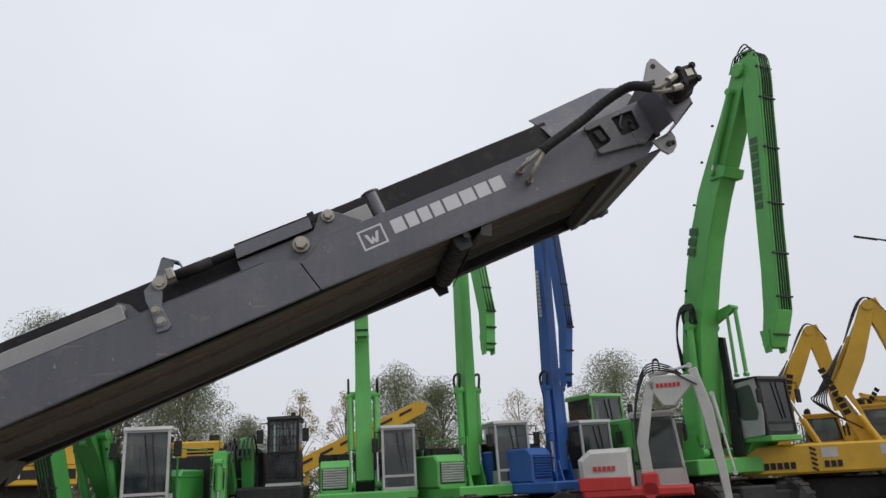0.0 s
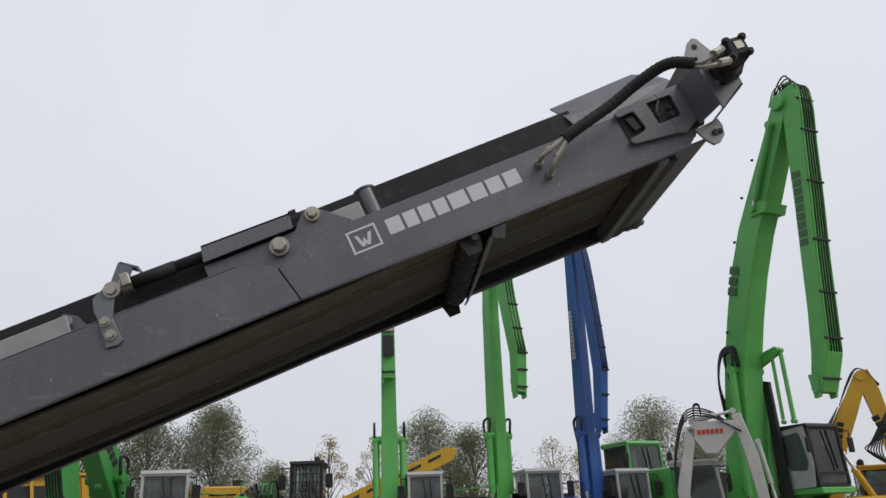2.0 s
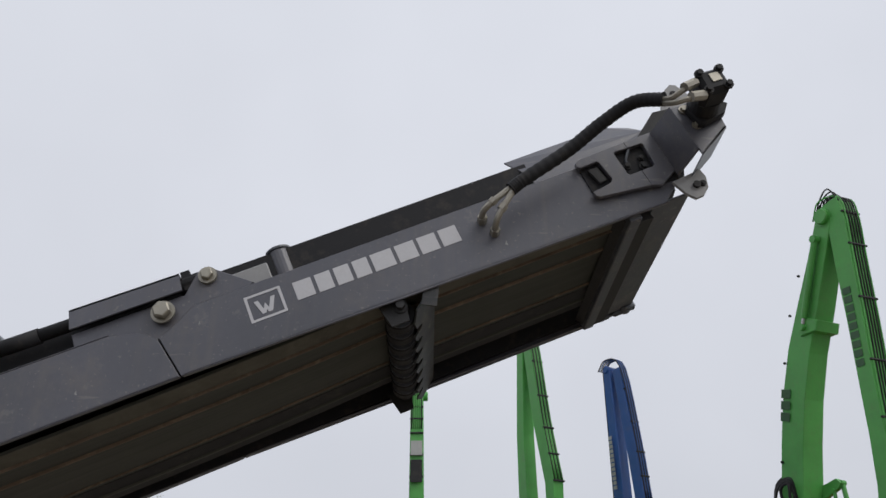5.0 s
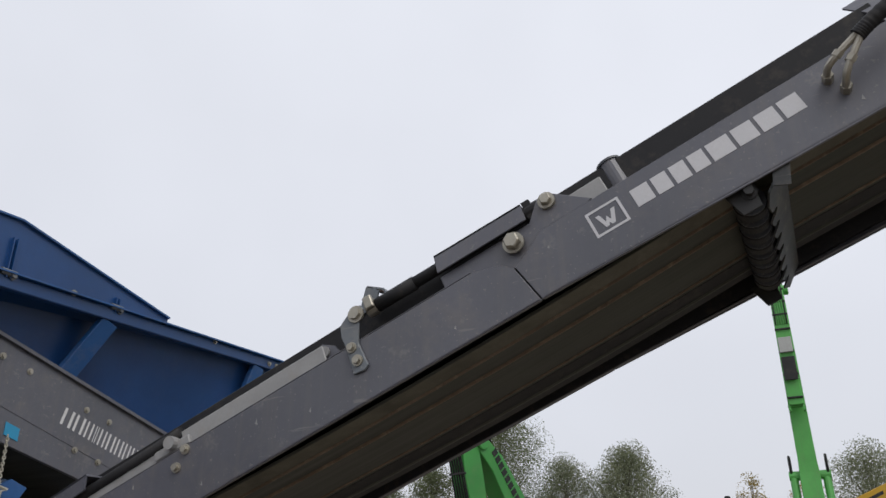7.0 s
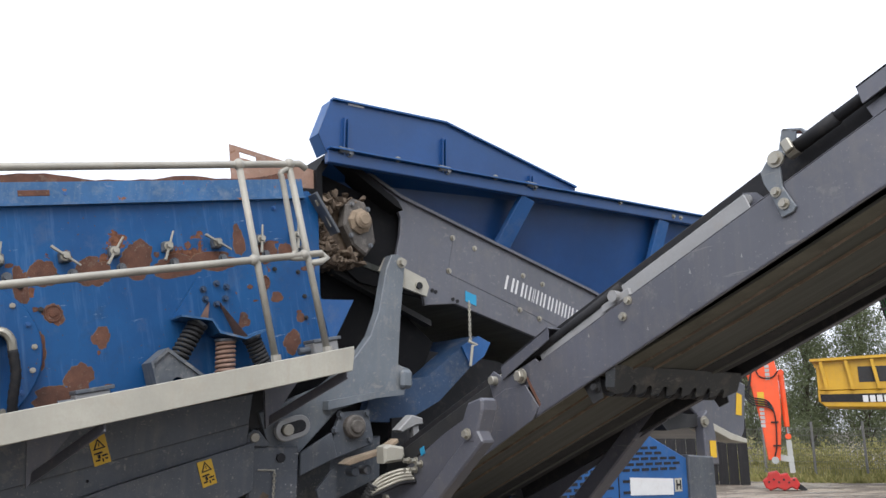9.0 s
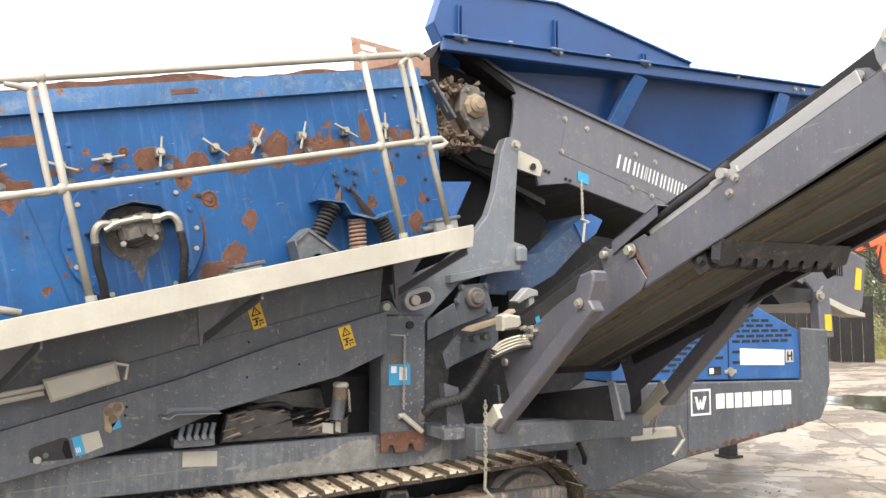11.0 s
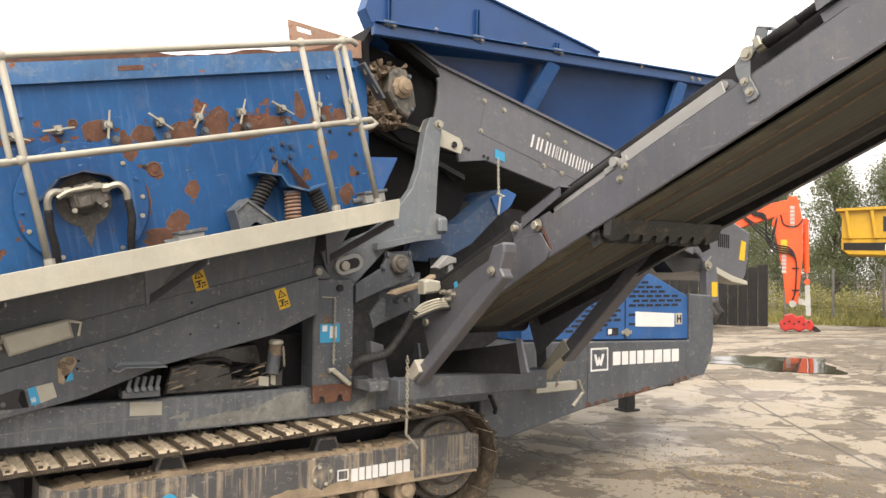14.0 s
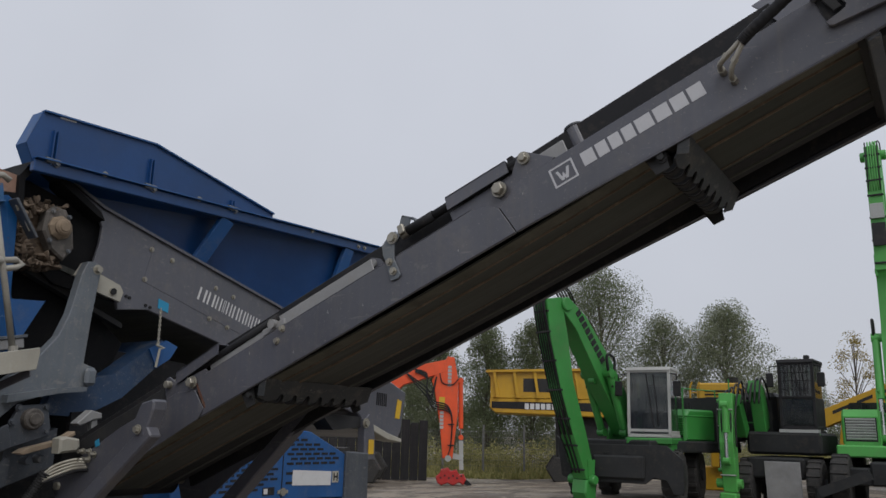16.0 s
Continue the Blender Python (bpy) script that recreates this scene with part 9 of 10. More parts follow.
def build_small_green():
    c = thing("excavator", "small green wheeled excavator with a black caged cab", "excavator", (0, 0, 0))
    bm = B()
    span(bm, (-1.2, -0.6, 0.55), (1.2, 0.6, 1.0), 0.04)
    part("undercarriage", bm, M_FRAME, c)
    for x in (-0.95, 0.95):
        for s in (-1, 1):
            wheel(c, x, s * 0.70 + 0.08, 0.48, 0.3)
    bm = B()
    span(bm, (-1.4, -0.70, 1.05), (0.7, 0.88, 1.55), 0.06)
    part("upper_body", bm, M_FRAME, c, "dark machinery deck")
    bm = B()
    span(bm, (-1.0, 0.0, 1.12), (0.30, 0.86, 1.50), 0.05)
    for y in (0.02, 0.80):
        span(bm, (0.30, y, 1.12), (0.66, y + 0.06, 1.52), 0.01)
    span(bm, (0.30, 0.02, 1.12), (0.66, 0.86, 1.20), 0.01)
    part("side_cover", bm, M_GREEN_DEEP, c)
    bm = B()
    span(bm, (-1.2, -0.98, 1.35), (0.2, -0.12, 2.45), 0.10)
    part("machine_room", bm, M_FRAME, c, "dark oily machinery behind the arm")
    bm = B()
    girder(bm, [(0.3, 1.6), (0.62, 2.4), (0.95, 2.55)], [0.5, 0.42, 0.30], 0.26, -0.42)
    part("arm_foot", bm, M_GREEN_DEEP, c)
    bm = B()
    for z in (1.75, 2.25):
        tube(bm, [(0.45, -1.10, z), (0.45, -0.45, z)], 0.016, 6, False)
    for y in (-1.10, -0.45):
        tube(bm, [(0.45, y, 1.4), (0.45, y, 2.75)], 0.016, 6, False)
    part("guard_rail", bm, M_GREEN_DEEP, c)
    cab(c, -0.5, 0.6, 0.04, 0.80, 1.62, 3.12, M_BLACK, 0.46, True, 0.06)
    bm = B()
    span(bm, (0.30, 0.58, 3.17), (0.42, 0.70, 3.27), 0.02)
    part("roof_light", bm, M_FRAME, c)
    bm = B()
    span(bm, (-0.5, 0.04, 1.50), (0.30, 0.80, 1.61), 0.03)
    part("cab_console", bm, M_FRAME, c)
    bm = B()
    span(bm, (0.50, 0.02, 1.54), (0.68, 0.84, 1.61))
    part("cab_step", bm, M_CABGREY, c)
    bm = B()
    girder(bm, [(0.7, 1.5), (1.25, 2.25), (1.5, 2.2)], [0.34, 0.30, 0.26], 0.3, -0.80)
    boom = part("boom", bm, M_GREEN_DEEP, c)
    bm = B()
    girder(bm, [(1.5, 2.35), (1.62, 1.3), (1.55, 0.25)], [0.30, 0.34, 0.22], 0.30, -0.86)
    stick = part("stick", bm, M_GREEN, c)
    ram(c, (1.75, 2.1), (1.80, 0.9), 0.07, -0.86, M_GREEN, 0.5, "bucket_cylinder")
    ram(c, (1.45, 2.2), (1.60, 0.7), 0.04, -1.06, M_GREEN, 0.35, "tilt_cylinder")
    bm = B()
    cyl(bm, (1.55, -1.16, 0.42), (1.55, -0.62, 0.42), 0.10, n=12)
    box(bm, (1.58, -0.90, 0.14), (0.32, 0.36, 0.18), None, 0.03)
    part("quick_hitch", bm, M_GREEN, stick)
    for k in range(5):
        hose_run(c, [(0.8, 1.9), (1.0, 2.35 + 0.07 * k), (1.35, 2.3 + 0.05 * k), (1.7, 1.9), (1.75, 1.2)], -1.05 + 0.10 * k, 0.022)
    for k in range(6):
        hose_run(c, [(0.2, 2.3), (0.55, 2.40 + 0.05 * k), (0.95, 2.5 + 0.05 * k - 0.04 * (k % 2)), (1.25, 2.15)], -0.75 + 0.10 * k, 0.022)
    for z in (0.6, 0.95, 1.3, 1.65, 2.0):
        bm = B()
        tube(bm, [(1.72, -1.04, z), (1.72, -0.70, z)], 0.015, 6, False)
        part("hose_clamp", bm, M_CABGREY, stick)
    return c


place(build_small_green(), -1.35, 20.9, -92)
bm = B()
box(bm, (-1.22, 19.55, ground_z(-1.2, 19.5) + 0.46), (0.72, 0.03, 0.92), Matrix.Rotation(0.12, 3, "X"), 0.006)
solo("steel_plate", bm, M_GREY_LIGHT, "bare grey steel plate leaning against the small excavator", "steel plate")


def build_mini():
    c = thing("mini_excavator", "white and red mini excavator with folded arm", "excavator", (0, 0, 0))
    bm = B()
    for s in (-1, 1):
        prism(bm, [(-0.9, 0.08), (0.9, 0.08), (1.02, 0.3), (0.9, 0.5), (-0.9, 0.5), (-1.02, 0.3)], "y", s * 0.55, s * 0.9, 0.05)
    part("crawler", bm, M_TYRE, c)
    bm = B()
    cyl(bm, (0, 0, 0.4), (0, 0, 0.93), 0.4, n=20)
    span(bm, (-0.5, -0.5, 0.3), (0.5, 0.5, 0.5), 0.02)
    part("slewing_ring", bm, M_FRAME, c)
    bm = B()
    prism(bm, [(-1.2, 0.92), (1.0, 0.92), (1.0, 1.12), (-1.25, 1.16)], "y", -0.85, 0.85, 0.05)
    part("turntable", bm, M_RED, c)
    bm = B()
    prism(bm, [(-1.22, 1.12), (-0.15, 1.12), (-0.15, 1.92), (-1.0, 1.92), (-1.26, 1.72)], "y", -0.85, 0.85, 0.09)
    tail_ = part("engine_cover", bm, M_CABWHITE, c, "white rounded engine cover")
    bm = B()
    prism(bm, [(-1.26, 1.08), (-0.2, 1.08), (-0.2, 1.34), (-1.27, 1.36)], "y", -0.87, 0.87, 0.02)
    part("red_trim", bm, M_RED, tail_)
    letters(tail_, (-0.95, -0.862, 1.52), (1, 0, 0), (0, 0, 1), 0.10, 5, M_RED, (0, -1, 0))
    cab(c, -0.10, 0.95, -0.30, 0.62, 1.08, 2.60, M_CABWHITE, 0.25, False, 0.18, M_CABWHITE)
    bm = B()
    girder(bm, [(0.15, 1.10), (0.10, 2.0), (0.42, 3.25)], [0.22, 0.24, 0.18], 0.20, -0.60)
    part("boom", bm, M_CABWHITE, c)
    bm = B()
    prism(bm, [(0.32, 3.20), (0.62, 2.72), (0.85, 2.70), (1.35, 3.22), (1.30, 3.32), (0.50, 3.36)], "y", -0.70, -0.50, 0.02)
    bb = part("boom_head", bm, M_CABWHITE, c)
    letters(bb, (0.52, -0.704, 3.14), (1, 0, 0), (0, 0, 1), 0.09, 6, M_RED, (0, -1, 0))
    bm = B()
    girder(bm, [(1.30, 3.45), (1.48, 2.6), (1.62, 1.3), (1.66, 0.70)], [0.18, 0.24, 0.17, 0.13], 0.18, -0.60)
    stick = part("stick", bm, M_CABWHITE, c)
    ram(c, (0.45, 3.38), (1.25, 3.52), 0.055, -0.60, M_CABWHITE, 0.6, "stick_cylinder")
    ram(c, (1.62, 2.9), (1.85, 1.3), 0.045, -0.60, M_CABWHITE, 0.5, "bucket_cylinder")
    bm = B()
    prism(bm, [(1.60, 0.75), (1.85, 0.66), (1.80, 0.2), (1.45, 0.05), (1.25, 0.35)], "y", -0.85, -0.35, 0.02)
    part("bucket", bm, M_FRAME, stick)
    bm = B()
    cyl(bm, (0.15, -0.85, 1.05), (0.15, -0.4, 1.05), 0.16, n=14)
    span(bm, (0.0, -0.85, 0.92), (0.35, -0.45, 1.40), 0.04)
    part("swing_post", bm, M_RED, c)
    for k in range(4):
        hose_run(c, [(0.0, 1.5), (0.0, 2.4 + 0.05 * k), (0.3, 3.36 + 0.06 * k), (0.8, 3.42 + 0.05 * k), (1.35, 3.1)], -0.72 + 0.07 * k, 0.016)
    for y in (-0.75, -0.62, -0.5):
        bm = B()
        tube(bm, [(0.5, y, 3.4), (0.52, y, 3.66), (0.62, y, 3.68), (0.64, y, 3.5)], 0.015, 5)
        part("hose_guard", bm, M_HOSE, c)
    return c


mini = place(build_mini(), 6.85, 17.5, -22)


def build_yellow_excavator(label, boom, bh, stick, sh, tall):
    c = thing("excavator", label, "excavator", (0, 0, 0), "parked yellow excavators")
    bm = B()
    span(bm, (-1.5, -0.6, 0.55), (1.5, 0.6, 1.05), 0.04)
    part("undercarriage", bm, M_FRAME, c)
    for x in (-1.25, 1.25):
        for s in (-1, 1):
            wheel(c, x, s * 1.05, 0.52, 0.36, M_YELLOW)
    bm = B()
    prism(bm, [(-2.2, 1.16), (1.5, 1.16), (1.55, 1.55), (1.3, 1.80), (-1.9, 1.84), (-2.3, 1.7)], "y", -1.2, 1.2, 0.05)
    body = part("upper_body", bm, M_YELLOW, c)
    letters(body, (-1.7, -1.21, 1.36), (1, 0, 0), (0, 0, 1), 0.15, 5, M_BLACK, (0, -1, 0))
    for k in range(5):
        bm = B()
        box(bm, (-0.62, -1.208, 1.26 + 0.11 * k), (0.14, 0.012, 0.05), Matrix.Rotation(0.5, 3, "Y"))
        part("hazard_stripe", bm, M_BLACK, body)
    letters(body, (-0.42, -1.21, 1.36), (1, 0, 0), (0, 0, 1), 0.14, 3, M_BLACK, (0, -1, 0))
    for x in (-0.45, 0.75):
        bm = B()
        span(bm, (x, -1.206, 1.50), (x + 0.34, -1.198, 1.72))
        part("body_label", bm, M_CABWHITE, body)
    cab(c, 0.55, 1.60, 0.25, 1.18, 1.70, 2.62, M_YELLOW, 0.25, False, 0.15, M_YELLOW)
    bm = B()
    girder(bm, boom, bh, 0.34, -0.2)
    bo = part("boom", bm, M_YELLOW, c)
    letters(bo, (boom[1][0] * 0.75 + boom[0][0] * 0.25 - 0.05, -0.375, boom[1][1] * 0.6 + boom[0][1] * 0.4), (boom[1][0] - boom[0][0], 0, boom[1][1] - boom[0][1]), (1, 0, 0), 0.16, 8, M_BLACK, (0, -1, 0))
    bm = B()
    girder(bm, stick, sh, 0.28, -0.2)
    part("stick", bm, M_YELLOW, c)
    ram(c, (0.95, 1.6), boom[1], 0.08, -0.5, M_YELLOW, 0.6, "lift_cylinder")
    ram(c, (boom[1][0] - 0.16, boom[1][1] + 0.30), (boom[-1][0] - 0.10, boom[-1][1] + 0.02), 0.055, -0.2, M_YELLOW, 0.6, "stick_cylinder")
    q, e = boom[1], boom[-1]
    for k in range(7):
        hose_run(c, [(boom[0][0] - 0.12, boom[0][1] + 0.35), (q[0] - 0.30 - 0.05 * k, q[1] - 0.35 + 0.04 * k), (q[0] - 0.28 - 0.03 * k, q[1] + 0.15), (q[0] * 0.5 + e[0] * 0.5 - 0.26, q[1] * 0.5 + e[1] * 0.5 + 0.12)], -0.42 + 0.07 * k, 0.016)
    for k in range(4):
        hose_run(c, [(q[0] * 0.45 + e[0] * 0.55 - 0.24, q[1] * 0.45 + e[1] * 0.55 + 0.10), (e[0] - 0.22 - 0.02 * k, e[1] + 0.0), (e[0] - 0.04, e[1] + 0.19 + 0.02 * k), (e[0] + 0.16, e[1] + 0.10), (stick[1][0] + 0.21, stick[1][1] + 0.15)], -0.38 + 0.08 * k, 0.012)
    bm = B()
    cyl(bm, (e[0], -0.40, e[1] + 0.02), (e[0], 0.0, e[1] + 0.02), 0.13, n=14)
    part("elbow_joint", bm, M_YELLOW, c)
    return c


place(build_yellow_excavator("yellow wheeled excavator with a bent boom raised", [(-0.1, 1.8), (0.27, 3.14), (0.66, 3.96), (1.12, 4.86)], [0.44, 0.42, 0.42, 0.32], [(1.16, 5.0), (1.30, 4.45), (1.44, 3.6), (1.50, 2.7)], [0.34, 0.40, 0.34, 0.24], True), 12.41, 21.45, -28)
place(build_yellow_excavator("yellow wheeled excavator with black hoses looping from its boom", [(0.70, 1.75), (0.27, 2.92), (0.71, 3.76), (1.20, 4.95)], [0.40, 0.46, 0.42, 0.32], [(1.24, 5.08), (1.48, 4.4), (1.72, 3.4), (1.80, 2.4)], [0.36, 0.38, 0.32, 0.24], True), 12.18, 18.67, -28)
for x, y in ((16.6, 25.5), (18.8, 24.6), (12.6, 27.6)):
    place(build_yellow_excavator("yellow wheeled excavator parked with its arm lowered", [(0.3, 1.9), (1.3, 3.1), (2.6, 3.0)], [0.5, 0.55, 0.42], [(2.65, 3.05), (3.3, 2.2), (3.2, 1.2)], [0.42, 0.40, 0.3], False), x, y, -60)


def build_red():
    c = thing("excavator", "orange-red excavator arm with a red rotating clamp on the yard", "excavator", (0, 0, 0))
    bm = B()
    girder(bm, [(-2.9, 2.1), (-1.6, 3.35), (-0.1, 3.75)], [0.55, 0.55, 0.38], 0.45)
    part("boom", bm, M_ORANGE, c)
    bm = B()
    prism(bm, [(-0.55, 3.25), (-0.42, 3.55), (-0.05, 4.05), (0.16, 4.02), (0.30, 3.3), (0.30, 2.2), (0.16, 0.85), (-0.16, 0.85), (-0.25, 1.8), (-0.45, 2.9)], "y", -0.22, 0.22, 0.02)
    stick = part("stick", bm, M_ORANGE, c)
    ram(c, (0.38, 3.3), (0.42, 1.5), 0.075, 0.0, M_ORANGE, 0.85, "clamp_cylinder")
    bm = B()
    prism(bm, [(-0.30, 2.35), (-0.12, 2.35), (-0.12, 2.75), (-0.30, 2.75)], "y", -0.235, -0.222)
    part("warning_label", bm, M_YELLOW_LABEL, stick)
    letters(stick, (0.02, -0.224, 3.75), (0, 0, -1), (1, 0, 0), 0.12, 6, M_CABGREY, (0, -1, 0))
    letters(stick, (-0.21, -0.224, 2.3), (0, 0, -1), (1, 0, 0), 0.12, 5, M_CABGREY, (0, -1, 0))
    bm = B()
    cyl(bm, (0.02, -0.3, 0.85), (0.02, 0.3, 0.85), 0.10, n=12)
    beam(bm, (0.05, 0, 0.95), (0.5, 0, 0.85), 0.2, 0.16)
    beam(bm, (0.42, 0, 1.4), (0.45, 0, 0.5), 0.18, 0.14)
    part("linkage", bm, M_CABGREY, stick)
    bm = B()
    prism(bm, [(-0.30, 0.10), (-0.18, 0.03), (0.02, 0.10), (0.20, 0.03), (0.38, 0.12), (0.52, 0.05), (0.60, 0.22), (0.52, 0.38), (0.38, 0.36), (0.30, 0.50), (0.12, 0.46), (0.02, 0.56), (-0.20, 0.50), (-0.24, 0.38), (-0.36, 0.28)], "y", -0.30, 0.30, 0.03)
    cl = part("clamp", bm, M_RED, c, "bright red clamp")
    for k in range(6):
        bm = B()
        cyl(bm, (-0.2 + 0.13 * k, -0.315, 0.26 + 0.07 * (k % 2)), (-0.2 + 0.13 * k, -0.27, 0.26 + 0.07 * (k % 2)), 0.030, n=8)
        part("clamp_bolt", bm, M_FRAME, cl)
    bm = B()
    prism(bm, [(0.52, 0.08), (0.72, 0.0), (0.78, 0.06), (0.68, 0.16), (0.58, 0.22)], "y", -0.1, 0.1, 0.0)
    part("clamp_tip", bm, M_FRAME, cl)
    for k in range(3):
        hose_run(c, [(-1.4, 3.5), (-0.8, 3.1 - 0.12 * k), (-0.55, 2.9 - 0.1 * k), (-0.4, 3.4)], -0.28, 0.022)
    # hoses looped down the front and side of the stick
    for k in range(4):
        hose_run(c, [(-1.1, 3.62 - 0.03 * k), (-0.72, 3.48 - 0.05 * k), (-0.70, 2.95 - 0.06 * k), (-0.46, 2.62 - 0.07 * k), (-0.05, 2.50 - 0.06 * k), (0.12, 2.1), (0.10, 1.3), (0.02, 0.95)], -0.245 - 0.012 * k, 0.019, stick)
    hose_run(c, [(-0.30, 3.5), (-0.20, 3.2), (0.12, 3.15), (0.32, 3.35)], -0.25, 0.018, stick)
    for z in (1.25, 1.9):
        bm = B()
        box(bm, (0.10, -0.235, z), (0.20, 0.05, 0.04), None, 0.005)
        part("hose_clamp", bm, M_FRAME, stick)
    # body behind the feeder
    bm = B()
    span(bm, (-5.6, -1.3, 0.95), (-4.2, 1.3, 1.35), 0.08)
    part("upper_body", bm, M_ORANGE, c)
    bm = B()
    for s in (-1, 1):
        prism(bm, [(-5.5, 0.1), (-2.2, 0.1), (-2.0, 0.5), (-2.3, 0.95), (-5.4, 0.95), (-5.7, 0.5)], "y", s * 0.8, s * 1.4, 0.05)
    span(bm, (-4.6, -0.8, 0.4), (-3.2, 0.8, 1.1))
    part("crawler", bm, M_TYRE, c)
    return c


place(build_red(), -11.78, 22.75, 32)


def build_screener():
    c = thing("tracked_screener", "yellow feeder machine with a black stripe and open hopper", "screening machine", (0, 0, 0))
    bm = B()
    prism(bm, [(-1.55, 2.25), (2.4, 2.15), (2.4, 2.75), (-1.72, 2.75), (-1.72, 2.42)], "y", -1.2, 1.2, 0.03)
    part("side_beam", bm, M_YELLOW, c)
    bm = B()
    prism(bm, [(-1.66, 2.40), (2.35, 2.33), (2.35, 2.62), (-1.66, 2.62)], "y", -1.212, -1.201)
    st = part("black_stripe", bm, M_BLACK, c)
    letters(st, (-0.55, -1.214, 2.475), (1, 0, 0), (0, 0, 1), 0.19, 8, M_WHITE, (0, -1, 0))
    for s in (-1, 1):
        bm = B()
        prism(bm, [(-1.7, 2.75), (2.3, 2.75), (2.4, 3.55), (2.45, 3.76), (-1.85, 3.64), (-1.70, 3.4)], "y", s * 1.15, s * 1.22, 0.0)
        prism(bm, [(-1.85, 3.58), (2.45, 3.70), (2.45, 3.78), (-1.85, 3.66)], "y", s * 1.10, s * 1.36, 0.0)
        hop = part("hopper_wall", bm, M_YELLOW, c)
        for k in range(6):
            bm = B()
            x = -1.5 + 0.68 * k
            prism(bm, [(x, 2.75), (x + 0.09, 2.75), (x + 0.09 - 0.12, 3.60), (x - 0.12, 3.60)], "y", s * 1.21, s * 1.34, 0.0)
            part("wall_rib", bm, M_YELLOW, hop)
        bm = B()
        prism(bm, [(-0.6, 2.95), (0.9, 2.95), (0.9, 3.40), (-0.6, 3.40)], "y", s * 1.221, s * 1.228)
        part("shadow_panel", bm, M_DARK, hop)
    bm = B()
    span(bm, (0.5, -0.8, 0.8), (2.3, 0.8, 2.25), 0.05)
    part("engine_frame", bm, M_FRAME, c)
    bm = B()
    for s in (-1, 1):
        prism(bm, [(0.4, 0.05), (2.6, 0.05), (2.85, 0.45), (2.6, 0.85), (0.4, 0.85), (0.15, 0.45)], "y", s * 0.75, s * 1.2, 0.05)
    part("crawler", bm, M_TYRE, c)
    return c


place(build_screener(), -10.2, 26.3, 26)


def build_power_unit():
    c = thing("power_unit", "yellow louvred power unit with an access ladder", "power unit", (0, 0, 0))
    bm = B()
    span(bm, (-0.26, -0.6, 1.75), (0.86, 0.6, 2.86), 0.04)
    hood = part("housing", bm, M_YELLOW, c)
    for k in range(9):
        bm = B()
        box(bm, (0.25, -0.61, 1.88 + 0.095 * k), (0.70, 0.03, 0.036), Matrix.Rotation(0.5, 3, "X"))
        part("louvre", bm, M_DARK, hood)
    bm = B()
    span(bm, (-0.04, -0.5, 0.6), (0.42, 0.5, 1.75), 0.03)
    span(bm, (-0.5, -0.3, 0.0), (0.7, 0.5, 0.62), 0.03)
    part("base", bm, M_YELLOW, c)
    bm = B()
    for x in (-0.50, -0.30):
        tube(bm, [(x, -0.5, 0.4), (x, -0.5, 2.75), (x + 0.06, -0.5, 2.9)], 0.025, 6, False)
    for k in range(7):
        tube(bm, [(-0.50, -0.5, 0.8 + 0.3 * k), (-0.30, -0.5, 0.8 + 0.3 * k)], 0.018, 6, False)
    part("ladder", bm, M_YELLOW, c)
    bm = B()
    cyl(bm, (0.6, 0.1, 2.84), (0.6, 0.1, 3.05), 0.14, n=12)
    part("exhaust", bm, M_FRAME, c)
    return c


place(build_power_unit(), -3.75, 23.9, 8)


def build_yellow_conveyor():
    c = thing("stacker_conveyor", "yellow inclined stacker conveyor with dark cut-outs", "conveyor", (0, 0, 0))
    for s in (-1, 1):
        bm = B()
        prism(bm, [(-2.6, 1.35), (2.4, 3.55), (2.55, 3.85), (2.2, 3.95), (-2.6, 1.85)], "y", s * 0.5, s * 0.58, 0.01)
        side = part("side_frame", bm, M_YELLOW, c)
        for k in range(7):
            x = -2.1 + 0.62 * k
            z = 1.58 + 0.44 * (x + 2.6)
            bm = B()
            prism(bm, [(x, z + 0.03), (x + 0.40, z + 0.21), (x + 0.40, z + 0.30), (x, z + 0.12)], "y", *sorted((s * 0.581, s * 0.59)))
            part("cut_out", bm, M_DARK, side)
    bm = B()
    prism(bm, [(-2.6, 1.6), (2.4, 3.8), (2.4, 3.84), (-2.6, 1.64)], "y", -0.5, 0.5)
    part("belt", bm, M_BLACK, c)
    for a, b in (((-1.5, 0, 0.0), (-1.2, 0, 2.1)), ((1.2, 0, 0.0), (0.6, 0, 2.9))):
        bm = B()
        beam(bm, a, b, 0.9, 0.12)
        part("leg", bm, M_YELLOW, c)
    return c


place(build_yellow_conveyor(), 0.55, 26.2, 4)


def build_back_cab():
    c = thing("loading_machine", "pale green cab of a machine parked behind the others", "machine", (0, 0, 0))
    bm = B()
    span(bm, (-1.4, -0.9, 0.9), (0.9, 0.9, 2.0), 0.05)
    part("body", bm, M_GREEN, c)
    cab(c, -0.5, 0.7, -0.6, 0.5, 1.9, 3.5, M_GREEN, 0.2)
    for x in (-0.9, 0.6):
        for s in (-1, 1):
            wheel(c, x, s * 0.8, 0.5, 0.3)
    return c


place(build_back_cab(), 7.55, 22.6, -70)

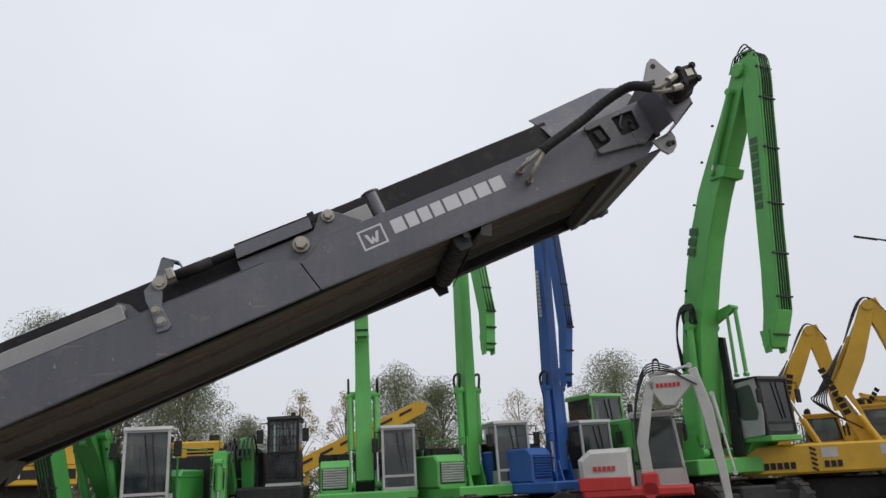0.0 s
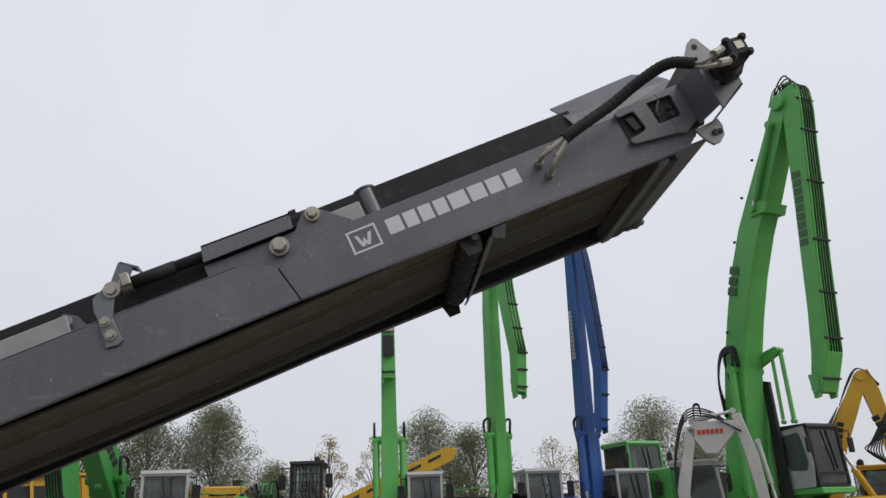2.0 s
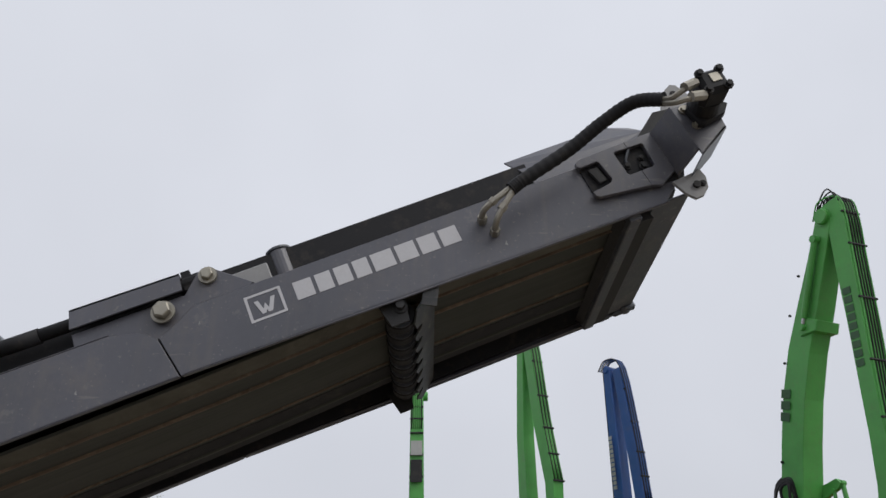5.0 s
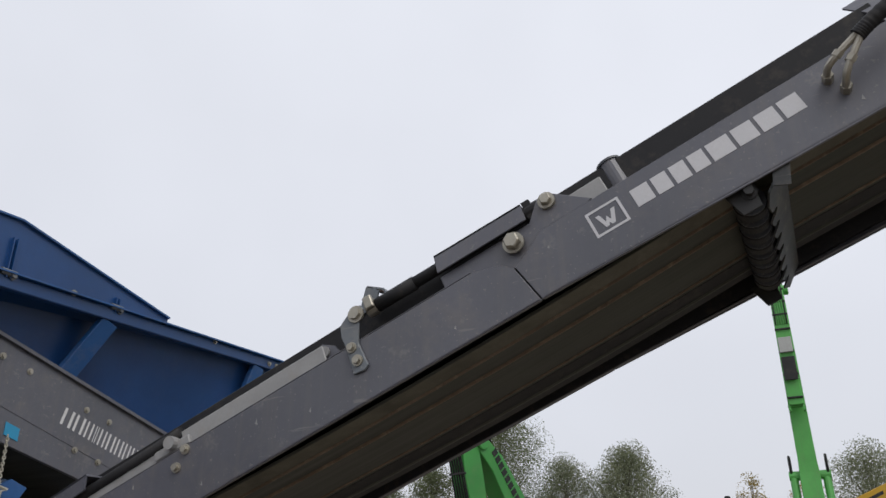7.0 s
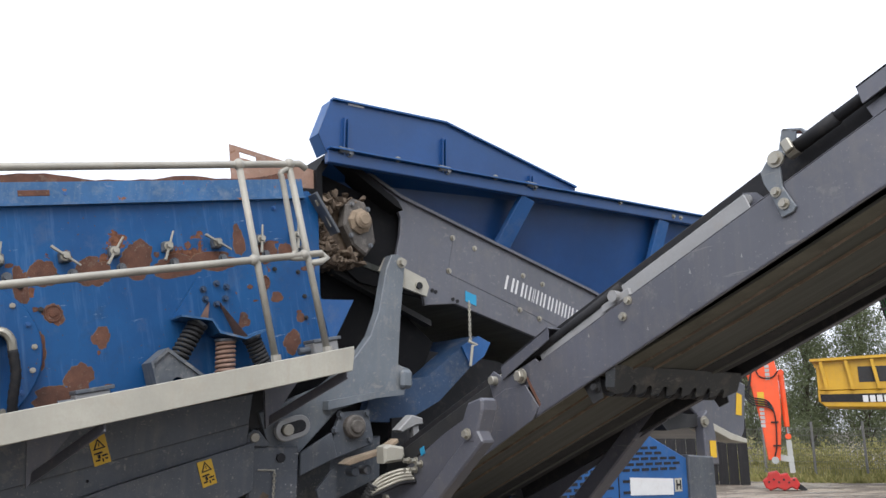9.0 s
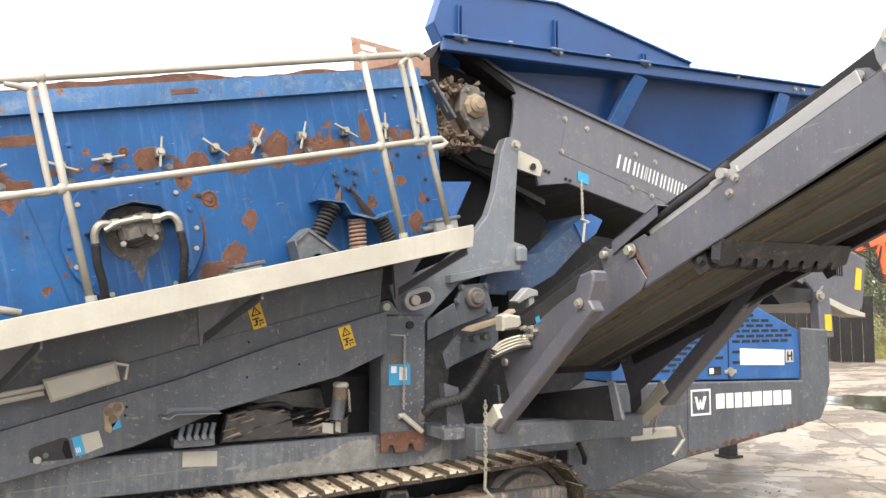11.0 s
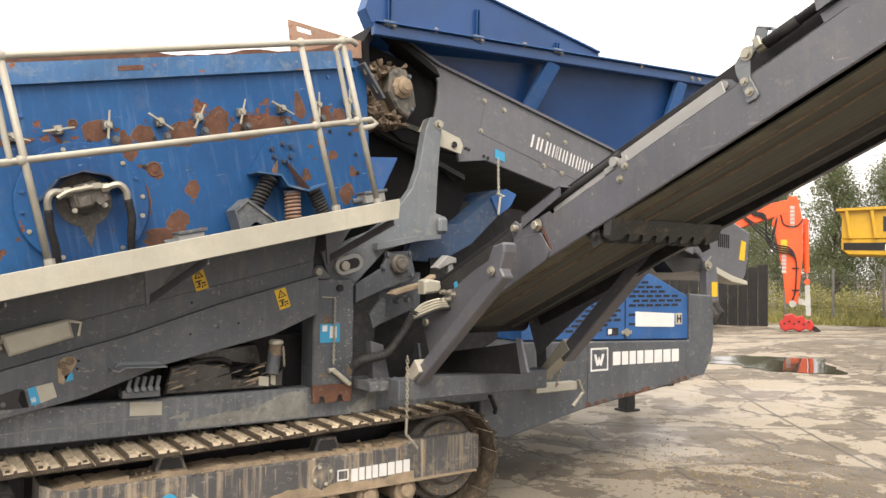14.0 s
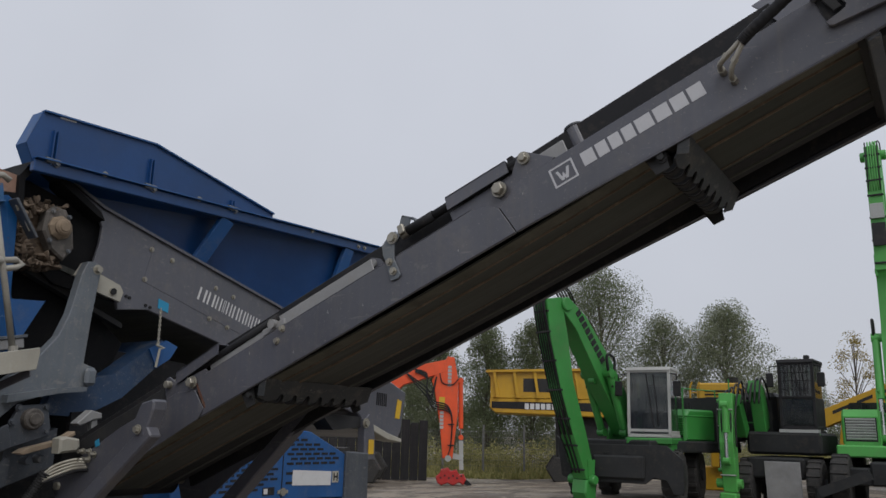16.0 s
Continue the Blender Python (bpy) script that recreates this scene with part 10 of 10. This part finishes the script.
# ---- fence, grass, lamp, trees ----
def leaf_material(name, dark, light):
    m, n, l, bs = node_mat(name)
    geo = n.new("ShaderNodeNewGeometry")
    l.new(mix(n, l, geo.outputs["Random Per Island"], dark, light), bs.inputs["Base Color"])
    bs.inputs["Roughness"].default_value = 0.7
    bs.inputs["Specular IOR Level"].default_value = 0.2
    through_ = n.new("ShaderNodeBsdfTranslucent")
    l.new(mix(n, l, geo.outputs["Random Per Island"], tuple(c * 1.3 for c in dark), tuple(c * 1.3 for c in light)), through_.inputs["Color"])
    both = n.new("ShaderNodeMixShader")
    both.inputs[0].default_value = 0.45
    l.new(bs.outputs[0], both.inputs[1])
    l.new(through_.outputs[0], both.inputs[2])
    l.new(both.outputs[0], n["Material Output"].inputs["Surface"])
    return m


M_LEAF = leaf_material("grey_green_leaves", (0.15, 0.165, 0.105), (0.225, 0.245, 0.155))
M_LEAF_DARK = leaf_material("dark_green_leaves", (0.105, 0.125, 0.068), (0.17, 0.19, 0.105))
M_LEAF_YELLOW = leaf_material("yellowing_leaves", (0.16, 0.125, 0.03), (0.36, 0.27, 0.07))
M_BARK = paint("grey_bark", (0.09, 0.075, 0.06), 0.9, dirt=0.3, var=0.3, scale=6, bump=0.6)
M_GRASS = leaf_material("autumn_grass", (0.17, 0.175, 0.055), (0.40, 0.36, 0.155))
M_PANEL = paint("black_sheet_panel", (0.022, 0.022, 0.024), 0.55, spec=0.25, dirt=0.18, streak=0.18, var=0.25, scale=1.5, dirt_col=(0.11, 0.10, 0.09))


def leaf_cloud(name, centres, radii, counts, size, material, seed, squash=0.85):
    """One mesh of many small leaves, loosely gathered round clump centres."""
    r = np.random.default_rng(seed)
    c = np.repeat(np.array(centres, float), counts, axis=0)
    rad = np.repeat(np.array(radii, float), counts)[:, None]
    n = len(c)
    d = r.normal(size=(n, 3))
    d *= np.minimum(1.0, 1.55 / np.maximum(1e-6, np.linalg.norm(d, axis=1)))[:, None]
    d[:, 2] *= squash
    p = c + d * rad
    a = r.normal(size=(n, 3))
    a /= np.linalg.norm(a, axis=1)[:, None]
    b = np.cross(a, r.normal(size=(n, 3)))
    b /= np.linalg.norm(b, axis=1)[:, None]
    s = (size * r.uniform(0.55, 1.3, size=n))[:, None]
    quad = np.stack([p - a * s - b * s * 0.2, p - b * s * 0.55, p + a * s + b * s * 0.1, p + b * s * 0.6], axis=1)
    data = bpy.data.meshes.new(name)
    data.from_pydata(quad.reshape(-1, 3).tolist(), [], np.arange(4 * n).reshape(-1, 4).tolist())
    data.materials.append(material)
    return data


def tree(name, x, y, h, w, material, seed, label, leaves=2600, size=0.05, clumps=60, low=0.25, spread=0.10):
    rng = random.Random(seed)
    z0 = ground_z(x, y)
    c = thing(name, label, "tree", (x, y, z0 - 0.05), "trees behind the yard")
    bm = B()
    lean = rng.uniform(-0.03, 0.03)
    trunk = [(x + lean * h * t, y + 0.05 * rng.uniform(-1, 1), z0 - 0.05 + h * t) for t in (0, 0.2, 0.45, 0.7, 0.95)]
    tube(bm, trunk, lambda t: max(0.012, 0.014 * h * (1 - t) ** 0.8), 7)
    part("trunk", bm, M_BARK, c)
    centres, radii = [], []
    for k in range(clumps):
        t = low + (1 - low) * ((k + rng.random()) / clumps) ** 0.9
        q = (t - low) / (1 - low)
        prof = max(0.10, math.sin(math.pi * min(1, 0.20 + 0.78 * q)) ** 0.75)
        a = rng.uniform(0, 2 * math.pi)
        r = w / 2 * prof * math.sqrt(rng.uniform(0.04, 1.0)) * rng.uniform(0.9, 1.12)
        p = Vector((x + lean * h * t + r * math.cos(a), y + r * math.sin(a), z0 + h * min(1.0, t * rng.uniform(0.96, 1.03))))
        centres.append(p)
        radii.append(w * spread * rng.uniform(0.7, 1.3))
        if k % 3 == 0:
            base = Vector((x + lean * h * t * 0.8, y, z0 + h * max(0.1, t - 0.22)))
            bm = B()
            tube(bm, [base, base.lerp(p, 0.55) + Vector((0, 0, 0.04 * h * rng.random())), p], lambda q_: 0.026 * (1 - q_) + 0.006, 5, True, 3)
            part("limb", bm, M_BARK, c)
    counts = [max(8, int(leaves / clumps * rng.uniform(0.6, 1.4))) for _ in centres]
    data = leaf_cloud("crown", centres, radii, counts, size, material, seed)
    data.transform(Matrix.Translation(-c.location))
    ob = new("crown", data)
    ob.parent = c
    return c


def row_of_woods():
    """A far, uneven belt of scrub behind the machines."""
    rng = random.Random(77)
    centres, radii, counts = [], [], []
    for k in range(190):
        x = -44 + k * 0.5 + rng.uniform(-0.4, 0.4)
        y = 47 + rng.uniform(-3, 4) - abs(x) * 0.05
        top = 2.2 + 1.5 * rng.random() + 0.9 * math.sin(x * 0.35) + (1.2 if x < -14 else 0)
        for q in range(7):
            t = (q + rng.random()) / 7
            centres.append((x + rng.gauss(0, 0.4), y + rng.gauss(0, 0.5), 0.4 + top * t))
            radii.append(0.62 * (1.15 - t * 0.6))
            counts.append(120)
    data = leaf_cloud("scrub_belt", centres, radii, counts, 0.075, M_LEAF_DARK, 5)
    tagged(new("scrub_belt", data), "dull green belt of scrub behind the parked machines", "scrub", kind="stuff")


row_of_woods()
L_GREY, L_DARK, L_YEL = "round grey-green willow in thin autumn leaf", "tall dark green tree with loose crown", "slender tree with sparse yellow leaves"
TREES = [
    (-7.2, 41.0, 7.6, 4.2, M_LEAF, L_GREY, 0.30, 3000), (3.1, 42.0, 7.0, 4.6, M_LEAF, L_GREY, 0.2, 2800), (5.6, 42.6, 6.3, 4.2, M_LEAF_DARK, L_DARK, 0.2, 2600),
    (14.0, 40.0, 6.9, 5.2, M_LEAF, L_GREY, 0.15, 3200), (17.0, 41.0, 6.0, 4.4, M_LEAF_DARK, L_DARK, 0.15, 2400), (-2.0, 43.0, 6.3, 2.6, M_LEAF_YELLOW, L_YEL, 0.3, 900),
    (0.4, 43.0, 6.2, 2.4, M_LEAF_YELLOW, L_YEL, 0.3, 800), (9.8, 43.0, 5.8, 3.4, M_LEAF_YELLOW, L_YEL, 0.3, 700), (-13.0, 39.5, 9.9, 6.2, M_LEAF_DARK, L_DARK, 0.15, 4200),
    (-10.2, 40.5, 7.4, 3.6, M_LEAF, L_GREY, 0.2, 2000), (-16.5, 38.0, 7.2, 3.4, M_LEAF_DARK, L_DARK, 0.12, 2400), (-18.6, 37.0, 7.0, 3.0, M_LEAF_DARK, L_DARK, 0.12, 2400),
    (-21.5, 37.0, 6.6, 3.4, M_LEAF_DARK, L_DARK, 0.12, 2200), (-4.6, 44.0, 5.0, 3.6, M_LEAF, L_GREY, 0.15, 1800), (23.0, 44.0, 5.2, 4.6, M_LEAF_DARK, L_DARK, 0.15, 2200),
    (-24.5, 38.5, 6.2, 3.6, M_LEAF, L_GREY, 0.15, 1800), (-28.5, 38.5, 6.0, 4.2, M_LEAF_DARK, L_DARK, 0.15, 1800), (11.6, 44.5, 5.4, 2.6, M_LEAF_YELLOW, L_YEL, 0.3, 600),
]
for k, (x, y, h, w, mt, lab, low, count) in enumerate(TREES):
    yellow = mt is M_LEAF_YELLOW
    tree("tree", x, y, h, w, mt, 100 + k, lab, int(count * (4.5 if yellow else 15.0 if x < -3 else 11.0)), 0.042, 60 if yellow else 170, low, 0.075 if yellow else 0.105)


def build_fence():
    c = thing("wire_fence", "grey wire mesh fence on steel posts behind the yard", "fence", (-12.0, 29.5, 0.2), kind="structure")
    a, b = Vector((-19.5, 25.6, 0)), Vector((-4.0, 34.0, 0))
    n = 11
    for k in range(n + 1):
        p = a.lerp(b, k / n)
        z = ground_z(p.x, p.y)
        bm = B()
        cyl(bm, (p.x, p.y, z - 0.05), (p.x, p.y, z + 2.0), 0.045, n=8)
        part("fence_post", bm, M_FENCE, c)
    for q in range(8):
        bm = B()
        pts = [(a.lerp(b, k / n).x, a.lerp(b, k / n).y, ground_z(*a.lerp(b, k / n).xy) + 0.2 + q * 0.22) for k in range(n + 1)]
        tube(bm, pts, 0.007, 4, False)
        part("fence_wire", bm, M_FENCE, c)
    bm = B()
    for k in range(240):
        p = a.lerp(b, (k + 0.5) / 240)
        z = ground_z(p.x, p.y)
        tube(bm, [(p.x, p.y, z + 0.15), (p.x, p.y, z + 1.8)], 0.005, 3, False)
    tagged(part("mesh_wires", bm, M_FENCE, c), kind="stuff")


build_fence()


def build_weeds():
    """Tall weeds and saplings along the far side of the fence."""
    rng = random.Random(31)
    a, b = Vector((-23.5, 24.6, 0)), Vector((-2.0, 36.2, 0))
    centres, radii, counts = [], [], []
    for k in range(260):
        p = a.lerp(b, rng.random()) + Vector((rng.uniform(-0.5, 0.2), rng.uniform(0.2, 2.4), 0))
        top = 0.7 + 0.8 * rng.random() ** 2
        for q in range(4):
            t = (q + rng.random()) / 4
            centres.append((p.x + rng.gauss(0, 0.12), p.y + rng.gauss(0, 0.12), ground_z(p.x, p.y) + top * t))
            radii.append(0.27 * (1.2 - 0.6 * t))
            counts.append(48)
    data = leaf_cloud("tall_weeds", centres, radii, counts, 0.05, M_GRASS, 17, 1.0)
    tagged(new("tall_weeds", data), "yellow-green tall weeds growing behind the wire fence", "weeds", kind="stuff")


build_weeds()


def build_black_wall():
    c = thing("sheet_wall", "black corrugated sheet wall at the yard's edge", "wall", (-14.5, 23.8, 0.1), kind="structure")
    a, b = Vector((-22.5, 18.2, 0)), Vector((-14.0, 24.9, 0))
    d = (b - a).normalized()
    nrm = Vector((d.y, -d.x, 0))
    n = 34
    for k in range(n):
        p0, p1 = a.lerp(b, k / n), a.lerp(b, (k + 1) / n)
        bm = B()
        off = nrm * (0.05 if k % 2 else 0.0)
        m = (p0 + p1) / 2 + off
        h = 2.05 + 0.06 * math.sin(k * 2.3)
        box(bm, (m.x, m.y, h / 2 + 0.1), ((p1 - p0).length * 0.96, 0.03, h), Matrix.Rotation(math.atan2(d.y, d.x), 3, "Z"), 0.008)
        part("wall_panel", bm, M_PANEL, c)
    for k in range(5):
        bm = B()
        p = a.lerp(b, 0.2 + 0.18 * k) - nrm * 0.15
        cyl(bm, (p.x, p.y, 0), (p.x, p.y, 2.2), 0.06, n=8)
        part("wall_post", bm, M_PANEL, c)


build_black_wall()

# rough grass along the fence
bm = B()
rng = random.Random(12)
for k in range(9000):
    t, s = rng.random(), rng.uniform(-1.4, 2.6)
    x, y = -21 + 20 * t + s * -0.48, 24.9 + 10.6 * t + s * 0.88
    z, h = ground_z(x, y), rng.uniform(0.12, 0.5) * (0.6 + 0.4 * (s > 0))
    lx, ly = rng.gauss(0, 0.12), rng.gauss(0, 0.12)
    w = 0.05
    bm.faces.new([bm.verts.new(v) for v in ((x - w, y, z - 0.02), (x + w, y, z - 0.02), (x + lx + w * 0.3, y + ly, z + h), (x + lx - w * 0.3, y + ly, z + h))])
solo("grass_verge", bm, M_GRASS, "rough yellow-green grass verge along the wire fence", "grass", kind="stuff")


def build_lamp():
    c = thing("street_lamp", "grey street lamp with a thin curved arm", "street lamp", (21.5, 23.0, 0.3))
    bm = B()
    tube(bm, [(21.5, 23.0, 0.3), (21.5, 23.0, 6.0), (21.4, 23.1, 7.5), (20.6, 23.4, 8.05), (19.2, 24.1, 8.80), (18.5, 24.6, 9.15)], lambda t: 0.07 - 0.045 * t, 8)
    part("pole", bm, M_FRAME, c)
    bm = B()
    beam(bm, (18.75, 24.45, 9.03), (18.2, 24.85, 9.28), 0.14, 0.05)
    part("lamp_head", bm, M_FRAME, c)


build_lamp()
